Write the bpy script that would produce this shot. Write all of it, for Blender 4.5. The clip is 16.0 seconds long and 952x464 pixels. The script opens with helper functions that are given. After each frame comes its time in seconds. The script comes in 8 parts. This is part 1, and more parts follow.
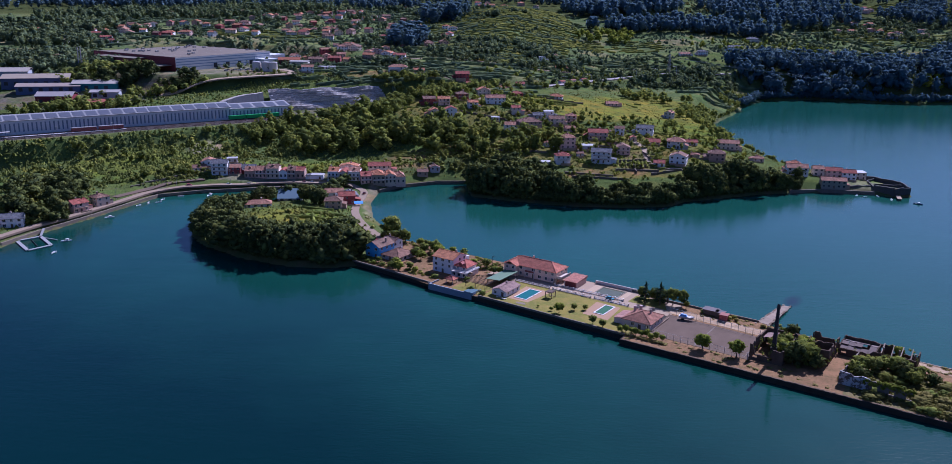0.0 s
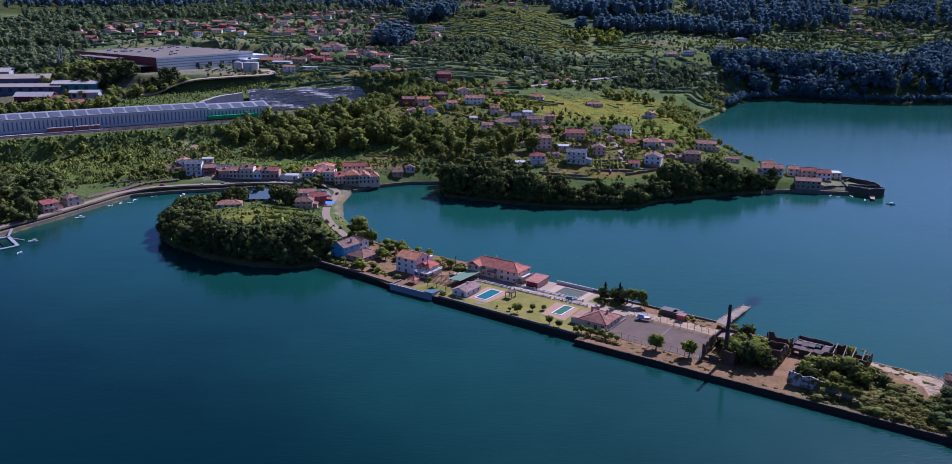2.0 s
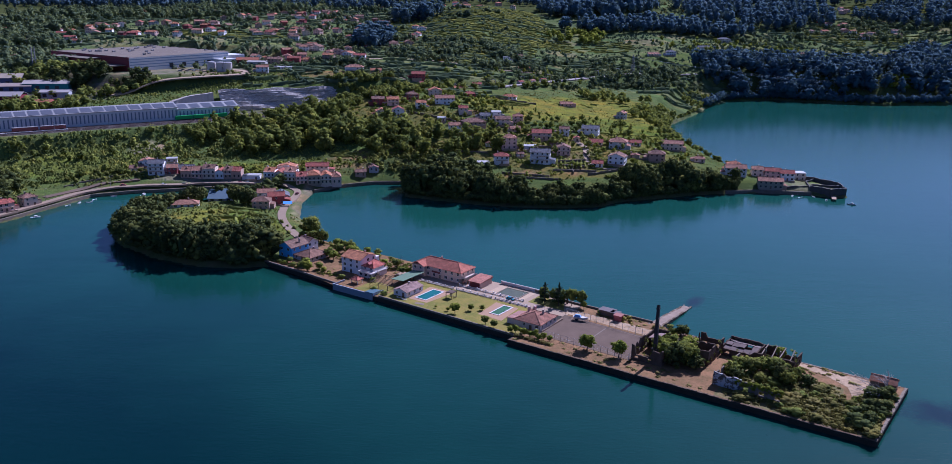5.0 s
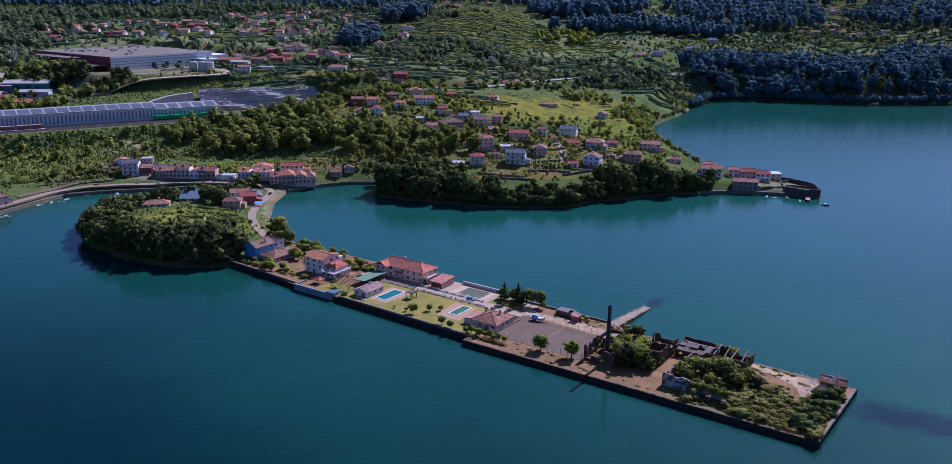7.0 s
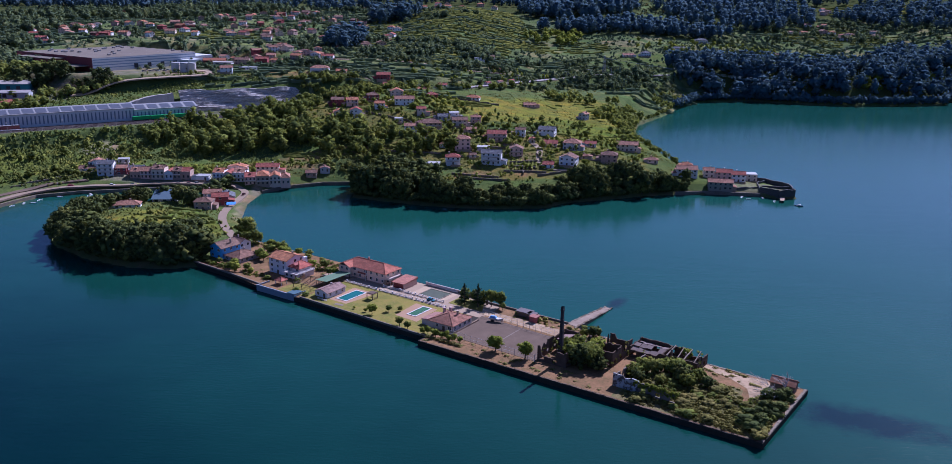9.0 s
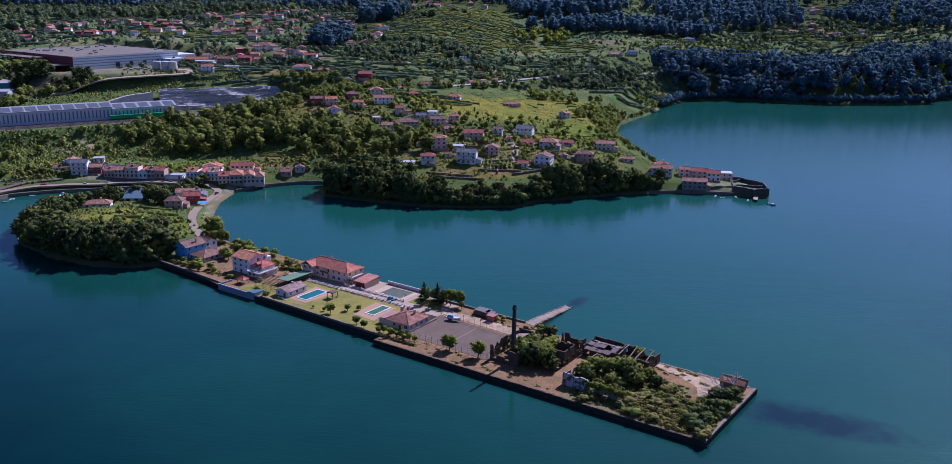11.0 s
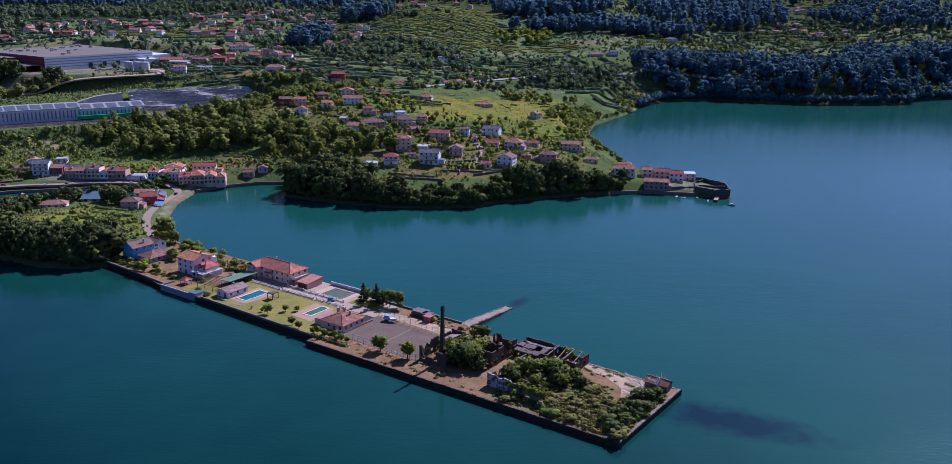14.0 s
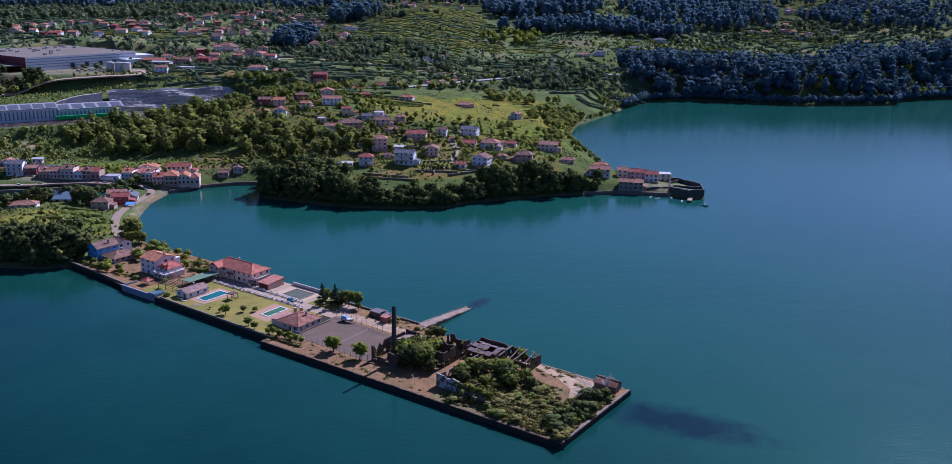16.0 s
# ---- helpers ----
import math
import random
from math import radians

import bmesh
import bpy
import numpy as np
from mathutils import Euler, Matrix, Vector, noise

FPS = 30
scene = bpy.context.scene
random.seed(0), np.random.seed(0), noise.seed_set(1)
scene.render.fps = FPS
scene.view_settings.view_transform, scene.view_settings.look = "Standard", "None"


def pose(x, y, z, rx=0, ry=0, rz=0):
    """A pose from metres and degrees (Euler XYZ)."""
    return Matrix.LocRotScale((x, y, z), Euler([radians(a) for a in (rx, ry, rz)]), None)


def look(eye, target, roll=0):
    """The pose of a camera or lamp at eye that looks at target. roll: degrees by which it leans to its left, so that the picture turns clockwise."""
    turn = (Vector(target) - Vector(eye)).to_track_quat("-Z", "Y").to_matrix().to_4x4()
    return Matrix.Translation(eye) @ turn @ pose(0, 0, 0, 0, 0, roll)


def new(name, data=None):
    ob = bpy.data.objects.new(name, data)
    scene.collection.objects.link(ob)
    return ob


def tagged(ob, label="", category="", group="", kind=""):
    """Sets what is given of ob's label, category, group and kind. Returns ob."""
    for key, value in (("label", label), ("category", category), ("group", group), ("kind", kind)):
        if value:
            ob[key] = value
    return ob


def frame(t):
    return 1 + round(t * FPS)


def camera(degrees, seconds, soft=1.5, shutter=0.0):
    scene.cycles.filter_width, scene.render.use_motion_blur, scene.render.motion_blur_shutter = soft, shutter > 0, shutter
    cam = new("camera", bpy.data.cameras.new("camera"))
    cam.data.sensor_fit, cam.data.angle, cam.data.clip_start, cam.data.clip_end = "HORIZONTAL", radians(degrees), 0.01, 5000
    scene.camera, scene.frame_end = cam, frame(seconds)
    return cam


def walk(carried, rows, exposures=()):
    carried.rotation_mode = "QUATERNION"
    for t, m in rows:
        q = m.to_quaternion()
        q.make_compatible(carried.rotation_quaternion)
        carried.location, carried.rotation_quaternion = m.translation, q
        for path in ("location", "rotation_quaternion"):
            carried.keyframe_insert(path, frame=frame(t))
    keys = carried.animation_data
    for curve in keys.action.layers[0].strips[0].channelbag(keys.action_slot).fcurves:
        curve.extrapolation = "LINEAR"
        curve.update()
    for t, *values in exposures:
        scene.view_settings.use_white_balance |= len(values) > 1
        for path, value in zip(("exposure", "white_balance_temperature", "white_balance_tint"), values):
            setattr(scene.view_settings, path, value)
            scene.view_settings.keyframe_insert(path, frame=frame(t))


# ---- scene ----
cam = camera(58.0, 16.0, 0.6)
PATH = [
    (0, (-0.217, -0.253, 147.42), (-0.254, 1.67, 146.873), 0.9),
    (0.5, (4.382, -0.277, 147.524), (4.346, 1.646, 146.977), 0.9),
    (1, (9.182, -0.239, 147.639), (9.146, 1.685, 147.092), 0.9),
    (1.5, (14.048, -0.234, 147.78), (14.012, 1.689, 147.233), 0.9),
    (2, (19.071, -0.149, 147.933), (19.035, 1.775, 147.386), 0.9),
    (2.5, (24.146, 0.05, 148.08), (24.109, 1.974, 147.533), 0.9),
    (3, (29.163, 0.267, 148.101), (29.126, 2.19, 147.554), 1.0),
    (3.5, (34.056, 0.455, 148.157), (34.018, 2.378, 147.61), 0.9),
    (4, (38.827, 0.444, 148.214), (38.789, 2.367, 147.667), 0.9),
    (6.5, (62.822, 0.822, 148.945), (62.786, 2.745, 148.398), 1.0),
    (7, (67.781, 0.87, 149.006), (67.744, 2.793, 148.459), 1.0),
    (7.5, (72.562, 1.041, 149.14), (72.525, 2.964, 148.593), 1.0),
    (8, (77.304, 1.208, 149.237), (77.268, 3.131, 148.69), 1.0),
    (8.5, (82.106, 1.302, 149.323), (82.07, 3.225, 148.776), 1.0),
    (9, (86.924, 1.352, 149.431), (86.887, 3.276, 148.885), 1.0),
    (11.5, (110.831, 1.701, 150.111), (110.796, 3.624, 149.562), 1.0),
    (12, (115.598, 1.9, 150.256), (115.563, 3.823, 149.707), 1.0),
    (12.5, (120.485, 1.866, 150.462), (120.451, 3.789, 149.913), 1.0),
    (13, (125.359, 1.829, 150.662), (125.325, 3.752, 150.113), 1.0),
    (13.5, (130.231, 1.892, 150.853), (130.197, 3.815, 150.303), 1.0),
    (14, (135.095, 2.05, 150.966), (135.061, 3.973, 150.417), 1.0),
    (14.5, (139.899, 2.252, 151.064), (139.866, 4.175, 150.515), 1.0),
    (15, (144.802, 2.411, 151.057), (144.769, 4.334, 150.509), 1.0),
    (15.5, (149.787, 2.568, 151.121), (149.753, 4.492, 150.573), 1.0),
    (16, (154.813, 2.691, 151.25), (154.779, 4.614, 150.702), 1.0),
]
walk(cam, [(t, look(eye, target, roll)) for t, eye, target, roll in PATH], [(0, 0.6, 4270, 36), (16, 0.6, 4270, 36)])

# ---------------------------------------------------------------- light
SUN_AZ, SUN_EL = 34.0, 41.0  # degrees from +y towards +x, and above the horizon
world = bpy.data.worlds.new("sky")
scene.world = world
world.use_nodes = True
sky = world.node_tree.nodes.new("ShaderNodeTexSky")
sky.sky_type, sky.sun_disc = "NISHITA", False
sky.sun_elevation, sky.sun_rotation = radians(SUN_EL), radians(SUN_AZ)
sky.air_density, sky.dust_density, sky.ozone_density = 1.0, 1.0, 1.6
back = world.node_tree.nodes["Background"]
back.inputs["Strength"].default_value = 0.038
world.node_tree.links.new(sky.outputs[0], back.inputs[0])
sun_data = bpy.data.lights.new("sun", "SUN")
sun_data.energy, sun_data.angle, sun_data.color = 5.0, radians(0.6), (1.0, 0.84, 0.6)
sun = new("sun", sun_data)
_h = math.cos(radians(SUN_EL))
sun.matrix_world = look((Vector((math.sin(radians(SUN_AZ)) * _h, math.cos(radians(SUN_AZ)) * _h, math.sin(radians(SUN_EL)))) * 900), (0, 0, 0))


# ---------------------------------------------------------------- materials
class Nodes:
    """A small helper that wires a Principled material."""

    def __init__(self, name):
        self.mat = bpy.data.materials.new(name)
        self.mat.use_nodes = True
        self.tree = self.mat.node_tree
        self.bsdf = self.tree.nodes["Principled BSDF"]
        self.out = self.tree.nodes["Material Output"]

    def node(self, kind, **sockets):
        n = self.tree.nodes.new(kind)
        for key, value in sockets.items():
            self.put(n.inputs[key.replace("_", " ")], value)
        return n

    def put(self, socket, value):
        if isinstance(value, bpy.types.NodeSocket):
            self.tree.links.new(value, socket)
        else:
            socket.default_value = value

    def coords(self, kind="Object"):
        if kind == "Position":
            return self.node("ShaderNodeNewGeometry").outputs["Position"]
        return self.node("ShaderNodeTexCoord").outputs[kind]

    def noise(self, scale, detail=4.0, vector=None, rough=0.6):
        n = self.node("ShaderNodeTexNoise", Scale=scale, Detail=detail, Roughness=rough)
        self.put(n.inputs["Vector"], vector or self.coords("Position"))
        return n.outputs["Fac"]

    def ramp(self, value, stops):
        n = self.node("ShaderNodeValToRGB", Fac=value)
        while len(n.color_ramp.elements) < len(stops):
            n.color_ramp.elements.new(0.5)
        for e, (p, c) in zip(n.color_ramp.elements, stops):
            e.position, e.color = p, (*c, 1) if len(c) == 3 else c
        return n.outputs["Color"]

    def mix(self, fac, a, b, how="MIX"):
        n = self.tree.nodes.new("ShaderNodeMix")
        n.data_type, n.blend_type = "RGBA", how
        for socket, value in ((n.inputs[0], fac), (n.inputs[6], a), (n.inputs[7], b)):
            if isinstance(value, tuple) and len(value) == 3:
                value = (*value, 1)
            self.put(socket, value)
        return n.outputs[2]

    def math(self, op, a, b=0.0):
        n = self.tree.nodes.new("ShaderNodeMath")
        n.operation = op
        self.put(n.inputs[0], a), self.put(n.inputs[1], b)
        return n.outputs[0]

    def bump(self, value, strength=0.4, distance=0.1):
        n = self.node("ShaderNodeBump", Strength=strength, Distance=distance, Height=value)
        self.put(self.bsdf.inputs["Normal"], n.outputs[0])

    def done(self, color=None, rough=0.9, metal=0.0, spec=0.3):
        if color is not None:
            self.put(self.bsdf.inputs["Base Color"], (*color, 1) if isinstance(color, tuple) and len(color) == 3 else color)
        self.put(self.bsdf.inputs["Roughness"], rough)
        self.put(self.bsdf.inputs["Metallic"], metal)
        self.put(self.bsdf.inputs["Specular IOR Level"], spec)
        return self.mat


def tone(c, k):
    return tuple(min(1.0, v * k) for v in c)


MADE = {}


def plaster(color):
    """Rendered house wall with streaks and patchy weathering."""
    key = ("plaster", color)
    if key not in MADE:
        n = Nodes("plaster")
        grain = n.noise(0.9, 5)
        fine = n.noise(6.0, 3)
        c = n.mix(n.math("MULTIPLY", grain, 0.6), color, tone(color, 0.72))
        c = n.mix(n.math("MULTIPLY", n.math("GREATER_THAN", fine, 0.62), 0.25), c, tone(color, 0.7))
        n.bump(fine, 0.3, 0.02)
        MADE[key] = n.done(c, 0.9)
    return MADE[key]


def tiles(color):
    """Clay roof tiles: courses and rolls in the roof's own slope, with lichen and replaced patches."""
    key = ("tiles", color)
    if key not in MADE:
        n = Nodes("roof_tiles")
        pos = n.coords("Object")
        wave = n.node("ShaderNodeTexWave", Scale=1.3, Distortion=0.6, Detail=1.0)
        n.put(wave.inputs["Vector"], pos)
        patch = n.noise(0.45, 5)
        fine = n.noise(3.0, 4)
        info = n.node("ShaderNodeObjectInfo").outputs["Random"]
        c = n.mix(n.ramp(patch, [(0.35, (0, 0, 0)), (0.65, (1, 1, 1))]), tone(color, 1.3), tone(color, 0.6))
        c = n.mix(n.math("MULTIPLY", n.math("GREATER_THAN", fine, 0.55), 0.5), c, (0.17, 0.13, 0.10))
        c = n.mix(n.math("MULTIPLY", info, 0.35), c, tone(color, 0.7))
        c = n.mix(n.math("MULTIPLY", wave.outputs["Fac"], 0.22), c, tone(color, 0.45))
        n.bump(wave.outputs["Fac"], 0.6, 0.12)
        MADE[key] = n.done(c, 0.95, 0.0, 0.12)
    return MADE[key]


def plain(name, color, rough=0.85, scale=1.5, depth=0.35, metal=0.0, spec=0.3):
    """Any mineral, wood, paint or metal surface: two scales of variation and relief."""
    key = (name, color, rough)
    if key not in MADE:
        n = Nodes(name)
        big, fine = n.noise(scale * 0.18, 5), n.noise(scale * 3.1, 4)
        c = n.mix(n.math("MULTIPLY", big, 2 * depth), tone(color, 1 + depth * 0.6), tone(color, 1 - depth))
        c = n.mix(n.math("MULTIPLY", fine, depth), c, tone(color, 0.5))
        n.bump(fine, 0.35, 0.05)
        MADE[key] = n.done(c, rough, metal, spec)
    return MADE[key]


def glass():
    if "glass" not in MADE:
        n = Nodes("window_glass")
        info = n.node("ShaderNodeObjectInfo").outputs["Random"]
        MADE["glass"] = n.done(n.mix(info, (0.015, 0.018, 0.022), (0.05, 0.055, 0.06)), 0.08, 0.0, 0.6)
    return MADE["glass"]


def leaves(name, dark, light, clear=0.35):
    """Leaf clumps that let some light through, each clump with its own green."""
    if name not in MADE:
        n = Nodes(name)
        isle = n.node("ShaderNodeNewGeometry").outputs["Random Per Island"]
        info = n.node("ShaderNodeObjectInfo").outputs["Random"]
        big = n.noise(0.09, 3)
        c = n.mix(isle, dark, light)
        c = n.mix(n.math("MULTIPLY", info, 0.6), c, n.mix(isle, tone(dark, 0.7), tone(light, 0.65)))
        c = n.mix(n.ramp(big, [(0.36, (0, 0, 0)), (0.54, (0.65, 0.65, 0.65))]), c, n.mix(isle, tone(dark, 0.75), tone(light, 0.5)))
        warm = n.noise(0.05, 2)
        c = n.mix(n.ramp(warm, [(0.55, (0, 0, 0)), (0.68, (0.8, 0.8, 0.8))]), c, n.mix(isle, tone(dark, 1.2), (light[0] * 1.35, light[1] * 1.1, light[2] * 0.8)))
        n.done(c, 0.9, 0.0, 0.0)
        through_light = n.node("ShaderNodeBsdfTranslucent", Color=n.mix(0.5, c, (light[0] * 1.6, light[1] * 1.5, light[2] * 0.6)))
        blend = n.node("ShaderNodeMixShader", Fac=clear)
        n.tree.links.new(n.bsdf.outputs[0], blend.inputs[1])
        n.tree.links.new(through_light.outputs[0], blend.inputs[2])
        n.tree.links.new(blend.outputs[0], n.out.inputs["Surface"])
        MADE[name] = n.mat
    return MADE[name]


OAK = leaves("oak_leaves", (0.105, 0.13, 0.036), (0.3, 0.32, 0.06), 0.3)
# darker copy of the oak leaves, with backlit shade put into the colour
SHADEOAK = leaves("shaded_oak_leaves", (0.045, 0.06, 0.026), (0.17, 0.185, 0.045), 0.08)
BRIGHT = leaves("bright_leaves", (0.17, 0.2, 0.025), (0.34, 0.36, 0.05), 0.2)
# distance haze is put into the eucalyptus colour as extra blue
HAZYEUCALYPT = leaves("haze_blue_eucalyptus_leaves", (0.08, 0.125, 0.16), (0.11, 0.16, 0.18), 0.16)
# far hill trees: oak green mixed with some haze blue
HAZYOAK = leaves("haze_blue_oak_leaves", (0.075, 0.105, 0.068), (0.21, 0.25, 0.105), 0.22)
PINE = leaves("pine_needles", (0.02, 0.035, 0.02), (0.07, 0.1, 0.04), 0.12)
BRAMBLE = leaves("bramble_leaves", (0.12, 0.115, 0.035), (0.27, 0.24, 0.06), 0.22)
SCRUB = leaves("scrub_leaves", (0.14, 0.15, 0.035), (0.3, 0.3, 0.06), 0.18)
MEADOW = leaves("meadow_grass", (0.17, 0.17, 0.028), (0.32, 0.27, 0.05), 0.2)
DRYLEAF = leaves("dry_scrub", (0.15, 0.13, 0.04), (0.28, 0.24, 0.07), 0.2)
BARK = plain("bark", (0.09, 0.07, 0.05), 0.95, 4)
STONE = plain("granite_masonry", (0.22, 0.175, 0.13), 0.95, 2.2, 0.5, 0.0, 0.1)
DARKSTONE = plain("weed_covered_quay_stone", (0.05, 0.043, 0.032), 0.95, 1.8, 0.5, 0.0, 0.1)
COPING = plain("pale_granite", (0.24, 0.19, 0.135), 0.95, 2.0, 0.4, 0.0, 0.1)
EARTHSTONE = plain("earthy_coping", (0.17, 0.115, 0.07), 0.95, 2.0, 0.5, 0.0, 0.1)
CONCRETE = plain("concrete", (0.35, 0.255, 0.165), 0.95, 1.2, 0.3, 0.0, 0.1)
ASPHALT = plain("old_asphalt", (0.16, 0.115, 0.08), 1.0, 0.9, 0.45, 0.0, 0.05)
ROADTOP = plain("road_surface", (0.27, 0.2, 0.135), 1.0, 0.9, 0.3, 0.0, 0.05)
PAVING = plain("pink_paving", (0.36, 0.225, 0.13), 0.95, 1.5, 0.3, 0.0, 0.1)
WHITE = plain("white_paint", (0.56, 0.5, 0.45), 0.7, 1.0, 0.15)
TIMBER = plain("weathered_timber", (0.16, 0.11, 0.075), 0.9, 2.5, 0.4)
IRON = plain("dark_iron", (0.05, 0.05, 0.052), 0.6, 2.0, 0.3, 0.6)
GREYSHEET = plain("grey_sheet_roof", (0.33, 0.31, 0.29), 0.7, 0.6, 0.3)


def strata():
    """Layered rock: level bands of lighter and darker stone, broken and stained."""
    n = Nodes("layered_rock")
    pos = n.coords("Position")
    flat = n.node("ShaderNodeMapping", Vector=pos)
    flat.inputs["Scale"].default_value = (0.02, 0.02, 0.8)
    bands, grit = n.noise(1.0, 5, flat.outputs[0], 0.7), n.noise(0.35, 5, pos)
    c = n.ramp(bands, [(0.36, (0.2, 0.17, 0.15)), (0.45, (0.7, 0.64, 0.58)), (0.49, (0.16, 0.14, 0.12)), (0.55, (0.74, 0.67, 0.6)), (0.6, (0.26, 0.22, 0.2))])
    c = n.mix(n.math("MULTIPLY", grit, 0.4), c, (0.16, 0.13, 0.1))
    n.bump(bands, 0.9, 0.8)
    return n.done(c, 0.95, 0.0, 0.1)


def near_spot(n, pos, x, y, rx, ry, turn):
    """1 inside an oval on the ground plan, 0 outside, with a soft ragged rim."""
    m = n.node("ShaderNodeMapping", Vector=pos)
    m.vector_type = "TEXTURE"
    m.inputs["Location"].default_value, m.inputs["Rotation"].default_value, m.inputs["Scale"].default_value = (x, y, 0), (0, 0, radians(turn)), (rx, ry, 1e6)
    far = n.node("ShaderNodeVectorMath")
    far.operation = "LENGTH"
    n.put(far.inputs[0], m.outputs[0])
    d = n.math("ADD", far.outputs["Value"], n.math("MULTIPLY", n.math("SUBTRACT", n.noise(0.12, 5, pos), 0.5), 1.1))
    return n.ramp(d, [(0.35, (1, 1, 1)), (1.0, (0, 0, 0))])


def water_surface():
    n = Nodes("estuary_water")
    pos = n.coords("Position")
    big = n.noise(0.006, 4, pos)
    mid = n.noise(0.03, 4, pos)
    c = n.mix(n.ramp(big, [(0.35, (0, 0, 0)), (0.7, (1, 1, 1))]), (0.013, 0.058, 0.041), (0.016, 0.07, 0.049))
    c = n.mix(n.math("MULTIPLY", mid, 0.5), c, (0.01, 0.047, 0.034))
    # lens vignetting painted in: the near-side water takes a darker base than the bay
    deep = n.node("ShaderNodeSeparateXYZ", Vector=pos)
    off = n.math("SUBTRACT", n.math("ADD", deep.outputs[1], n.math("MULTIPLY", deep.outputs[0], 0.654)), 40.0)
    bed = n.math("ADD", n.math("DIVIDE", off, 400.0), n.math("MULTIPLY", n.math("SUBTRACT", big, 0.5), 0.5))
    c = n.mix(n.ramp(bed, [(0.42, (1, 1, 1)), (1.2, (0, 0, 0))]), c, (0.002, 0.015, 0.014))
    # sunken rubble off the outer end, the drowned foot of the slipway, and a darker strip by the shore
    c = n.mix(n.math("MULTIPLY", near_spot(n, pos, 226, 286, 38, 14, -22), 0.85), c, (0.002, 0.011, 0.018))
    c = n.mix(n.math("MULTIPLY", near_spot(n, pos, 149.5, 404, 12, 5, 57), 0.8), c, (0.01, 0.016, 0.02))
    c = n.mix(n.math("MULTIPLY", near_spot(n, pos, -60, 432, 60, 9, -33), 0.5), c, (0.004, 0.02, 0.014))
    crest = n.node("ShaderNodeMapping", Vector=pos)
    crest.inputs["Rotation"].default_value, crest.inputs["Scale"].default_value = (0, 0, 0.12), (0.3, 1.0, 1.0)
    small = n.noise(0.75, 3, crest.outputs[0])
    streak = n.noise(0.1, 3, crest.outputs[0])
    n.bump(n.math("ADD", small, n.math("MULTIPLY", streak, 1.5)), 0.3, 0.25)
    gloss = n.ramp(n.noise(0.012, 4, pos), [(0.3, (0.08, 0.08, 0.08)), (0.75, (0.12, 0.12, 0.12))])
    mat = n.done(c, gloss, 0.0, 0.24)
    n.bsdf.inputs["IOR"].default_value = 1.33
    return mat


def land_surface():
    """Ground cover: the mesh's own cover colour, broken by fields, scrub and grain. Alpha of the cover says how much of it is farmed plots."""
    n = Nodes("land")
    cover = n.node("ShaderNodeVertexColor")
    cover.layer_name = "cover"
    pos = n.coords("Position")
    bend = n.node("ShaderNodeMapping", Vector=pos)
    bend.inputs["Rotation"].default_value = (0, 0, 0.45)
    bend.inputs["Scale"].default_value = (1 / 62, 1 / 40, 0.0)
    cell = n.node("ShaderNodeTexVoronoi", Scale=1.0, Randomness=0.75)
    n.put(cell.inputs["Vector"], bend.outputs[0])
    pick = n.node("ShaderNodeSeparateColor", Color=cell.outputs["Color"])
    # far plot colours hold extra blue that stands in for distance haze
    plot = n.ramp(pick.outputs[0], [(0.0, (0.07, 0.1, 0.05)), (0.22, (0.13, 0.18, 0.07)), (0.42, (0.08, 0.12, 0.06)), (0.6, (0.23, 0.24, 0.1)), (0.75, (0.1, 0.14, 0.065)), (0.9, (0.27, 0.22, 0.13)), (1.0, (0.17, 0.2, 0.08))])
    c = n.mix(cover.outputs["Alpha"], cover.outputs["Color"], plot)
    # small garden plots, terraces and patches of bare or dry ground
    close = n.node("ShaderNodeMapping", Vector=pos)
    close.inputs["Rotation"].default_value, close.inputs["Scale"].default_value = (0, 0, 0.2), (1 / 19, 1 / 11, 0.0)
    bed = n.node("ShaderNodeTexVoronoi", Scale=1.0, Randomness=0.85)
    n.put(bed.inputs["Vector"], close.outputs[0])
    shade = n.ramp(n.node("ShaderNodeSeparateColor", Color=bed.outputs["Color"]).outputs[0], [(0.0, (0.45, 0.5, 0.45)), (0.3, (1, 1, 1)), (0.5, (1.15, 0.9, 0.7)), (0.62, (0.6, 0.72, 0.55)), (0.8, (0.95, 1.1, 0.7)), (1.0, (1.3, 0.95, 0.75))])
    c = n.mix(0.85, c, shade, "MULTIPLY")
    big, mid, fine, tiny = n.noise(0.02, 5, pos), n.noise(0.09, 6, pos, 0.7), n.noise(0.4, 5, pos, 0.7), n.noise(1.6, 4, pos)
    c = n.mix(n.ramp(mid, [(0.46, (0, 0, 0)), (0.6, (0.8, 0.8, 0.8))]), c, n.mix(0.7, c, (0.05, 0.085, 0.026)))
    c = n.mix(n.math("MULTIPLY", big, 0.4), c, n.mix(0.5, c, (0.19, 0.15, 0.05)))
    c = n.mix(n.ramp(fine, [(0.45, (0, 0, 0)), (0.65, (0.7, 0.7, 0.7))]), c, n.mix(0.65, c, (0.04, 0.06, 0.02)))
    c = n.mix(n.math("MULTIPLY", tiny, 0.35), c, n.mix(0.6, c, (0.2, 0.2, 0.06)))
    n.bump(n.math("ADD", mid, fine), 0.8, 0.9)
    return n.done(c, 1.0, 0.0, 0.0)


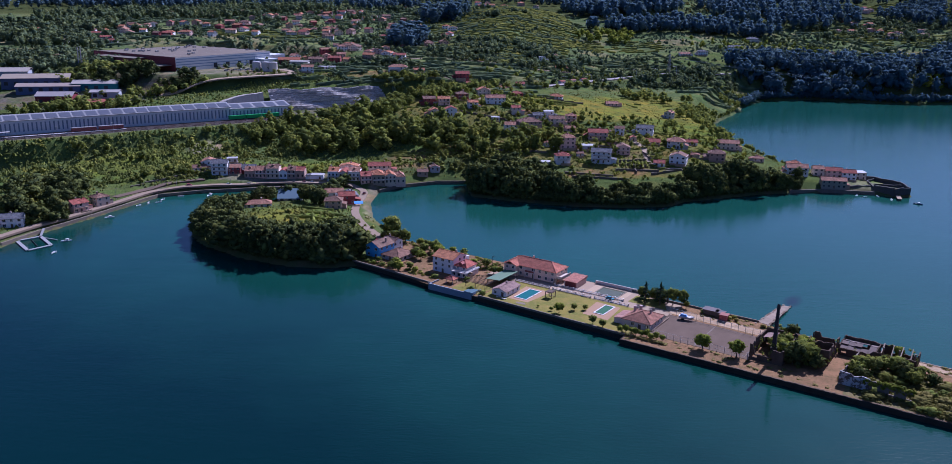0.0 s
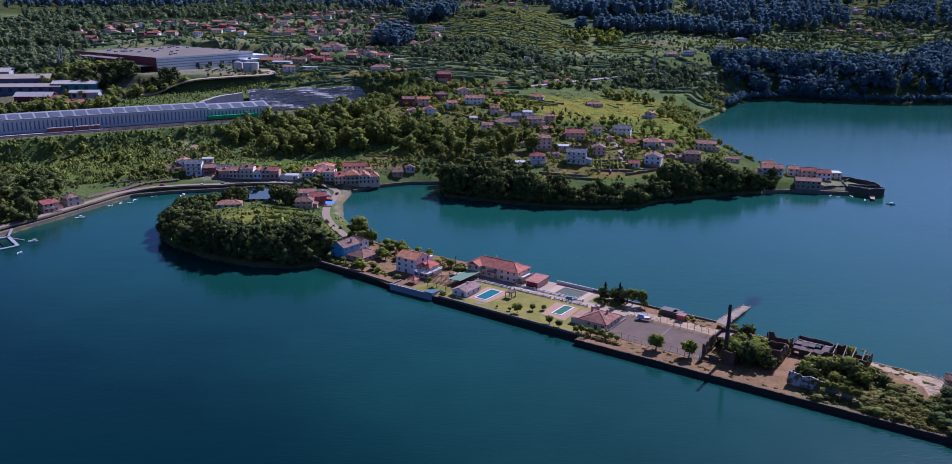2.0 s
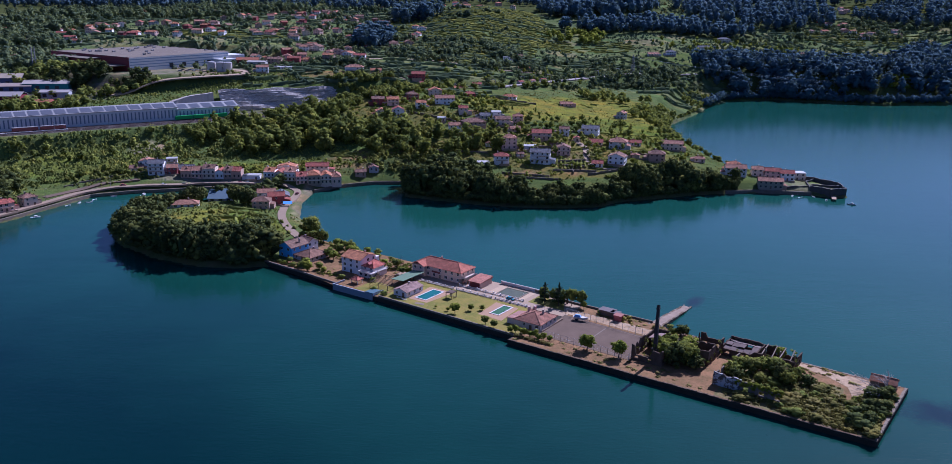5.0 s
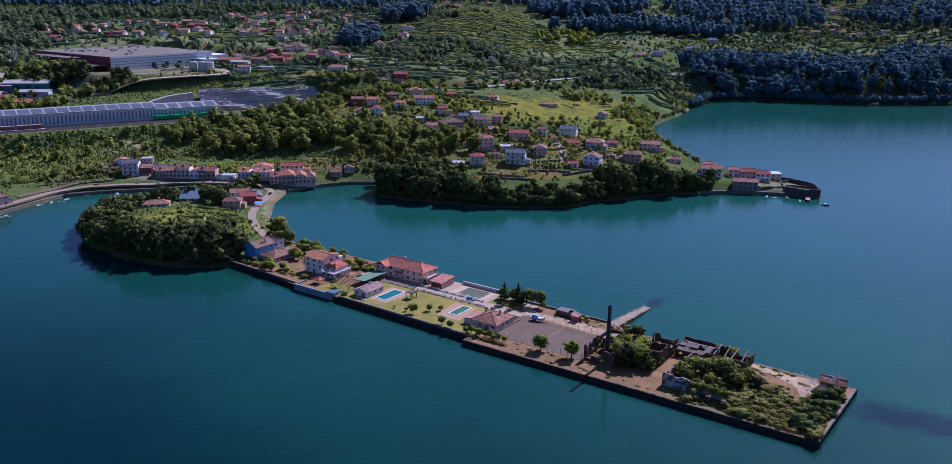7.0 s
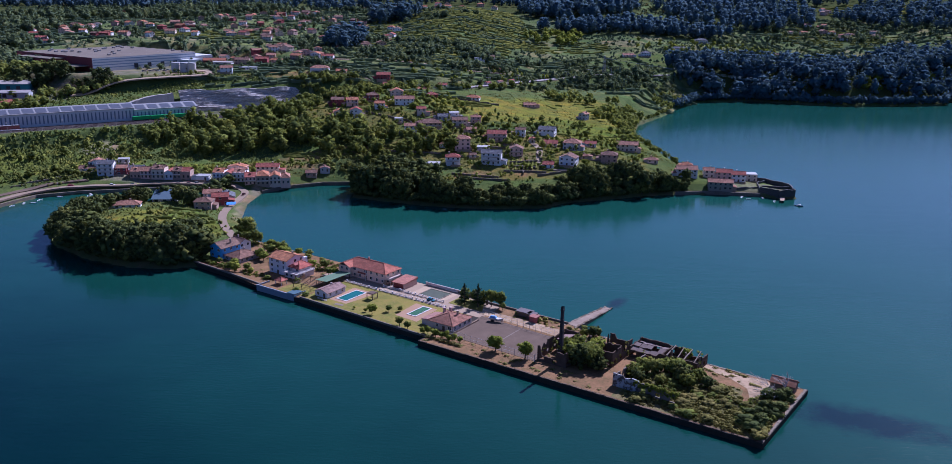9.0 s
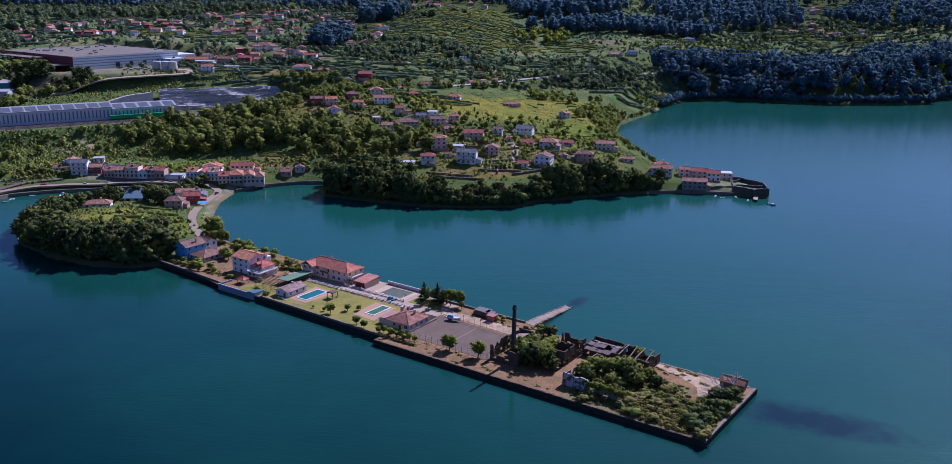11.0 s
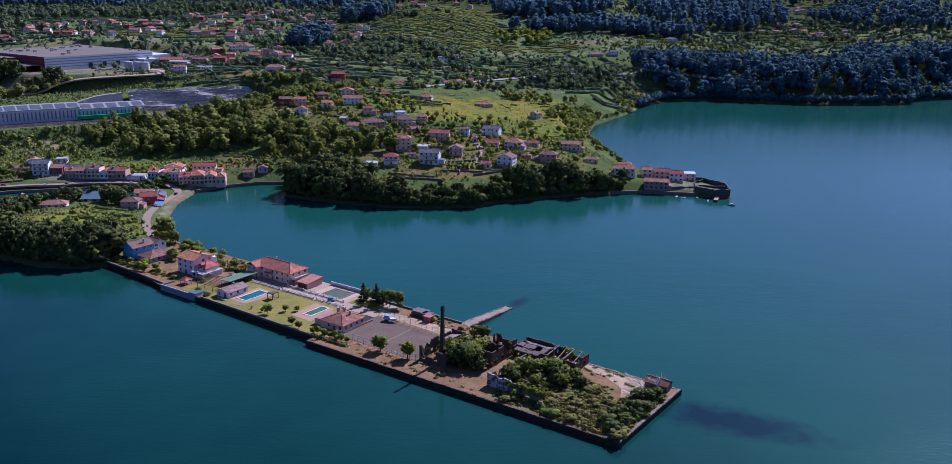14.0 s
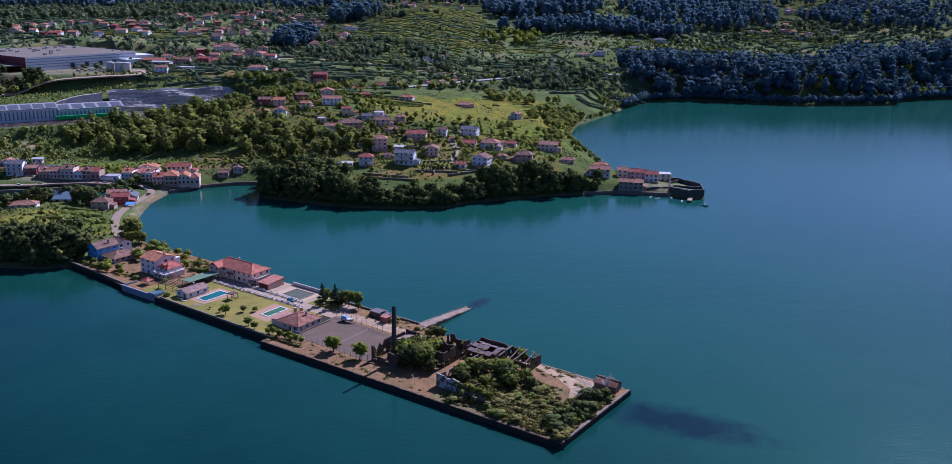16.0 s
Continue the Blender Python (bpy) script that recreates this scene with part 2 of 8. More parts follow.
def ground_mix(name, main, other, spots, scale=0.35):
    """Trodden ground: grass and earth in patches with clear rims, tufts and stones."""
    n = Nodes(name)
    pos = n.coords("Position")
    a, b, c2 = n.noise(scale * 0.35, 5, pos, 0.65), n.noise(scale * 1.6, 5, pos, 0.7), n.noise(scale * 7, 4, pos)
    c = n.mix(n.ramp(a, [(0.42, (0, 0, 0)), (0.58, (1, 1, 1))]), main, other)
    c = n.mix(n.ramp(b, [(0.5, (0, 0, 0)), (0.66, (0.8, 0.8, 0.8))]), c, spots)
    c = n.mix(n.math("MULTIPLY", c2, 0.6), c, n.mix(0.55, c, tone(spots, 0.5)))
    n.bump(n.math("ADD", b, c2), 0.7, 0.25)
    return n.done(c, 1.0, 0.0, 0.1)


LAWN = ground_mix("lawn", (0.25, 0.205, 0.035), (0.165, 0.165, 0.027), (0.28, 0.2, 0.06))
DRYGRASS = ground_mix("dry_grass_and_earth", (0.29, 0.158, 0.07), (0.21, 0.12, 0.052), (0.12, 0.095, 0.032))
TRACK = ground_mix("sandy_track", (0.48, 0.34, 0.2), (0.38, 0.26, 0.15), (0.22, 0.16, 0.08), 0.25)


# ---------------------------------------------------------------- mesh tools
class Shape:
    """Collects simple solids into one mesh."""

    def __init__(self):
        self.v, self.f = [], []

    def add(self, verts, faces):
        k = len(self.v)
        self.v += [tuple(p) for p in verts]
        self.f += [tuple(i + k for i in face) for face in faces]
        return self

    def box(self, x0, x1, y0, y1, z0, z1, m=None):
        p = [(x, y, z) for z in (z0, z1) for x, y in ((x0, y0), (x1, y0), (x1, y1), (x0, y1))]
        if m is not None:
            p = [m @ Vector(q) for q in p]
        return self.add(p, [(3, 2, 1, 0), (4, 5, 6, 7), (0, 1, 5, 4), (1, 2, 6, 5), (2, 3, 7, 6), (3, 0, 4, 7)])

    def beam(self, a, b, w, h=None):
        """A square bar from a to b."""
        a, b, h = Vector(a), Vector(b), h or w
        m = Matrix.Translation(a) @ (b - a).to_track_quat("X", "Z").to_matrix().to_4x4()
        return self.box(0, (b - a).length, -w / 2, w / 2, -h / 2, h / 2, m)

    def prism(self, outline, z0, z1):
        n = len(outline)
        p = [(x, y, z) for z in (z0, z1) for x, y in outline]
        return self.add(p, [tuple(range(n))[::-1], tuple(range(n, 2 * n))] + [(i, (i + 1) % n, n + (i + 1) % n, n + i) for i in range(n)])

    def tube(self, rings, sides=8):
        """Rings of (x, y, z, radius), closed at both ends."""
        p = [(x + r * math.cos(k * math.tau / sides), y + r * math.sin(k * math.tau / sides), z) for x, y, z, r in rings for k in range(sides)]
        f = [(i * sides + k, i * sides + (k + 1) % sides, (i + 1) * sides + (k + 1) % sides, (i + 1) * sides + k) for i in range(len(rings) - 1) for k in range(sides)]
        f += [tuple(range(sides))[::-1], tuple(range((len(rings) - 1) * sides, len(rings) * sides))]
        return self.add(p, f)

    def mesh(self, name, material):
        me = bpy.data.meshes.new(name)
        me.from_pydata(self.v, [], self.f)
        me.materials.append(material)
        return me


def part(name, shape, material, parent, label="", at=None):
    """One mesh under a thing; shape is a Shape or a ready mesh."""
    ob = new(name, shape.mesh(name, material) if isinstance(shape, Shape) else shape)
    ob.parent = parent
    if at is not None:
        ob.matrix_basis = at
    return tagged(ob, label)


def thing(name, m, label, category, group=""):
    ob = new(name)
    ob.empty_display_size = 0.5
    ob.matrix_basis = m
    return tagged(ob, label, category, group)


def solid(name, shape, material, label="", category="", kind="", m=None, group=""):
    ob = new(name, shape.mesh(name, material))
    if m is not None:
        ob.matrix_basis = m
    return tagged(ob, label, category, group, kind)


# ---------------------------------------------------------------- the land
MAINLAND = [(-2600, 200), (-900, 290), (-420, 370), (-300, 425), (-282, 464), (-274, 494), (-267, 512), (-260, 530), (-251, 557),
            (-239, 591), (-214, 606), (-185, 615), (-164, 623), (-130, 622), (-106, 618), (-87, 618), (-70, 637), (-44, 652),
            (-20, 654), (-16, 614), (8, 604), (38, 594), (63, 589), (93, 588), (124, 595), (141, 611), (165, 621), (201, 638),
            (226, 645), (262, 650), (291, 646), (304, 637), (316, 640), (319, 660)]
BACKSHORE = [(308, 684), (282, 700), (258, 726), (250, 780), (246, 830), (238, 880), (236, 917), (252, 992), (300, 1082),
             (326, 1142), (372, 1222), (449, 1249), (502, 1230), (580, 1214), (659, 1228), (730, 1246), (751, 1285),
             (856, 1338), (1000, 1370), (1400, 1400), (2600, 1500), (2600, 4600), (-2600, 4600)]
ISLET = [(-76, 445), (-92, 440), (-112, 443), (-139, 455), (-166, 476), (-181, 495), (-187, 518), (-187, 545), (-178, 562),
         (-164, 574), (-149, 588), (-124, 606), (-112, 632), (-84, 632), (-86, 586), (-79, 548), (-66, 517), (-51, 487), (-53, 452)]
COLS = (-800, -400, -150, 0, 150, 300, 500, 800, 1200)
RANKS = (600, 700, 800, 950, 1150, 1400, 1750, 2400, 3300)
RELIEF = [(20, 5, 3, 3, 4, 3, 2, 2, 2),
          (34, 29, 9, 18, 20, 4, 2, 2, 2),
          (38, 36, 35, 40, 25, 6, 3, 2, 2),
          (46, 60, 58, 49, 26, 10, 5, 5, 5),
          (66, 74, 70, 58, 36, 24, 12, 12, 15),
          (80, 86, 80, 70, 52, 60, 50, 48, 58),
          (95, 100, 95, 98, 95, 114, 98, 100, 122),
          (150, 165, 150, 150, 150, 175, 170, 180, 200),
          (330, 350, 360, 360, 370, 390, 400, 400, 400)]


def shore_distance(px, py, outline):
    """Metres to the outline, positive inside."""
    best, inside = np.full(px.shape, 1e9), np.zeros(px.shape, bool)
    for (ax, ay), (bx, by) in zip(outline, outline[1:] + outline[:1]):
        ex, ey = bx - ax, by - ay
        s = np.clip(((px - ax) * ex + (py - ay) * ey) / (ex * ex + ey * ey), 0, 1)
        best = np.minimum(best, np.hypot(px - ax - s * ex, py - ay - s * ey))
        if ay != by:
            inside ^= ((ay > py) != (by > py)) & (px < ax + (py - ay) * ex / ey)
    return np.where(inside, best, -best)


def smooth(a, b, x):
    s = np.clip((x - a) / (b - a), 0, 1)
    return s * s * (3 - 2 * s)


def relief(px, py):
    i = np.clip(np.searchsorted(COLS, px) - 1, 0, len(COLS) - 2)
    j = np.clip(np.searchsorted(RANKS, py) - 1, 0, len(RANKS) - 2)
    c, r, table = np.array(COLS, float), np.array(RANKS, float), np.array(RELIEF, float)
    s = np.clip((px - c[i]) / (c[i + 1] - c[i]), 0, 1)
    t = np.clip((py - r[j]) / (r[j + 1] - r[j]), 0, 1.6)
    low = table[j, i] * (1 - s) + table[j, i + 1] * s
    high = table[j + 1, i] * (1 - s) + table[j + 1, i + 1] * s
    swell = 24 * np.exp(-((px - 25) / 115) ** 2 - ((py - 1540) / 240) ** 2)
    return low + (high - low) * t + swell


# the level bench on which the railway and the white hall stand
BENCH = ((-560, 543), (-390, 664), (-193, 804), (-120, 852), (-40, 925), (44, 975), (143, 1080), (268, 1200))


def bench_distance(px, py):
    best = np.full(px.shape, 1e9)
    for (ax, ay), (bx, by) in zip(BENCH, BENCH[1:]):
        ex, ey = bx - ax, by - ay
        s = np.clip(((px - ax) * ex + (py - ay) * ey) / (ex * ex + ey * ey), 0, 1)
        best = np.minimum(best, np.hypot(px - ax - s * ex, py - ay - s * ey))
    return best


def height(px, py):
    """Height of the ground over the water."""
    px, py = np.asarray(px, float), np.asarray(py, float)
    d = shore_distance(px, py, MAINLAND + BACKSHORE)
    z = relief(px, py)
    z = z + 1.6 * np.sin(px / 41 + py / 67) * np.sin(py / 53 - px / 90) * smooth(60, 260, d)
    wide = 10 + 22 * smooth(-80, -130, px)
    bench = smooth(wide + 14, wide, bench_distance(px, py))
    z = z * (1 - bench) + (29.0 + 11.0 * smooth(-110, 40, px)) * bench
    yard = smooth(1.2, 1.0, np.hypot((px + 330) / 150, (py - 1000) / 125))
    z = z * (1 - yard) + 58.5 * yard
    land = np.minimum(z, 1.8 + np.maximum(d - 2, 0) * 0.42 + smooth(20, 80, d) * 40)
    land = np.where(d > 0, land, np.maximum(-4, d * 0.5))
    e = shore_distance(px, py, ISLET)
    isle = np.minimum(2.0 + e * 0.3, 2.6 + 7 * np.exp(-((px + 138) / 38) ** 2 - ((py - 515) / 42) ** 2))
    shelving = smooth(-100, -90, px) * smooth(500, 530, py)
    isle = np.minimum(isle, isle * (1 - shelving) + (0.15 + e * 0.36) * shelving)
    return np.maximum(land, np.where(e > 0, isle, np.maximum(-4, e * 0.5)))


# hill is bluer than the nearer covers, with haze painted into it
COVER = {"scrub": (0.08, 0.115, 0.03), "meadow": (0.23, 0.2, 0.02), "grass": (0.14, 0.165, 0.014), "earth": (0.24, 0.14, 0.065), "forest": (0.03, 0.04, 0.015),
         "yard": (0.24, 0.2, 0.16), "rubble": (0.3, 0.23, 0.17), "hill": (0.12, 0.17, 0.07), "ballast": (0.13, 0.11, 0.1), "garden": (0.16, 0.135, 0.03)}
# cover, centre x, y, half length, half width, turn in degrees
COVER_SPOTS = [
    ("meadow", 190, 930, 95, 75, 40), ("meadow", 80, 860, 60, 70, 30), ("garden", 95, 700, 110, 75, 10), ("grass", 180, 800, 45, 60, 20),
    ("grass", -120, 676, 60, 10, 8), ("earth", -45, 706, 30, 9, 8), ("earth", -70, 690, 20, 8, 8), ("rubble", -232, 690, 16, 26, 30), ("grass", -270, 640, 30, 40, 30),
    ("hill", 0, 1500, 150, 330, -5), ("hill", 380, 1850, 200, 260, 0), ("scrub", -370, 872, 70, 26, 15), ("yard", -240, 930, 60, 34, 40), ("yard", -330, 1000, 140, 110, 58), ("ballast", -415, 825, 95, 50, 30), ("earth", -225, 1080, 40, 40, 0), ("grass", -128, 520, 30, 26, 0),
    ("yard", -150, 636, 62, 10, 6), ("rubble", -84, 578, 52, 5.5, 97), ("earth", -222, 682, 13, 16, 30), ("grass", -250, 655, 22, 26, 35), ("grass", -300, 640, 30, 22, 35), ("grass", -205, 672, 10, 20, 30), ("grass", -130, 664, 40, 9, 10), ("meadow", -140, 508, 24, 14, 10), ("grass", -95, 508, 20, 16, 0), ("earth", -120, 945, 60, 20, 10), ("yard", 284, 662, 24, 13, -8), ("scrub", -520, 990, 90, 60, 20), ("earth", -72, 668, 26, 5, 8), ("garden", -150, 652, 44, 7, 8), ("earth", -100, 678, 16, 5, 10), ("scrub", -200, 645, 22, 8, 20), ("scrub", -240, 622, 34, 10, 48), ("yard", -246, 600, 18, 5, 62), ("garden", -40, 800, 50, 50, 30), ("earth", 112, 660, 14, 9, 85), ("earth", 118, 690, 12, 10, 10), ("earth", 20, 714, 24, 8, 4), ("earth", 70, 650, 16, 7, 4), ("earth", 160, 700, 12, 8, 0), ("meadow", 60, 868, 34, 20, 20), ("earth", 30, 800, 20, 9, 15), ("scrub", 105, 630, 90, 12, 4), ("scrub", -30, 880, 30, 30, 0), ("scrub", 110, 780, 40, 20, 10), ("scrub", 30, 660, 30, 20, 0), ("forest", 600, 1300, 270, 74, 4), ("forest", 850, 1390, 170, 74, 12), ("forest", 250, 1800, 125, 155, 0), ("forest", 560, 1780, 165, 165, 0), ("forest", 330, 1560, 170, 40, 0), ("scrub", 320, 1330, 70, 50, 0), ("scrub", 240, 1180, 110, 60, 35),
]


def land_cover(px, py, d):
    """Colour of the ground; d is the distance to the shore."""
    col = np.empty((len(px), 4))
    col[:, :3], col[:, 3] = COVER["scrub"], 0.0
    farm = smooth(880, 1150, py) * 0.9
    col[:, 3] = farm
    for kind, cx, cy, ra, rb, turn in COVER_SPOTS:
        a = radians(turn)
        s, t = (px - cx) * math.cos(a) + (py - cy) * math.sin(a), -(px - cx) * math.sin(a) + (py - cy) * math.cos(a)
        wob = 0.18 * np.sin(px / 17 + cy) * np.sin(py / 23 + cx)
        m = smooth(1.12, 0.9, np.hypot(s / ra, t / rb) + wob)[:, None]
        col[:, :3] = col[:, :3] * (1 - m) + np.array(COVER[kind]) * m
        col[:, 3:] *= 1 - m * 0.85
    m = smooth(1760, 1900, py + 60 * np.sin(px / 90) + 40 * np.sin(px / 37) + 200 * smooth(-400, -800, px))[:, None]
    col[:, :3] = col[:, :3] * (1 - m) + np.array(COVER["forest"]) * m
    col[:, 3:] *= 1 - m
    m = (smooth(4.5, 1.0, d) * 0.8)[:, None]
    col[:, :3] = col[:, :3] * (1 - m) + np.array((0.1, 0.08, 0.06)) * m
    m = smooth(30, 22, bench_distance(px, py) + 18 * smooth(-130, -80, px))[:, None]
    col[:, :3] = col[:, :3] * (1 - m) + np.array(COVER["ballast"]) * m
    col[:, 3:] *= 1 - m
    return col


# lines kept even for roads and tracks
LEVEL_LINES = [
    [(-288, 466), (-279, 495), (-264, 532), (-255, 559), (-242, 594), (-216, 611), (-164, 628), (-106, 624), (-93, 590), (-89, 539), (-64, 487)],
    [(118, 740), (124, 690), (128, 668), (150, 660), (185, 668)], [(-35, 790), (-20, 830), (-10, 880), (-40, 935), (-60, 960)],
    [(-330, 838), (-250, 880), (-215, 905), (-222, 930), (-262, 940)], [(-180, 1052), (-87, 1075), (-36, 1101), (40, 1108), (120, 1130)]]


def tussocks(px, py, d):
    """Small humps of brambles, tussocks and terraces, none on roads, yards or the railway bench."""
    rng = np.random.default_rng(77)
    bump = rng.uniform(-0.5, 1.0, px.shape) ** 3 + 0.35 * np.sin(px / 5.3 + 2 * np.sin(py / 9)) * np.sin(py / 4.1)
    near = bench_distance(px, py) - 24 - 22 * smooth(-80, -130, px)
    for line in LEVEL_LINES:
        for (ax, ay), (bx, by) in zip(line, line[1:]):
            ex, ey = bx - ax, by - ay
            s = np.clip(((px - ax) * ex + (py - ay) * ey) / (ex * ex + ey * ey), 0, 1)
            near = np.minimum(near, np.hypot(px - ax - s * ex, py - ay - s * ey) - 7)
    near = np.minimum(near, (np.hypot((px + 300) / 150, (py - 950) / 100) - 1) * 60)
    fade = smooth(0, 6, near) * smooth(3, 10, d) * smooth(1400, 1000, py)
    steep = smooth(-60, -140, px) * smooth(560, 600, py)
    return bump * fade * (0.7 + 1.1 * steep)


def build_land():
    xs = np.concatenate([np.arange(-2600, -560, 60), np.arange(-560, -350, 5), np.arange(-350, 330, 3.2), np.arange(330, 420, 5), np.arange(420, 1100, 12), np.arange(1100, 2601, 60)])
    ys = np.concatenate([np.arange(200, 400, 40), np.arange(400, 860, 3.6), np.arange(860, 1100, 5), np.arange(1100, 1400, 9), np.arange(1400, 2500, 20), np.arange(2500, 4600, 100)])
    gx, gy = np.meshgrid(xs, ys)
    px, py = gx.ravel(), gy.ravel()
    shore = np.maximum(shore_distance(px, py, MAINLAND + BACKSHORE), shore_distance(px, py, ISLET))
    pz = height(px, py) + tussocks(px, py, shore)
    w, h = len(xs), len(ys)
    idx = np.arange(w * h).reshape(h, w)
    quads = np.stack([idx[:-1, :-1], idx[:-1, 1:], idx[1:, 1:], idx[1:, :-1]], -1).reshape(-1, 4)
    me = bpy.data.meshes.new("ground")
    me.from_pydata(np.stack([px, py, pz], 1).tolist(), [], quads.tolist())
    layer = me.color_attributes.new("cover", "FLOAT_COLOR", "POINT")
    layer.data.foreach_set("color", land_cover(px, py, shore).ravel())
    me.polygons.foreach_set("use_smooth", [True] * len(me.polygons))
    me.materials.append(land_surface())
    tagged(new("ground", me), "hilly green land with fields, scrub and villages", "land", kind="structure")


build_land()
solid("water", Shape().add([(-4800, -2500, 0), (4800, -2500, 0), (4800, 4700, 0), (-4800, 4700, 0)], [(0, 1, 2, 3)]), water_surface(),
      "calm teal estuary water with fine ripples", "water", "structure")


# ---------------------------------------------------------------- plants
def spread(rng, count):
    """Directions spread evenly over a sphere."""
    d = rng.normal(size=(count, 3))
    return d / np.linalg.norm(d, axis=1)[:, None]


def clump_arrays(rng, lobes, per_lobe, size, droop=0.0):
    """Leaf sprays (bent quads) over a set of lobes (x, y, z, rx, rz): vertex, face and normal arrays. The normals follow the crown, so that it is lit as one soft mass."""
    v, f, soft = [], [], []
    heart = np.mean([lobe[:3] for lobe in lobes], axis=0) - np.array([0, 0, 0.08])
    for x, y, z, r, rz in lobes:
        d = spread(rng, per_lobe)
        d[:, 2] = np.where(d[:, 2] < -0.55, -d[:, 2] * 0.4, d[:, 2])
        shell = (0.7 + 0.55 * rng.uniform(0, 1, per_lobe) ** 1.5)[:, None]
        c = np.array([x, y, z]) + d * shell * np.array([r, r, rz])
        nrm = d + rng.normal(0, 0.26, (per_lobe, 3))
        nrm[:, 2] += 0.3
        nrm /= np.linalg.norm(nrm, axis=1)[:, None]
        t = np.cross(nrm, rng.normal(size=(per_lobe, 3)))
        t /= np.linalg.norm(t, axis=1)[:, None] + 1e-9
        b = np.cross(nrm, t)
        s = (size * rng.uniform(0.55, 1.3, per_lobe))[:, None]
        asp = rng.uniform(0.5, 0.9, per_lobe)[:, None]
        bend = nrm * s * 0.3
        q = np.stack([c - t * s - bend * 0.6, c - b * s * asp + bend, c + t * s - bend * 0.6, c + b * s * asp + bend], 1)
        q[:, :, 2] -= droop * s
        k = 4 * sum(len(a) for a in f)
        f.append(np.arange(4 * per_lobe).reshape(-1, 4) + k)
        v.append(q.reshape(-1, 3))
        out = c - heart
        out /= np.linalg.norm(out, axis=1)[:, None] + 1e-9
        way = 0.55 * d + 0.6 * out + rng.normal(0, 0.22, (per_lobe, 3))
        soft.append(np.repeat(way, 4, axis=0))
    return np.concatenate(v), np.concatenate(f), np.concatenate(soft)


def core_arrays(rng, lobes, shrink=0.8, coarse=False):
    """Uneven dark masses inside the lobes, so that a crown is not seen through."""
    if coarse:
        base = np.array([(1, 0, 0.15), (0, 1, 0.3), (-1, 0, 0.1), (0, -1, 0.25), (0.1, 0, 0.8), (0, 0, -1.0)], float) * 1.12
        tri = np.array([(0, 1, 4), (1, 2, 4), (2, 3, 4), (3, 0, 4), (1, 0, 5), (2, 1, 5), (3, 2, 5), (0, 3, 5)])
    else:
        bm = bmesh.new()
        bmesh.ops.create_icosphere(bm, subdivisions=1, radius=1)
        base = np.array([p.co[:] for p in bm.verts])
        tri = np.array([[q.index for q in face.verts] for face in bm.faces])
        bm.free()
    v, f, soft = [], [], []
    heart = np.mean([lobe[:3] for lobe in lobes], axis=0) - np.array([0, 0, 0.08])
    for i, (x, y, z, r, rz) in enumerate(lobes):
        k = rng.uniform(0.8, 1.12, len(base))[:, None] * shrink
        v.append(base * k * np.array([r, r, rz]) + np.array([x, y, z]))
        f.append(tri + i * len(base))
        out = v[-1] - heart
        soft.append(0.5 * base + 0.6 * out / (np.linalg.norm(out, axis=1)[:, None] + 1e-9))
    return np.concatenate(v), np.concatenate(f), np.concatenate(soft)


def mesh_of(name, groups, material):
    """One mesh out of (verts, faces) arrays, with normals where they are given."""
    me = bpy.data.meshes.new(name)
    v, f, soft, k = [], [], [], 0
    for a, b, *c in groups:
        v.append(a)
        f += (b + k).tolist()
        soft += c
        k += len(a)
    me.from_pydata(np.concatenate(v).tolist(), [], f)
    me.materials.append(material)
    if len(soft) == len(groups):
        way = np.concatenate(soft)
        way /= np.linalg.norm(way, axis=1)[:, None] + 1e-9
        me.polygons.foreach_set("use_smooth", [True] * len(me.polygons))
        me.normals_split_custom_set_from_vertices(way.tolist())
    return me


def crown_lobes(rng, kind):
    """Lobes of a crown on a plant one metre high (scaled later)."""
    count, mid, rx, rz, small, large = {"round": (26, 0.6, 0.37, 0.35, 0.1, 0.17), "spreading": (38, 0.52, 0.52, 0.44, 0.09, 0.17),
                                        "tall": (20, 0.6, 0.17, 0.36, 0.07, 0.13), "shrub": (11, 0.42, 0.5, 0.36, 0.2, 0.34),
                                        "broad": (22, 0.55, 0.42, 0.4, 0.13, 0.22), "grove": (16, 0.57, 0.27, 0.42, 0.11, 0.19)}.get(kind, (0, 0, 0, 0, 0, 0))
    lobes = []
    for i in range(count):
        e = 1 - 2 * (i + 0.5) / count
        a, r = i * 2.4 + rng.uniform(-0.5, 0.5), math.sqrt(1 - e * e)
        k = rng.uniform(0.55, 0.98)
        lobes.append((rx * r * k * math.cos(a), rx * r * k * math.sin(a), max(mid + rz * e * k, 0.1), rng.uniform(small * 0.75, large * 1.1), rng.uniform(small * 0.75, large * 1.1) * 0.85))
    if kind == "cone":
        for i in range(14):
            e = i / 13
            a, r = i * 2.4, 0.2 * (1 - e)
            lobes.append((r * math.cos(a), r * math.sin(a), 0.14 + 0.82 * e, 0.03 + 0.17 * (1 - e), rng.uniform(0.045, 0.07)))
    else:
        lobes.append((0, 0, mid, rx * 0.75, rz * 0.75))
    return lobes


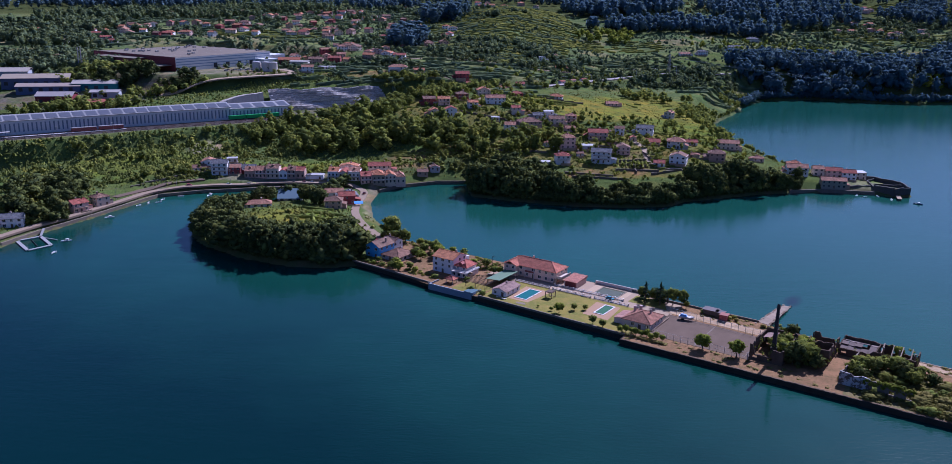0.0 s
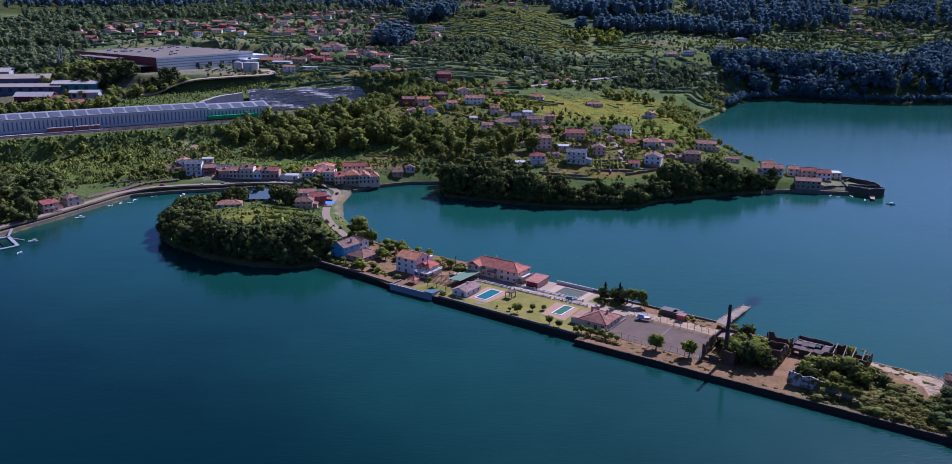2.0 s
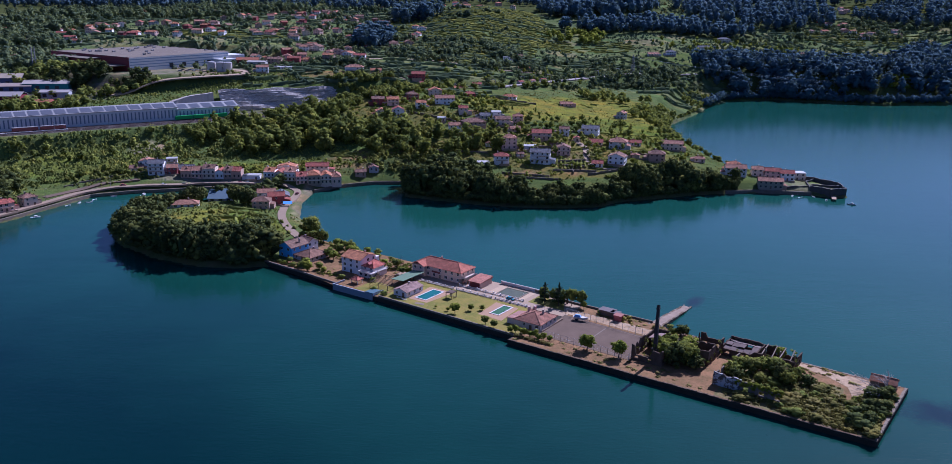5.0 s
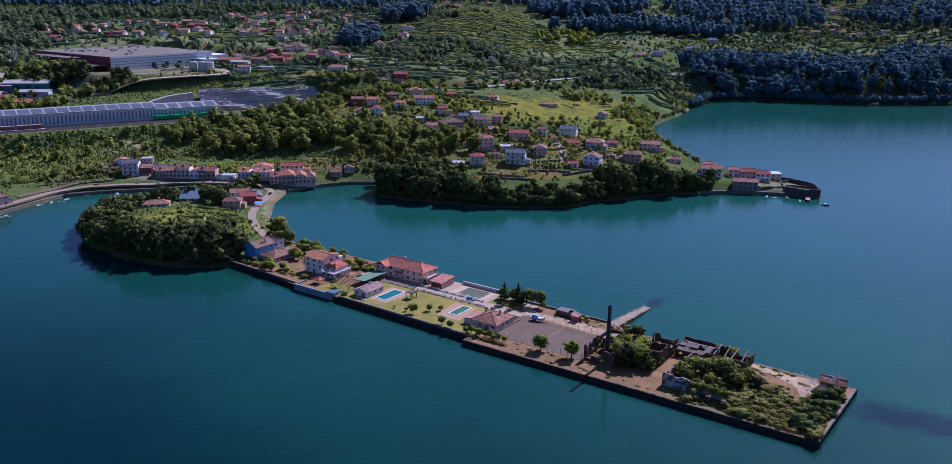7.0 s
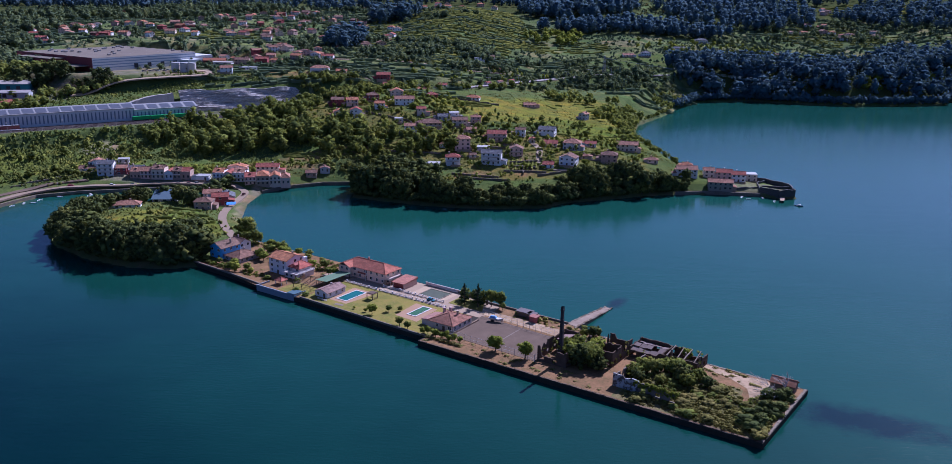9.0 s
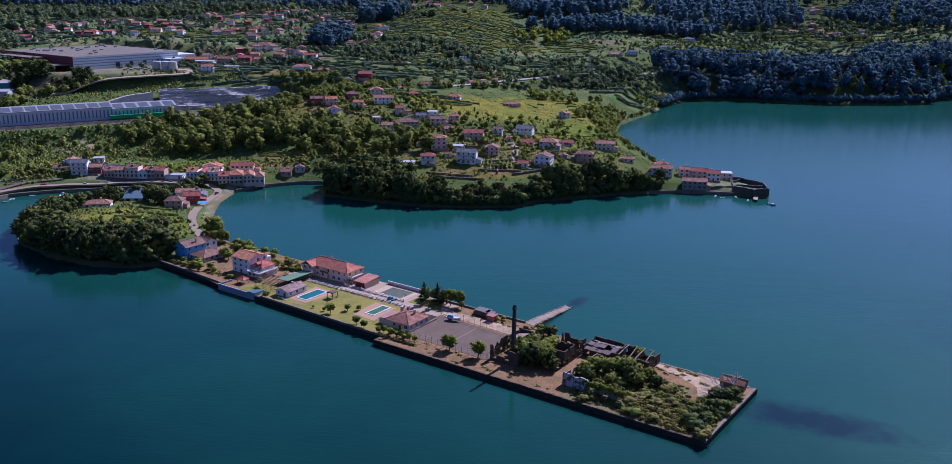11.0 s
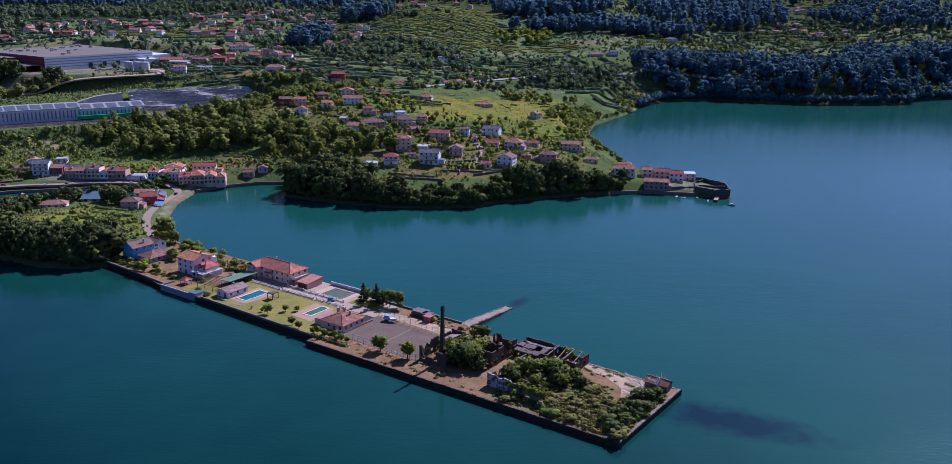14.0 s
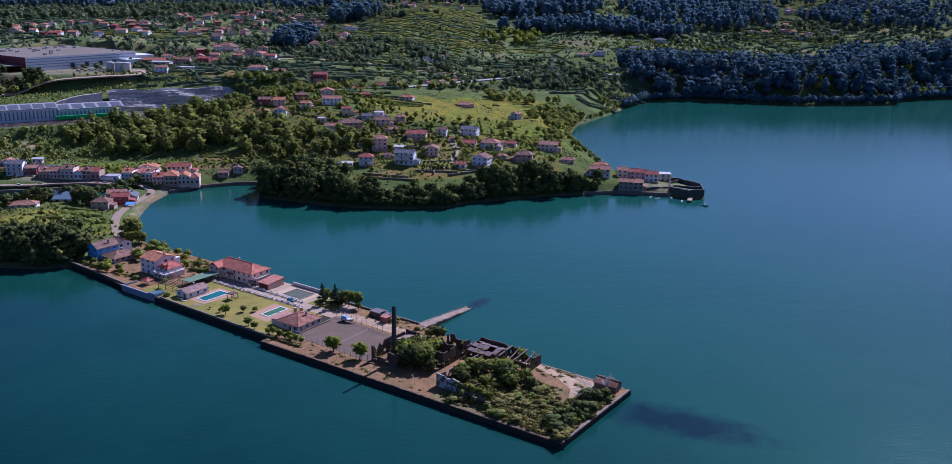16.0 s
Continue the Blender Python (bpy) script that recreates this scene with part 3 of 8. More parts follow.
def trunk_shape(rng, kind):
    s = Shape()
    lean = rng.uniform(-0.03, 0.03, 2)
    top = {"round": 0.55, "spreading": 0.5, "tall": 0.9, "cone": 0.92, "shrub": 0.4, "broad": 0.5, "grove": 0.85}[kind]
    s.tube([(lean[0] * e, lean[1] * e, top * e, 0.03 * (1 - 0.75 * e) + 0.004) for e in (-0.04, 0.1, 0.4, 0.7, 1.0)], 7)
    for i in range(5):
        a, z = i * 2.4 + rng.uniform(-0.3, 0.3), rng.uniform(0.25, 0.5) * (top / 0.55)
        r = 0.16 if kind in ("tall", "cone") else 0.3
        s.beam((0, 0, z), (r * math.cos(a), r * math.sin(a), z + rng.uniform(0.1, 0.25)), 0.016)
    return s


SPECIES = {}


def species(kind, leaf, seed, detail):
    """Trunk and crown meshes one metre high, shared by the trees of that kind."""
    key = (kind, leaf.name, seed, detail)
    if key not in SPECIES:
        rng = np.random.default_rng(seed)
        lobes = crown_lobes(rng, kind)
        size = {1: 0.062, 2: 0.05, 3: 0.036}[detail]
        count = {1: 13, 2: 21, 3: 44}[detail]
        if kind in ("tall", "cone"):
            size *= 0.7
        crown = mesh_of("crown", [clump_arrays(rng, lobes, count, size), core_arrays(rng, lobes)], leaf)
        SPECIES[key] = (trunk_shape(rng, kind).mesh("trunk", BARK), crown)
    return SPECIES[key]


def tree(x, y, z, tall, wide, kind, leaf, label, seed, name="tree", category="tree", detail=2, group=""):
    rng = random.Random(seed * 7919 + int(x * 3 + y * 5))
    trunk, crown = species(kind, leaf, seed % 5, detail)
    m = Matrix.Translation((x, y, z)) @ Matrix.Rotation(rng.uniform(0, 6.28), 4, "Z") @ Matrix.Diagonal((wide, wide, tall, 1))
    ob = thing(name, m, label, category, group)
    part("trunk", trunk, None, ob)
    part("crown", crown, None, ob)
    return ob


def wood(name, spots, kinds, leaf, label, seed, fine=False):
    """A stand of trees too many to count: one mesh. spots: x, y, height."""
    rng = np.random.default_rng(seed)
    stock = []
    for kind in kinds:
        for _ in range(3):
            lobes = crown_lobes(rng, kind)
            if fine == "half":
                heart = lobes[::3] + [lobes[-1]]
                stock.append((clump_arrays(rng, lobes, 8, 0.058), core_arrays(rng, heart, 0.95, True)))
                continue
            if fine == "grove":
                heart = lobes[::5] + [lobes[-1]]
                stock.append((clump_arrays(rng, lobes, 3, 0.072), core_arrays(rng, heart, 1.0, True)))
                continue
            heart = [lobes[i] for i in range(0, len(lobes), 3 if fine else 8)] + [lobes[-1]]
            stock.append((clump_arrays(rng, lobes, 9, 0.075) if fine else clump_arrays(rng, lobes, 1 if kind in ("round", "spreading") else 2, 0.13 if kind != "tall" else 0.075), core_arrays(rng, heart, 1.1, not fine)))
    groups = []
    zs = np.maximum(height(np.array([s[0] for s in spots]), np.array([s[1] for s in spots])), -0.3)
    for (x, y, tall), z in zip(spots, zs):
        a, c = stock[rng.integers(len(stock))], rng.uniform(0, 6.28)
        wide = tall * rng.uniform(0.8, 1.2)
        turn = np.array([[math.cos(c), -math.sin(c), 0], [math.sin(c), math.cos(c), 0], [0, 0, 1]]) * np.array([wide, wide, tall])
        spin = np.array([[math.cos(c), -math.sin(c), 0], [math.sin(c), math.cos(c), 0], [0, 0, 1]])
        for v, f, soft in a:
            groups.append((v @ turn.T + np.array([x, y, z - 0.05 * tall]), f, soft @ spin.T))
    ob = new(name, mesh_of(name, groups, leaf))
    return tagged(ob, label, "woods", kind="stuff")


def scatter(rng, count, cx, cy, ra, rb, turn, low, high):
    """Random stands in an oval: x, y, height, on dry land only."""
    a = radians(turn)
    r, t = np.sqrt(rng.uniform(0, 1, count)), rng.uniform(0, 2 * math.pi, count)
    s, q = r * np.cos(t) * ra, r * np.sin(t) * rb
    px, py = cx + s * math.cos(a) - q * math.sin(a), cy + s * math.sin(a) + q * math.cos(a)
    keep = (height(px, py) > 0.8) & (bench_distance(px, py) > 11 + 22 * smooth(-80, -130, px))
    return [(float(x), float(y), float(h)) for x, y, h in zip(px[keep], py[keep], rng.uniform(low, high, keep.sum()))]


def hedge_arrays(rng, points, width, tall):
    """Lumpy leafy strips along a line on the land, in short runs."""
    groups = []
    pts = np.array(points, float)
    zs = height(pts[:, 0], pts[:, 1])
    for i in range(0, len(pts) - 1, 2):
        run = pts[i:i + 3]
        if len(run) < 2 or zs[i] < 0.5:
            continue
        v = []
        k = rng.uniform(0.6, 1.25)
        for (x, y), z in zip(run, zs[i:i + 3]):
            way = run[-1] - run[0]
            n = np.array([-way[1], way[0]]) / (np.linalg.norm(way) + 1e-9)
            for o, u in ((-0.5, -0.1), (-0.38, 0.75), (0.0, 1.0), (0.38, 0.7), (0.5, -0.1)):
                j = rng.uniform(-0.14, 0.14, 3)
                v.append((x + n[0] * (o + j[0]) * width, y + n[1] * (o + j[0]) * width, z + (u + j[2]) * tall * k))
        f = [(5 * a + b, 5 * a + b + 1, 5 * a + b + 6, 5 * a + b + 5) for a in range(len(run) - 1) for b in range(4)]
        groups.append((np.array(v), np.array(f)))
    return groups


def hedge_rows(name, lines, width, tall, leaf, label, seed):
    rng = np.random.default_rng(seed)
    groups = [g for line in lines for g in hedge_arrays(rng, line, width, tall)]
    return tagged(new(name, mesh_of(name, groups, leaf)), label, "hedge", kind="stuff")


def row_lines(rng, cx, cy, ra, rb, gap, turn, step, wave=0.0, drop=0.1):
    """Parallel planted rows that fill an oval."""
    a, lines, t = radians(turn), [], -rb
    while t < rb:
        half = ra * math.sqrt(max(0.0, 1 - (t / rb) ** 2))
        line, s = [], -half
        while s < half:
            q = t + wave * math.sin(s / 50 + cx) + rng.uniform(-0.08, 0.08) * gap
            line.append((cx + s * math.cos(a) - q * math.sin(a), cy + s * math.sin(a) + q * math.cos(a)))
            s += step
            if rng.random() < drop and len(line) > 2:
                lines.append(line)
                line, s = [], s + step * rng.uniform(1, 4)
        if len(line) > 2:
            lines.append(line)
        t += gap
    return lines


def tufts(name, rng, areas, leaf, label):
    """Low mounds of grass, bramble and garden growth: areas of count, x, y, half length, half width, turn, smallest and largest width."""
    v, f = [], []
    k = 0
    for count, cx, cy, ra, rb, turn, low, high in areas:
        a = radians(turn)
        r, t = np.sqrt(rng.uniform(0, 1, count)), rng.uniform(0, math.tau, count)
        px, py = cx + r * np.cos(t) * ra * math.cos(a) - r * np.sin(t) * rb * math.sin(a), cy + r * np.cos(t) * ra * math.sin(a) + r * np.sin(t) * rb * math.cos(a)
        pz = height(px, py)
        near = bench_distance(px, py) - 22 * smooth(-80, -130, px) - 9
        for line in LEVEL_LINES:
            for (ax, ay), (bx, by) in zip(line, line[1:]):
                ex, ey = bx - ax, by - ay
                s = np.clip(((px - ax) * ex + (py - ay) * ey) / (ex * ex + ey * ey), 0, 1)
                near = np.minimum(near, np.hypot(px - ax - s * ex, py - ay - s * ey) - 4)
        keep = (pz > 1.0) & (near > 0) & (np.sin(px / 23 + 3) * np.sin(py / 17) + rng.uniform(-0.9, 0.9, count) < 0.55)
        c, n = np.stack([px, py, pz], 1)[keep], int(keep.sum())
        w = rng.uniform(low, high, n)[:, None]
        ring = []
        for i in range(5):
            q = i * math.tau / 5 + rng.uniform(-0.4, 0.4, n)
            ring.append(c + np.stack([np.cos(q), np.sin(q), rng.uniform(-0.5, 0.25, n)], 1) * w * rng.uniform(0.6, 1.2, n)[:, None])
        top = c + np.stack([rng.uniform(-0.3, 0.3, n), rng.uniform(-0.3, 0.3, n), rng.uniform(0.5, 1.15, n)], 1) * w
        v.append(np.stack(ring + [top], 1).reshape(-1, 3))
        base = k + 6 * np.arange(n)[:, None, None]
        f.append((base + np.array([(i, (i + 1) % 5, 5) for i in range(5)])[None]).reshape(-1, 3))
        k += 6 * n
    return tagged(new(name, mesh_of(name, [(np.concatenate(v), np.concatenate(f))], leaf)), label, "ground plants", kind="stuff")


# ---------------------------------------------------------------- houses
WINDOW_STOCK = {}


def window_stock(w, h, color):
    key = (w, h, color)
    if key not in WINDOW_STOCK:
        edge = Shape().box(-w / 2 - 0.12, w / 2 + 0.12, -0.1, 0.02, -h / 2 - 0.14, -h / 2).box(-w / 2 - 0.08, w / 2 + 0.08, -0.08, 0.02, h / 2, h / 2 + 0.1)
        edge.box(-w / 2 - 0.08, -w / 2, -0.08, 0.02, -h / 2, h / 2).box(w / 2, w / 2 + 0.08, -0.08, 0.02, -h / 2, h / 2).box(-0.03, 0.03, -0.06, 0.0, -h / 2, h / 2)
        pane = Shape().box(-w / 2, w / 2, -0.035, -0.01, -h / 2, h / 2)
        WINDOW_STOCK[key] = (edge.mesh("window", plain("window_surround", color, 0.7, 2, 0.15)), pane.mesh("pane", glass()))
    return WINDOW_STOCK[key]


def put_window(parent, m, w=1.2, h=1.4, color=(0.7, 0.68, 0.64), far=False):
    edge, pane = window_stock(w, h, color)
    if far:
        part("window", pane, None, parent, at=m)
        return
    ob = part("window", edge, None, parent, at=m)
    part("pane", pane, None, ob)


def roof_shape(w, d, rise, kind, over=0.5, thick=0.22):
    """Gable (ridge along the width or the depth) or hip roof over a w x d plan, eaves at z = 0."""
    a, b = w / 2 + over, d / 2 + over
    drop = -over * rise / (min(w, d) / 2)
    s = Shape()
    if kind == "flat":
        return s.box(-a + over * 0.5, a - over * 0.5, -b + over * 0.5, b - over * 0.5, 0, 0.35)
    if kind == "gable_x":
        top = [(-a, -b, drop), (a, -b, drop), (a, 0, rise), (-a, 0, rise), (-a, b, drop), (a, b, drop)]
        faces = [(0, 1, 2, 3), (3, 2, 5, 4)]
    elif kind == "gable_y":
        top = [(-a, -b, drop), (0, -b, rise), (0, b, rise), (-a, b, drop), (a, -b, drop), (a, b, drop)]
        faces = [(0, 1, 2, 3), (1, 4, 5, 2)]
    else:
        if w >= d:
            r = (w - d) / 2 + 0.15
            ridge = [(-r, 0, rise), (r, 0, rise)]
            top = [(-a, -b, drop), (a, -b, drop), (a, b, drop), (-a, b, drop)] + ridge
            faces = [(0, 1, 5, 4), (1, 2, 5), (2, 3, 4, 5), (3, 0, 4)]
        else:
            r = (d - w) / 2 + 0.15
            top = [(-a, -b, drop), (a, -b, drop), (a, b, drop), (-a, b, drop), (0, -r, rise), (0, r, rise)]
            faces = [(0, 1, 4), (1, 2, 5, 4), (2, 3, 5), (3, 0, 4, 5)]
    n = len(top)
    s.add(top + [(x, y, z - thick) for x, y, z in top], faces + [tuple(i + n for i in face[::-1]) for face in faces])
    count = {}
    for face in faces:
        for i, j in zip(face, face[1:] + face[:1]):
            count[(i, j)] = 1
    for i, j in list(count):
        if (j, i) not in count:
            s.f.append((j, i, i + n, j + n))
    # ridge and hip caps
    pairs = {"gable_x": [(3, 2)], "gable_y": [(1, 2)]}.get(kind) or [(4, 5)] + [(i, 4 + (1 if (top[i][0] > 0 if w >= d else top[i][1] > 0) else 0)) for i in range(4)]
    for i, j in pairs:
        s.beam(Vector(top[i]) + Vector((0, 0, 0.03)), Vector(top[j]) + Vector((0, 0, 0.03)), 0.3, 0.16)
    return s


def house(m, w, d, storeys, roof, wall_color, roof_color, label, rise=None, windows=True, balcony=False, name="house", group="houses", step=3.0, detail=True, seed=0):
    """A rendered house: front towards its own -y."""
    rng = random.Random(seed + int(w * 31 + d * 17 + m.translation.x))
    ob = thing(name, m, label, "house", group)
    hgt = storeys * step
    rise = rise if rise is not None else (0.0 if roof == "flat" else min(w, d) * 0.22)
    body = Shape().box(-w / 2, w / 2, -d / 2, d / 2, -4.0, hgt)
    if roof == "gable_x":
        for x in (-w / 2, w / 2):
            body.add([(x, -d / 2, hgt), (x, d / 2, hgt), (x, 0, hgt + rise - 0.1)], [(0, 1, 2)])
    elif roof == "gable_y":
        for y in (-d / 2, d / 2):
            body.add([(-w / 2, y, hgt), (w / 2, y, hgt), (0, y, hgt + rise - 0.1)], [(0, 1, 2)])
    part("wall", body, plaster(wall_color), ob)
    part("roof", roof_shape(w, d, rise, roof), tiles(roof_color) if roof != "flat" else GREYSHEET, ob, at=Matrix.Translation((0, 0, hgt)))
    if roof != "flat" and detail:
        chim = Shape().box(-0.4, 0.4, -0.3, 0.3, -1, 1.1).box(-0.5, 0.5, -0.4, 0.4, 1.1, 1.25)
        part("chimney", chim, plaster((0.42, 0.32, 0.26)), ob, at=Matrix.Translation((w * rng.uniform(-0.3, 0.3), d * 0.12, hgt + rise * 0.8)))
    if windows:
        sides = [(w, -d / 2, 0.0), (d, -w / 2, 90.0), (d, -w / 2, -90.0)]
        for length, off, turn in sides[: 3 if detail else 2]:
            count = max(1, int(length / 3.4))
            for k in range(storeys):
                for i in range(count):
                    if turn == 0 and k == 0 and i == count // 2:
                        continue
                    if rng.random() < 0.12:
                        continue
                    x = (i + 0.5) / count * length - length / 2
                    put_window(ob, Matrix.Rotation(radians(turn), 4, "Z") @ Matrix.Translation((x, off, k * step + step * 0.55)), 1.2 if rng.random() < 0.7 else 1.7, 1.4, (0.62, 0.6, 0.56), not detail or (group == "houses" and m.translation.y > 655))
        x = (count // 2 + 0.5) / count * w - w / 2 if w else 0
        count = max(1, int(w / 3.4))
        x = (count // 2 + 0.5) / count * w - w / 2
        door = Shape().box(-0.55, 0.55, -0.06, 0.02, 0, 2.1).box(-0.65, -0.55, -0.1, 0.02, 0, 2.2).box(0.55, 0.65, -0.1, 0.02, 0, 2.2).box(-0.65, 0.65, -0.1, 0.02, 2.1, 2.2)
        part("door", door, TIMBER, ob, at=Matrix.Translation((x, -d / 2, 0)))
    if detail and name == "house" and group == "houses":
        hand = rng.choice((-1, 1))
        if rng.random() < 0.65:
            wide, deep, tall = rng.uniform(2.6, 4.5), d * rng.uniform(0.5, 0.85), rng.uniform(2.3, 2.9)
            x0, y0 = hand * w / 2, -d / 2 + rng.uniform(0.3, d - deep)
            x1 = x0 + hand * wide
            lo, hi = min(x0, x1), max(x0, x1)
            part("lean_to", Shape().box(lo, hi, y0, y0 + deep, -4, tall), plaster(tone(wall_color, 0.85)), ob)
            za, zb = (tall + 0.1, tall + 1.0) if hand < 0 else (tall + 1.0, tall + 0.1)
            p = [(lo - 0.3, y0 - 0.3, za), (hi + 0.3, y0 - 0.3, zb), (hi + 0.3, y0 + deep + 0.3, zb), (lo - 0.3, y0 + deep + 0.3, za)]
            part("lean_to_roof", Shape().add(p + [(x, y, z - 0.18) for x, y, z in p], [(0, 1, 2, 3), (7, 6, 5, 4), (1, 0, 4, 5), (2, 1, 5, 6), (3, 2, 6, 7), (0, 3, 7, 4)]), tiles(tone(roof_color, 0.85)), ob)
        if rng.random() < 0.6:
            t0, t1 = sorted((hand * w * 0.5, -hand * w * rng.uniform(0.1, 0.5)))
            part("terrace", Shape().box(t0, t1, -d / 2 - 3.2, -d / 2 - 0.02, -4, 0.15).box(t0, t1, -d / 2 - 3.4, -d / 2 - 3.2, -4, 1.0), CONCRETE, ob)
    if balcony:
        for k in range(1, storeys):
            z = k * step
            slab = part("balcony", Shape().box(-w * 0.42, w * 0.42, -d / 2 - 1.3, -d / 2, z - 0.2, z), CONCRETE, ob)
            rail = Shape().box(-w * 0.42, w * 0.42, -d / 2 - 1.3, -d / 2 - 1.2, z + 0.85, z + 1.0)
            for i in range(int(w * 0.84 / 0.7) + 1):
                rail.box(-w * 0.42 + i * 0.7, -w * 0.42 + i * 0.7 + 0.14, -d / 2 - 1.28, -d / 2 - 1.22, z, z + 0.85)
            part("railing", rail, WHITE, slab)
    return ob


def seat(x, y, turn=0.0, sink=0.0):
    """A pose on the land at x, y."""
    return Matrix.Translation((x, y, float(height(x, y)) - sink)) @ Matrix.Rotation(radians(turn), 4, "Z")



WALLS = {"beige": (0.7, 0.56, 0.43), "white": (0.82, 0.78, 0.74), "pink": (0.7, 0.47, 0.38), "maroon": (0.3, 0.07, 0.065), "grey": (0.5, 0.48, 0.46), "brown": (0.46, 0.31, 0.23), "stone": (0.33, 0.27, 0.2), "blue": (0.16, 0.42, 0.75)}
ROOFS = {"orange": (0.47, 0.19, 0.09), "red": (0.36, 0.11, 0.075), "brown": (0.25, 0.14, 0.095), "rose": (0.4, 0.2, 0.125), "slate": (0.16, 0.16, 0.17)}
ROOF_WORD = {"gable_x": "gabled", "gable_y": "gabled", "hip": "hipped", "flat": "flat"}
FLOORS = {1: "single-storey", 2: "two-storey", 3: "three-storey", 4: "four-storey"}


def settle(rows, where):
    """Houses from rows of x, y (foot of the front), width, depth, storeys, turn, wall, roof colour, roof form, balcony."""
    for i, (x, y, w, d, st, turn, wall, cover, form, gallery) in enumerate(rows):
        a = radians(turn)
        cx, cy = x - math.sin(a) * d / 2, y + math.cos(a) * d / 2
        top = "pale" if form == "flat" else {"slate": "slate-grey"}.get(cover, cover)
        luck = random.Random(i * 13 + int(w * x))
        cy += luck.uniform(-1.2, 1.2)
        house(seat(cx, cy, turn + luck.uniform(-3, 3)), w * luck.uniform(0.9, 0.98), d, st, form, WALLS[wall], ROOFS[cover], f"{FLOORS[st]} {wall} house with a {top} {ROOF_WORD[form]} roof {where}", balcony=gallery, seed=i, step=luck.uniform(2.75, 3.25))


settle([
    (-54, 780, 11, 9, 2, 12, "beige", "orange", "gable_y", False), (-39, 781, 11, 10, 2, 12, "white", "red", "gable_y", False),
    (-62, 815, 12, 9, 2, 10, "maroon", "brown", "gable_x", False), (-48, 813, 12, 9, 2, 10, "pink", "orange", "gable_x", True),
    (-31, 836, 12, 11, 2, 15, "maroon", "brown", "hip", True), (-44, 905, 13, 9, 1, 8, "grey", "rose", "gable_x", False),
    (-11, 861, 14, 11, 2, 8, "beige", "orange", "gable_y", False), (1, 819, 19, 11, 2, 8, "white", "rose", "gable_x", False),
    (23, 882, 12, 9, 1, 10, "maroon", "red", "hip", False), (28, 968, 10, 8, 2, 0, "grey", "red", "gable_x", False),
    (63, 901, 16, 10, 1, -8, "white", "orange", "hip", False), (-36, 953, 15, 11, 2, 5, "maroon", "red", "gable_x", False)], "above the slope")
settle([
    (41, 781, 12, 9, 1, 5, "grey", "slate", "gable_x", False), (50, 787, 9, 9, 2, 5, "white", "slate", "flat", False),
    (56, 767, 14, 10, 2, 6, "beige", "brown", "gable_x", False), (32, 741, 20, 13, 3, 18, "brown", "brown", "hip", True),
    (15, 742, 12, 9, 2, 10, "white", "rose", "gable_x", False), (1, 767, 8, 7, 1, 0, "grey", "slate", "flat", False),
    (61, 705, 13, 11, 3, 5, "pink", "rose", "hip", False), (67, 752, 9, 8, 1, 5, "pink", "rose", "gable_x", False)], "among gardens")
settle([
    (55, 670, 12, 10, 2, 6, "white", "red", "hip", True), (40, 663, 10, 8, 1, 0, "grey", "slate", "flat", False),
    (89, 734, 18, 11, 2, -4, "pink", "red", "gable_x", True), (85, 671, 16, 10, 3, -6, "white", "slate", "gable_x", True),
    (78, 703, 11, 9, 1, 0, "grey", "slate", "flat", False), (105, 691, 12, 10, 2, -5, "pink", "brown", "gable_y", True)], "on garden terraces")
settle([
    (133, 760, 16, 11, 2, -14, "white", "slate", "gable_x", False), (134, 722, 13, 10, 1, -10, "beige", "red", "gable_x", False),
    (152, 713, 15, 13, 2, -10, "grey", "rose", "hip", False), (130, 664, 9, 8, 1, -5, "white", "red", "gable_x", False),
    (145, 669, 14, 11, 2, -18, "white", "brown", "gable_y", False), (180, 688, 14, 11, 2, -10, "brown", "brown", "hip", False),
    (202, 737, 20, 10, 2, -8, "beige", "rose", "gable_x", False), (176, 876, 9, 8, 2, -30, "grey", "rose", "gable_y", False),
    (124, 910, 13, 9, 1, 5, "pink", "rose", "gable_x", False)], "on the grassy cape")
settle([
    (240, 669, 17, 10, 2, -5, "white", "rose", "gable_x", True), (242, 682, 12, 9, 2, -5, "beige", "orange", "hip", False),
    (259, 676, 9, 8, 2, -5, "beige", "rose", "gable_x", False), (271, 675, 13, 9, 2, -8, "pink", "red", "gable_x", False),
    (281, 672, 11, 9, 2, -10, "white", "red", "gable_x", False), (262, 650, 20, 9, 2, -7, "stone", "rose", "gable_x", False),
    (292, 680, 14, 9, 2, -5, "beige", "slate", "flat", False)], "on the point")
settle([
    (-208, 634, 12, 10, 3, 10, "white", "slate", "gable_x", True), (-197, 637, 8, 9, 2, 8, "maroon", "rose", "gable_x", False), 
    (-134, 635, 10, 8, 1, 3, "white", "slate", "flat", False), (-190, 646, 13, 9, 1, 10, "grey", "slate", "gable_x", False), (-225, 640, 11, 8, 1, 20, "white", "brown", "gable_x", False)], "on the quay road")
settle([
    (-88, 650, 18, 9, 2, 8, "beige", "red", "gable_x", False), (-112, 650, 15, 8, 2, 0, "pink", "orange", "gable_y", False),
    (-55, 656, 9, 7, 1, 10, "stone", "brown", "gable_x", False), (-46, 664, 8, 7, 1, 10, "grey", "brown", "gable_y", False), (-198, 640, 11, 8, 2, 15, "maroon", "slate", "gable_x", True), (-208, 668, 9, 7, 1, 15, "grey", "slate", "flat", False),
    (-220, 648, 12, 9, 2, 15, "white", "rose", "gable_y", False)], "above the quay")
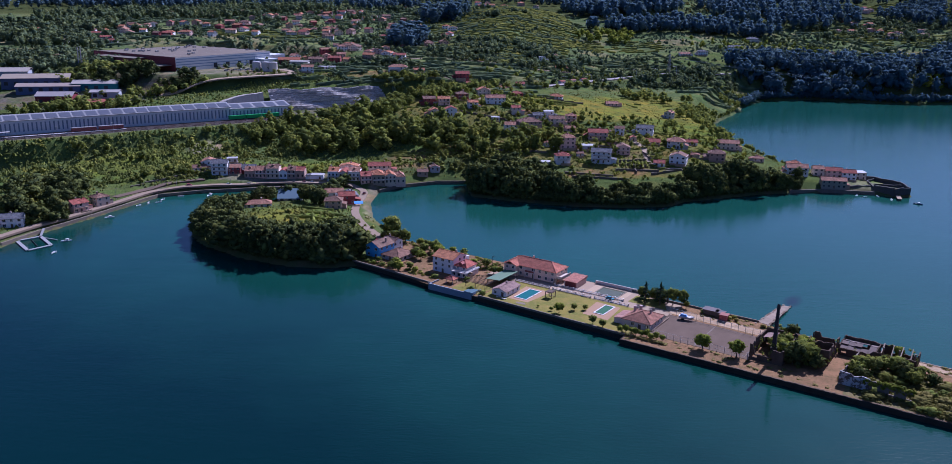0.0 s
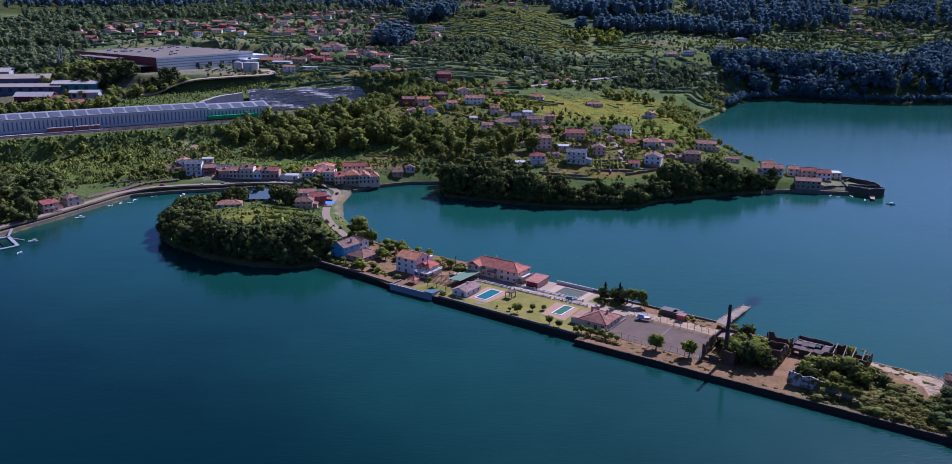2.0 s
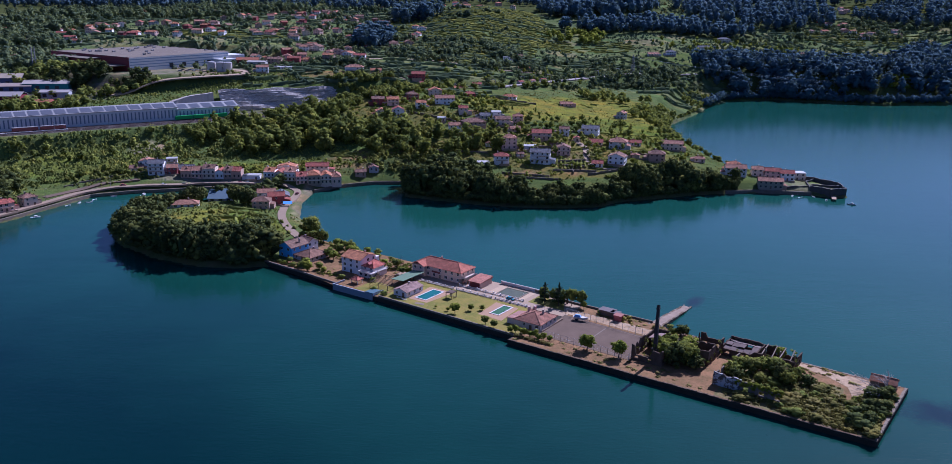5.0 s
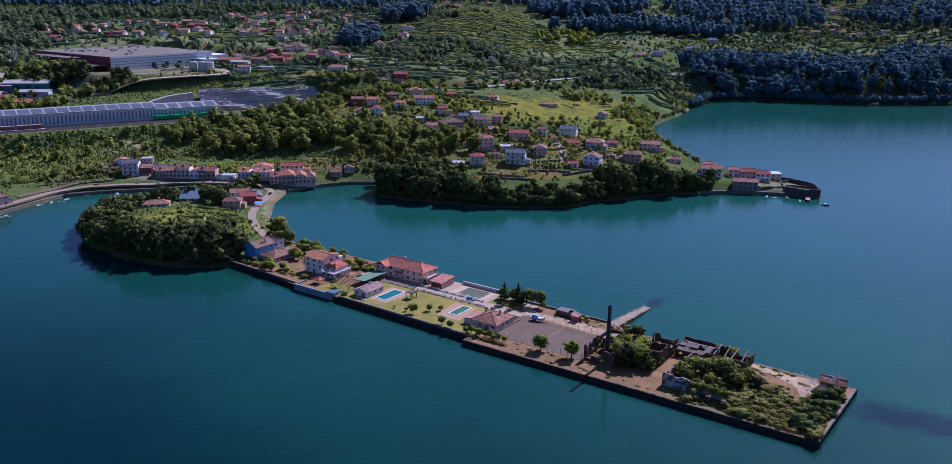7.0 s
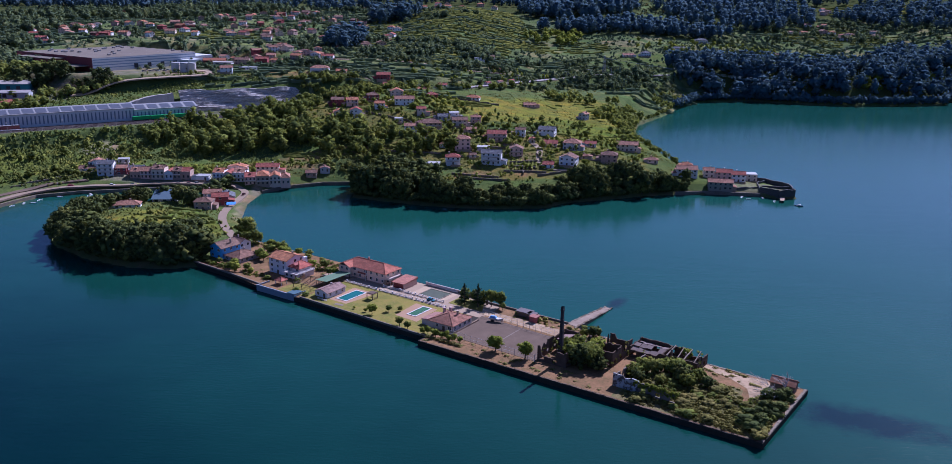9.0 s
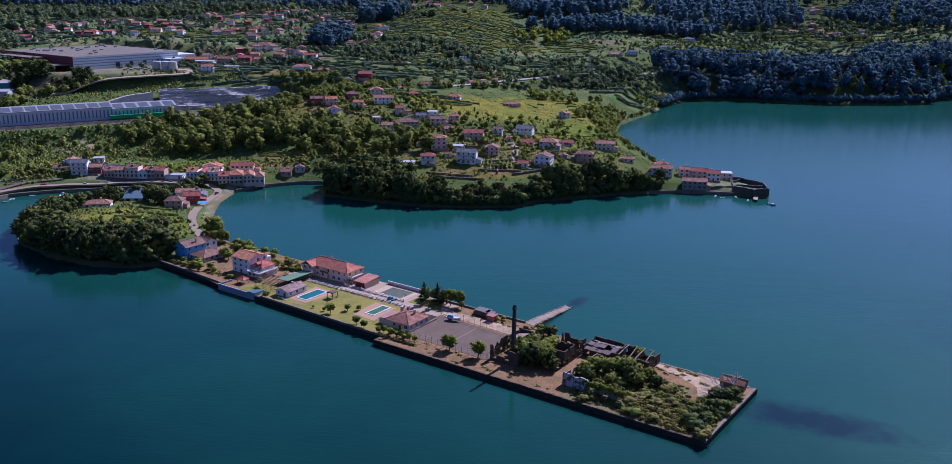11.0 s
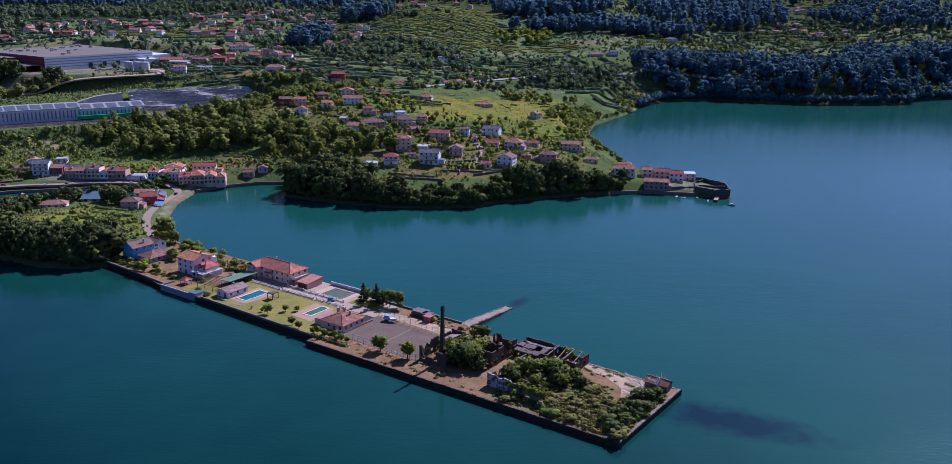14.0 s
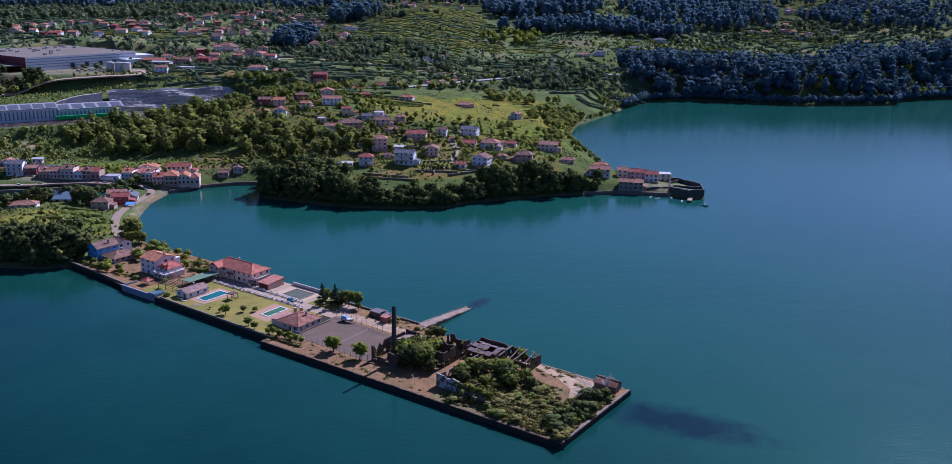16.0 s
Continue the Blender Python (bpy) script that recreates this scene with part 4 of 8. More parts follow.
settle([
    (-106, 553, 12, 10, 2, 8, "brown", "brown", "hip", False), (-100, 569, 12, 9, 2, 14, "maroon", "red", "gable_x", False),
    (-99, 583, 12, 13, 1, 20, "grey", "slate", "gable_y", False), (-113, 594, 14, 9, 1, 12, "white", "rose", "gable_x", False),
    (-154, 546, 17, 9, 1, 16, "white", "rose", "hip", False), (-266, 533, 11, 9, 2, 58, "pink", "red", "gable_x", True),
    (-259, 549, 10, 9, 2, 58, "beige", "brown", "hip", False), (-291, 490, 17, 10, 2, 20, "white", "slate", "gable_x", False),
    (-300, 478, 12, 9, 1, 20, "white", "red", "gable_x", False)], "beside the channel")
settle([
    (-200, 923, 13, 9, 2, 15, "white", "rose", "gable_x", False), (-184, 953, 17, 10, 1, 10, "white", "slate", "flat", False),
    (-189, 1123, 12, 9, 2, 0, "beige", "orange", "gable_x", False), (-211, 1018, 17, 10, 2, 5, "brown", "brown", "gable_x", False),
    (-192, 1033, 16, 10, 2, 0, "maroon", "red", "gable_x", False), (-178, 1041, 10, 9, 1, 0, "beige", "orange", "gable_x", False),
    (-108, 960, 22, 11, 2, 5, "white", "rose", "hip", True), (-85, 969, 13, 9, 1, 8, "beige", "orange", "gable_x", False),
    (-116, 1046, 15, 10, 2, 0, "white", "red", "gable_x", False)], "above the cutting")
settle([
    (63, 1181, 10, 9, 2, 0, "white", "slate", "flat", False), (81, 1215, 9, 8, 2, 0, "beige", "brown", "gable_x", False),
    (86, 1139, 17, 9, 1, -10, "beige", "orange", "gable_x", False), (-12, 1743, 18, 12, 2, 0, "white", "orange", "gable_x", False),
    (290, 1346, 18, 10, 1, 0, "white", "rose", "gable_x", False), (318, 1351, 15, 10, 2, 0, "white", "slate", "hip", False),
    (380, 1403, 20, 11, 2, 0, "white", "slate", "gable_x", False), (434, 1495, 22, 12, 2, 0, "grey", "slate", "hip", False),
    (533, 1412, 18, 10, 1, 0, "maroon", "brown", "gable_x", False), (691, 1547, 18, 10, 2, 0, "grey", "brown", "gable_x", False)], "on the hillside")


settle([
    (70, 688, 6, 5, 1, 5, "grey", "brown", "gable_x", False), (98, 715, 7, 5, 1, -8, "stone", "brown", "gable_x", False), (120, 735, 6, 5, 1, 0, "beige", "red", "gable_y", False),
    (48, 712, 7, 6, 1, 8, "white", "rose", "gable_x", False), (25, 722, 6, 5, 1, 12, "grey", "slate", "flat", False), (160, 690, 6, 5, 1, -12, "stone", "rose", "gable_x", False),
    (110, 752, 9, 7, 2, -5, "white", "brown", "gable_x", False), (70, 780, 10, 8, 2, 4, "pink", "rose", "hip", True), (20, 790, 9, 8, 2, 10, "beige", "red", "gable_x", False),
    (-20, 800, 10, 8, 2, 12, "white", "orange", "gable_x", False), (170, 735, 10, 8, 1, -10, "white", "red", "gable_x", False), (-70, 850, 10, 8, 1, 30, "white", "brown", "gable_x", False),
    (218, 702, 9, 7, 1, -8, "beige", "rose", "hip", False), (-25, 905, 11, 9, 2, 10, "white", "red", "gable_x", False), (8, 930, 10, 8, 1, 10, "beige", "orange", "gable_x", False)], "beside vegetable plots")


def far_hamlet(cx, cy, ra, rb, count, seed, where):
    """A loose hamlet of small houses, far off among plots."""
    rng = random.Random(seed)
    for _ in range(count):
        a, r = rng.uniform(0, 6.28), math.sqrt(rng.random())
        x, y = cx + ra * r * math.cos(a), cy + rb * r * math.sin(a)
        if float(height(x, y)) < 2:
            continue
        st, form = rng.choice((1, 2, 2)), rng.choice(("gable_x", "gable_x", "gable_y", "hip"))
        wall, cover = rng.choice(("white", "white", "beige", "pink", "grey", "brown", "maroon")), rng.choice(("orange", "red", "rose", "brown", "brown", "orange"))
        house(seat(x, y, rng.uniform(-30, 30)), rng.uniform(9, 15), rng.uniform(8, 11), st, form, WALLS[wall], ROOFS[cover],
              f"{FLOORS[st]} {wall} house with a {cover} {ROOF_WORD[form]} roof {where}", detail=False, seed=seed)


def boat_shed():
    ob = thing("boat_shed", seat(-141, 580, 6), "boat shed with a broad blue-grey sheet roof beside the channel", "shed")
    part("wall", Shape().box(-8.5, 8.5, -5, 6, -3, 2.4).add([(8.5, -5, 2.4), (8.5, 6, 2.4), (8.5, 6, 6.2)], [(0, 1, 2)]).add([(-8.5, -5, 2.4), (-8.5, 6, 6.2), (-8.5, 6, 2.4)], [(0, 1, 2)]), WHITE, ob)
    part("roof", Shape().add([(-9, -6, 2.1), (9, -6, 2.1), (9, 6.4, 6.5), (-9, 6.4, 6.5), (-9, -6, 1.9), (9, -6, 1.9), (9, 6.4, 6.3), (-9, 6.4, 6.3)],
                             [(0, 1, 2, 3), (7, 6, 5, 4), (1, 0, 4, 5), (2, 1, 5, 6), (3, 2, 6, 7), (0, 3, 7, 4)]), plain("blue_grey_sheet", (0.11, 0.15, 0.18), 0.9, 0.8, 0.25, 0.0, 0.1), ob)
    for i in range(3):
        part("door", Shape().box(-1.2, 1.2, -5.08, -5.0, 0, 1.9), IRON, ob, at=Matrix.Translation((-5.6 + i * 5.6, 0, 0)))
    shade = thing("awning", seat(-91.5, 566.5, 10), "blue canvas awning on thin posts beside the lane", "awning")
    part("canvas", Shape().add([(-3, -2.2, 2.2), (3, -2.2, 2.2), (3, 2.2, 3.0), (-3, 2.2, 3.0), (-3, -2.2, 2.12), (3, -2.2, 2.12), (3, 2.2, 2.92), (-3, 2.2, 2.92)],
                               [(0, 1, 2, 3), (7, 6, 5, 4), (1, 0, 4, 5), (2, 1, 5, 6), (3, 2, 6, 7), (0, 3, 7, 4)]), plain("blue_canvas", (0.1, 0.26, 0.6), 0.8, 2, 0.2), shade)
    for x in (-2.8, 2.8):
        for y, top in ((-2.0, 2.15), (2.0, 2.9)):
            part("post", Shape().box(x - 0.06, x + 0.06, y - 0.06, y + 0.06, -0.3, top), IRON, shade)


def terraced_block(m, bays, depth, label):
    """A row of joined village houses; bays: width, wall height, forward shift, wall, roof colour, roof form, gallery."""
    ob = thing("terraced_block", m, label, "houses", "terraced blocks")
    x = 0.0
    for k, (w, high, out, wall, cover, form, gallery) in enumerate(bays):
        mid, front = x + w / 2, -out
        side = Shape().box(x + 0.02, x + w - 0.02, front, depth, -3, high)
        if form == "gable_y":
            for y in (front, depth):
                side.add([(x + 0.02, y, high), (x + w - 0.02, y, high), (mid, y, high + w * 0.22)], [(0, 1, 2)])
        part("bay_wall", side, plaster(WALLS[wall]), ob)
        part("bay_roof", roof_shape(w - 0.5 if form != "gable_y" else w - 0.4, depth + out, w * 0.22 if form == "gable_y" else 2.3, form, 0.35), tiles(ROOFS[cover]), ob, at=Matrix.Translation((mid, (depth - out) / 2, high)))
        floors = max(1, int(high / 2.9))
        for s in range(floors):
            for i in range(max(2, int(w / 2.6))):
                put_window(ob, Matrix.Translation((x + (i + 0.5) * w / max(2, int(w / 2.6)), front, s * 2.9 + 1.6)), 1.2, 1.5 if s else 1.9, (0.62, 0.6, 0.56), True)
            if gallery and s:
                z = s * 2.9
                slab = part("balcony", Shape().box(x + 0.5, x + w - 0.5, front - 1.5, front, z - 0.2, z).box(x + 0.5, x + 0.75, front - 1.5, front - 1.25, -0.5, z - 0.2).box(x + w - 0.75, x + w - 0.5, front - 1.5, front - 1.25, -0.5, z - 0.2), CONCRETE, ob)
                part("railing", Shape().box(x + 0.5, x + w - 0.5, front - 1.5, front - 1.4, z + 0.15, z + 0.95), WHITE, slab)
        if k % 2 == 0:
            part("dormer", Shape().box(mid - 0.8, mid + 0.8, depth * 0.25 - out, depth * 0.5, high + 0.3, high + 1.7).add([(mid - 1, depth * 0.25 - out - 0.2, high + 1.7), (mid + 1, depth * 0.25 - out - 0.2, high + 1.7), (mid, depth * 0.25 - out - 0.2, high + 2.3), (mid - 1, depth * 0.55, high + 1.7), (mid + 1, depth * 0.55, high + 1.7), (mid, depth * 0.55, high + 2.3)], [(0, 1, 2), (0, 2, 5, 3), (2, 1, 4, 5)]), tiles(tone(ROOFS[cover], 0.9)), ob)
            part("chimney", Shape().box(x + 1, x + 1.8, depth * 0.6, depth * 0.6 + 0.6, high, high + 3.2), plaster(tone(WALLS[wall], 0.8)), ob)
        x += w


terraced_block(seat(-125, 632, 0, -0.3), [(8.2, 7.0, 0.0, "white", "orange", "gable_x", True), (7.4, 6.4, 1.2, "beige", "red", "gable_y", True), (8.6, 7.2, 0.2, "white", "rose", "gable_x", True)], 13, "joined white village houses with orange tile roofs and balconies")
terraced_block(seat(-99, 626, 14, -0.3), [(8.5, 6.2, 0.0, "pink", "red", "gable_x", True), (9.5, 7.2, 1.6, "stone", "orange", "hip", True), (8.5, 6.0, 0.4, "beige", "orange", "gable_y", True), (7.0, 5.2, 1.0, "pink", "rose", "hip", False)], 13, "joined stone and salmon houses with orange roofs above the waterside terrace")
terraced_block(seat(-188.5, 633, 4, -0.2), [(8.0, 5.4, 0.0, "brown", "rose", "gable_x", False), (8.4, 5.8, 0.3, "pink", "rose", "gable_x", True), (9.5, 7.4, 0.5, "beige", "brown", "gable_x", True), (6.2, 5.0, 0.0, "white", "red", "gable_y", False), (6.5, 6.0, 0.3, "brown", "brown", "gable_x", True), (6.5, 5.6, 0.0, "brown", "red", "gable_x", False)], 11, "joined rendered village houses with worn rose roofs on the quay road")


boat_shed()
far_hamlet(-470, 1270, 130, 120, 34, 1, "behind the factory")
far_hamlet(-270, 1480, 150, 220, 46, 2, "on the valley side")
far_hamlet(-190, 1085, 62, 55, 18, 3, "beside the mound")
far_hamlet(-150, 1300, 100, 150, 26, 4, "among hillside plots")
far_hamlet(-640, 1150, 140, 130, 12, 5, "between the woods")
far_hamlet(-60, 1860, 150, 70, 18, 6, "above the vines")
far_hamlet(690, 1640, 110, 90, 14, 7, "across the bay")
far_hamlet(960, 1500, 110, 70, 10, 8, "above the shore")
far_hamlet(-420, 1640, 220, 130, 26, 9, "high on the hill")
far_hamlet(-460, 1010, 70, 60, 6, 10, "behind the sheds")
far_hamlet(850, 1820, 120, 60, 7, 11, "on top terraces")


# ---------------------------------------------------------------- railway hall, factory, sheds
HALL_TURN = math.degrees(math.atan2(140, 197))
HALL = Matrix.Translation((-193, 804, 29.0)) @ Matrix.Rotation(radians(HALL_TURN), 4, "Z")  # x along the front (end of the hall at 0), y to the back


def railway_hall():
    clad = plain("white_cladding", (0.6, 0.59, 0.58), 0.55, 0.8, 0.15)
    ob = thing("railway_hall", HALL, "long white ribbed railway hall with skylights beside the tracks", "hall")
    for x0, x1, z in ((-56, 0, 9.6), (-420, -56.2, 11.4)):
        part("wall", Shape().box(x0, x1, 0, 24, -2, z), clad, ob)
        roof = Shape()
        roof.add([(x0 - 0.6, -1.0, z + 0.1), (x1 + 0.6, -1.0, z + 0.1), (x1 + 0.6, 13, z + 3.4), (x0 - 0.6, 13, z + 3.4), (x0 - 0.6, 25, z + 1.0), (x1 + 0.6, 25, z + 1.0),
                  (x0 - 0.6, -1.0, z - 0.4), (x1 + 0.6, -1.0, z - 0.4), (x1 + 0.6, 13, z + 2.9), (x0 - 0.6, 13, z + 2.9), (x0 - 0.6, 25, z + 0.5), (x1 + 0.6, 25, z + 0.5)],
                 [(0, 1, 2, 3), (3, 2, 5, 4), (7, 6, 9, 8), (8, 9, 10, 11), (1, 0, 6, 7), (4, 5, 11, 10), (0, 3, 9, 6), (3, 4, 10, 9), (2, 1, 7, 8), (5, 2, 8, 11)])
        part("roof", roof, plain("hall_roof_sheet", (0.27, 0.26, 0.25), 0.7, 0.8, 0.3), ob, "grey sheet roof")
        pitch = 3.3 / 14
        light = Shape().box(-4.2, 4.2, 1.2, 11.5, 0.05, 0.2).mesh("skylight", plain("grey_skylight", (0.1, 0.1, 0.11), 0.3, 1, 0.2))
        rib = Shape().box(-0.5, 0.5, -0.35, 0.0, 0.6, z - 0.5).mesh("rib", plain("white_cladding", (0.6, 0.59, 0.58), 0.55, 0.8, 0.15))
        slot = Shape().box(-0.55, 0.55, -0.12, 0.0, 2.2, z - 2.2).mesh("louvre", plain("blue_grey_louvre", (0.16, 0.19, 0.24), 0.6, 1, 0.2))
        n = int((x1 - x0) / 10)
        for i in range(n):
            m = Matrix.Translation((x0 + (i + 0.5) * (x1 - x0) / n, -1.0, z + 0.12)) @ Matrix.Rotation(math.atan(pitch), 4, "X")
            part("skylight", light, None, ob, at=m)
        k = int((x1 - x0) / 3.2)
        for i in range(k):
            part("rib", rib, None, ob, at=Matrix.Translation((x0 + (i + 0.2) * (x1 - x0) / k, 0, 0)))
            part("louvre", slot, None, ob, at=Matrix.Translation((x0 + (i + 0.7) * (x1 - x0) / k, 0, 0)))


railway_hall()


def railway():
    steel, sleeper = plain("rusty_rail", (0.2, 0.14, 0.11), 0.5, 2, 0.3, 0.7), plain("platform_concrete", (0.45, 0.42, 0.4), 0.9, 1, 0.25)
    for k, y in enumerate((-6, -11, -16, -21)):
        ob = thing("railway_track", HALL @ Matrix.Translation((-190, y, 0.0)), "pair of rusty rails on dark ballast", "track", "railway tracks")
        for s in (-0.8, 0.8):
            part("rail", Shape().box(-240, 250, s - 0.12, s + 0.12, 0.05, 0.4), steel, ob)
        part("ballast_bed", Shape().box(-240, 250, -1.9, 1.9, -0.6, 0.12), plain("ballast", (0.15, 0.125, 0.11), 1.0, 3, 0.4), ob)
    solid("station_platform", Shape().box(-330, -150, -14.6, -12.4, -0.6, 0.9).box(-330, -150, -14.8, -14.6, 0.6, 0.95), sleeper, "narrow concrete station platform between tracks", "platform", m=HALL)
    canopy = thing("platform_canopy", HALL @ Matrix.Translation((-262, -13.5, 0.9)), "flat grey station canopy on posts", "canopy")
    part("roof", Shape().box(-26, 26, -2.4, 2.4, 3.6, 4.1), GREYSHEET, canopy)
    for i in range(6):
        part("post", Shape().box(-0.15, 0.15, -0.15, 0.15, 0, 3.6), IRON, canopy, at=Matrix.Translation((-22 + i * 9, 0, 0)))
    paint = plain("rust_red_wagon", (0.22, 0.07, 0.06), 0.7, 1, 0.3)
    for i in range(2):
        wagon = thing("freight_wagon", HALL @ Matrix.Translation((-182 + i * 21, -11, 0.4)), "rust-red freight wagon standing on the track", "wagon", "freight wagons")
        part("body", Shape().box(-9.5, 9.5, -1.4, 1.4, 1.0, 3.6), paint, wagon)
        part("roof", Shape().box(-9.6, 9.6, -1.5, 1.5, 3.6, 3.85).box(-9.4, 9.4, -0.8, 0.8, 3.85, 4.0), GREYSHEET, wagon)
        for x in (-6.5, 6.5):
            part("bogie", Shape().box(x - 1.6, x + 1.6, -1.1, 1.1, 0.0, 1.0), IRON, wagon)
    green = plain("green_train_side", (0.04, 0.3, 0.07), 0.5, 1, 0.2)
    train = thing("green_train", HALL @ Matrix.Translation((-52, -4.6, 0.4)), "bright green freight wagons in front of the hall", "train")
    for i in range(3):
        part("wagon", Shape().box(i * 16 - 7.6, i * 16 + 7.6, -1.4, 1.4, 0.7, 3.8), green, train)
        part("bogie", Shape().box(i * 16 - 6, i * 16 + 6, -1.1, 1.1, 0.0, 0.7), IRON, train)
    for i in range(9):
        mast = thing("catenary_mast", HALL @ Matrix.Translation((-330 + i * 42, -24.0, 0)), "grey overhead line mast with a bracket", "mast", "overhead line masts")
        part("post", Shape().tube([(0, 0, -0.5, 0.16), (0, 0, 8.5, 0.11)], 6), GREYSHEET, mast)
        part("bracket", Shape().beam((0, 0, 7.2), (0, 7.5, 7.8), 0.12).beam((0, 0, 8.2), (0, 7.5, 7.8), 0.08), GREYSHEET, mast)


railway()


def rock_face(line, name, ledges, step, rock, label, low, high, seed):
    """Raked face with ledges that follows the railway bench on its upper side; low, high: height of its top at either end."""
    rng = np.random.default_rng(seed)
    pts = []
    for p, q in zip(line, line[1:]):
        p, q = Vector((*p, 0)), Vector((*q, 0))
        n = int((q - p).length / 3)
        side = Vector((-(q - p).y, (q - p).x, 0)).normalized()
        pts += [(p.lerp(q, i / n), side) for i in range(n)]
    rows = []
    for j in range(ledges + 1):
        sway = rng.uniform(-0.4, 0.4)
        for k in (0, 1):
            row = []
            for i, (p, side) in enumerate(pts):
                e = i / len(pts)
                top = low + (high - low) * e + 0.8 * math.sin(i * 0.4)
                z = 28.3 + (top - 28.3) * (j + (0.35 * math.sin(i * 0.13 + j) if 0 < j < ledges else 0)) / ledges
                c = p + side * (27.5 + j * step + k * step * 0.7 + sway + rng.uniform(-0.3, 0.3) + 0.8 * math.sin(i * 0.3 + j * 0.9))
                row.append((c.x, c.y, z + rng.uniform(-0.2, 0.2)))
            rows.append(row)
    rows.append([(x + 7 * pts[i][1].x, y + 7 * pts[i][1].y, z - 1.0) for i, (x, y, z) in enumerate(rows[-1])])
    w = len(pts)
    f = [(j * w + i, j * w + i + 1, (j + 1) * w + i + 1, (j + 1) * w + i) for j in range(len(rows) - 1) for i in range(w - 1)]
    solid(name, Shape().add([p for r in rows for p in r], f), rock, label, "rock face", "structure")


rock_face(((-198, 800), (-120, 852), (-66, 898), (-46, 916)), "rock_cutting", 8, 1.6, strata(), "grey stepped rock face cut above the railway", 49.0, 46.0, 4)
rock_face(((-270, 749), (-199, 799)), "retaining_slope", 2, 5.5, plain("sprayed_concrete", (0.46, 0.4, 0.34), 1.0, 0.8, 0.4, 0.0, 0.05), "pale sprayed concrete slope beside the railway", 33.0, 48.5, 5)


def shed(m, w, d, h, rise, wall, cover, label, form="gable_x"):
    ob = thing("industrial_shed", m, label, "shed", "industrial sheds")
    part("wall", Shape().box(-w / 2, w / 2, -d / 2, d / 2, -8, h), plain("shed_wall", wall, 0.95, 0.8, 0.25, 0.0, 0.1), ob)
    part("roof", roof_shape(w, d, rise, form, 0.8, 0.3), plain("shed_roof", cover, 1.0, 0.4, 0.4, 0.0, 0.05), ob, at=Matrix.Translation((0, 0, h)))
    for i in range(int(w / 9)):
        part("loading_door", Shape().box(-1.8, 1.8, -0.1, 0.05, 0, 3.6), IRON, ob, at=Matrix.Translation((-w / 2 + (i + 0.5) * 9, -d / 2, 0)))


shed(seat(-462, 866, 18, -1), 62, 30, 7, 3.0, (0.1, 0.11, 0.17), (0.33, 0.27, 0.2), "long blue shed with a pale brown sheet roof")
shed(seat(-436, 838, 14, -1), 58, 18, 5, 2.2, (0.1, 0.12, 0.2), (0.34, 0.27, 0.22), "blue shed with a rusty sheet roof")
shed(seat(-396, 852, 12, -1), 42, 20, 6, 2.6, (0.05, 0.16, 0.17), (0.38, 0.33, 0.28), "teal shed with a pale gabled roof")
shed(seat(-411, 800, 10, -1), 32, 20, 7, 3.0, (0.16, 0.035, 0.04), (0.33, 0.29, 0.27), "dark red shed with a grey gabled roof")
shed(seat(-376, 826, 12, -1), 26, 14, 5, 1.6, (0.4, 0.4, 0.42), (0.36, 0.32, 0.3), "grey shed with a low roof")
shed(seat(-370, 796, 14, -1), 24, 12, 4, 1.8, (0.2, 0.05, 0.05), (0.35, 0.12, 0.08), "maroon shed with a red roof")
shed(seat(-520, 900, 15, -1), 60, 26, 7, 3.0, (0.35, 0.35, 0.38), (0.36, 0.31, 0.26), "grey industrial shed with a pale roof")
shed(seat(-240, 1010, 10, -1), 24, 14, 5, 2.2, (0.2, 0.06, 0.05), (0.3, 0.12, 0.07), "maroon workshop with a red roof beside the factory")
shed(seat(-222, 985, 0, -1), 20, 12, 5, 0.8, (0.5, 0.46, 0.42), (0.4, 0.36, 0.32), "low white workshop with a flat roof beside the factory")
shed(seat(-330, 1120, 6, -1), 40, 14, 4, 1.8, (0.4, 0.36, 0.33), (0.4, 0.22, 0.16), "low shed with a brown roof behind the factory")


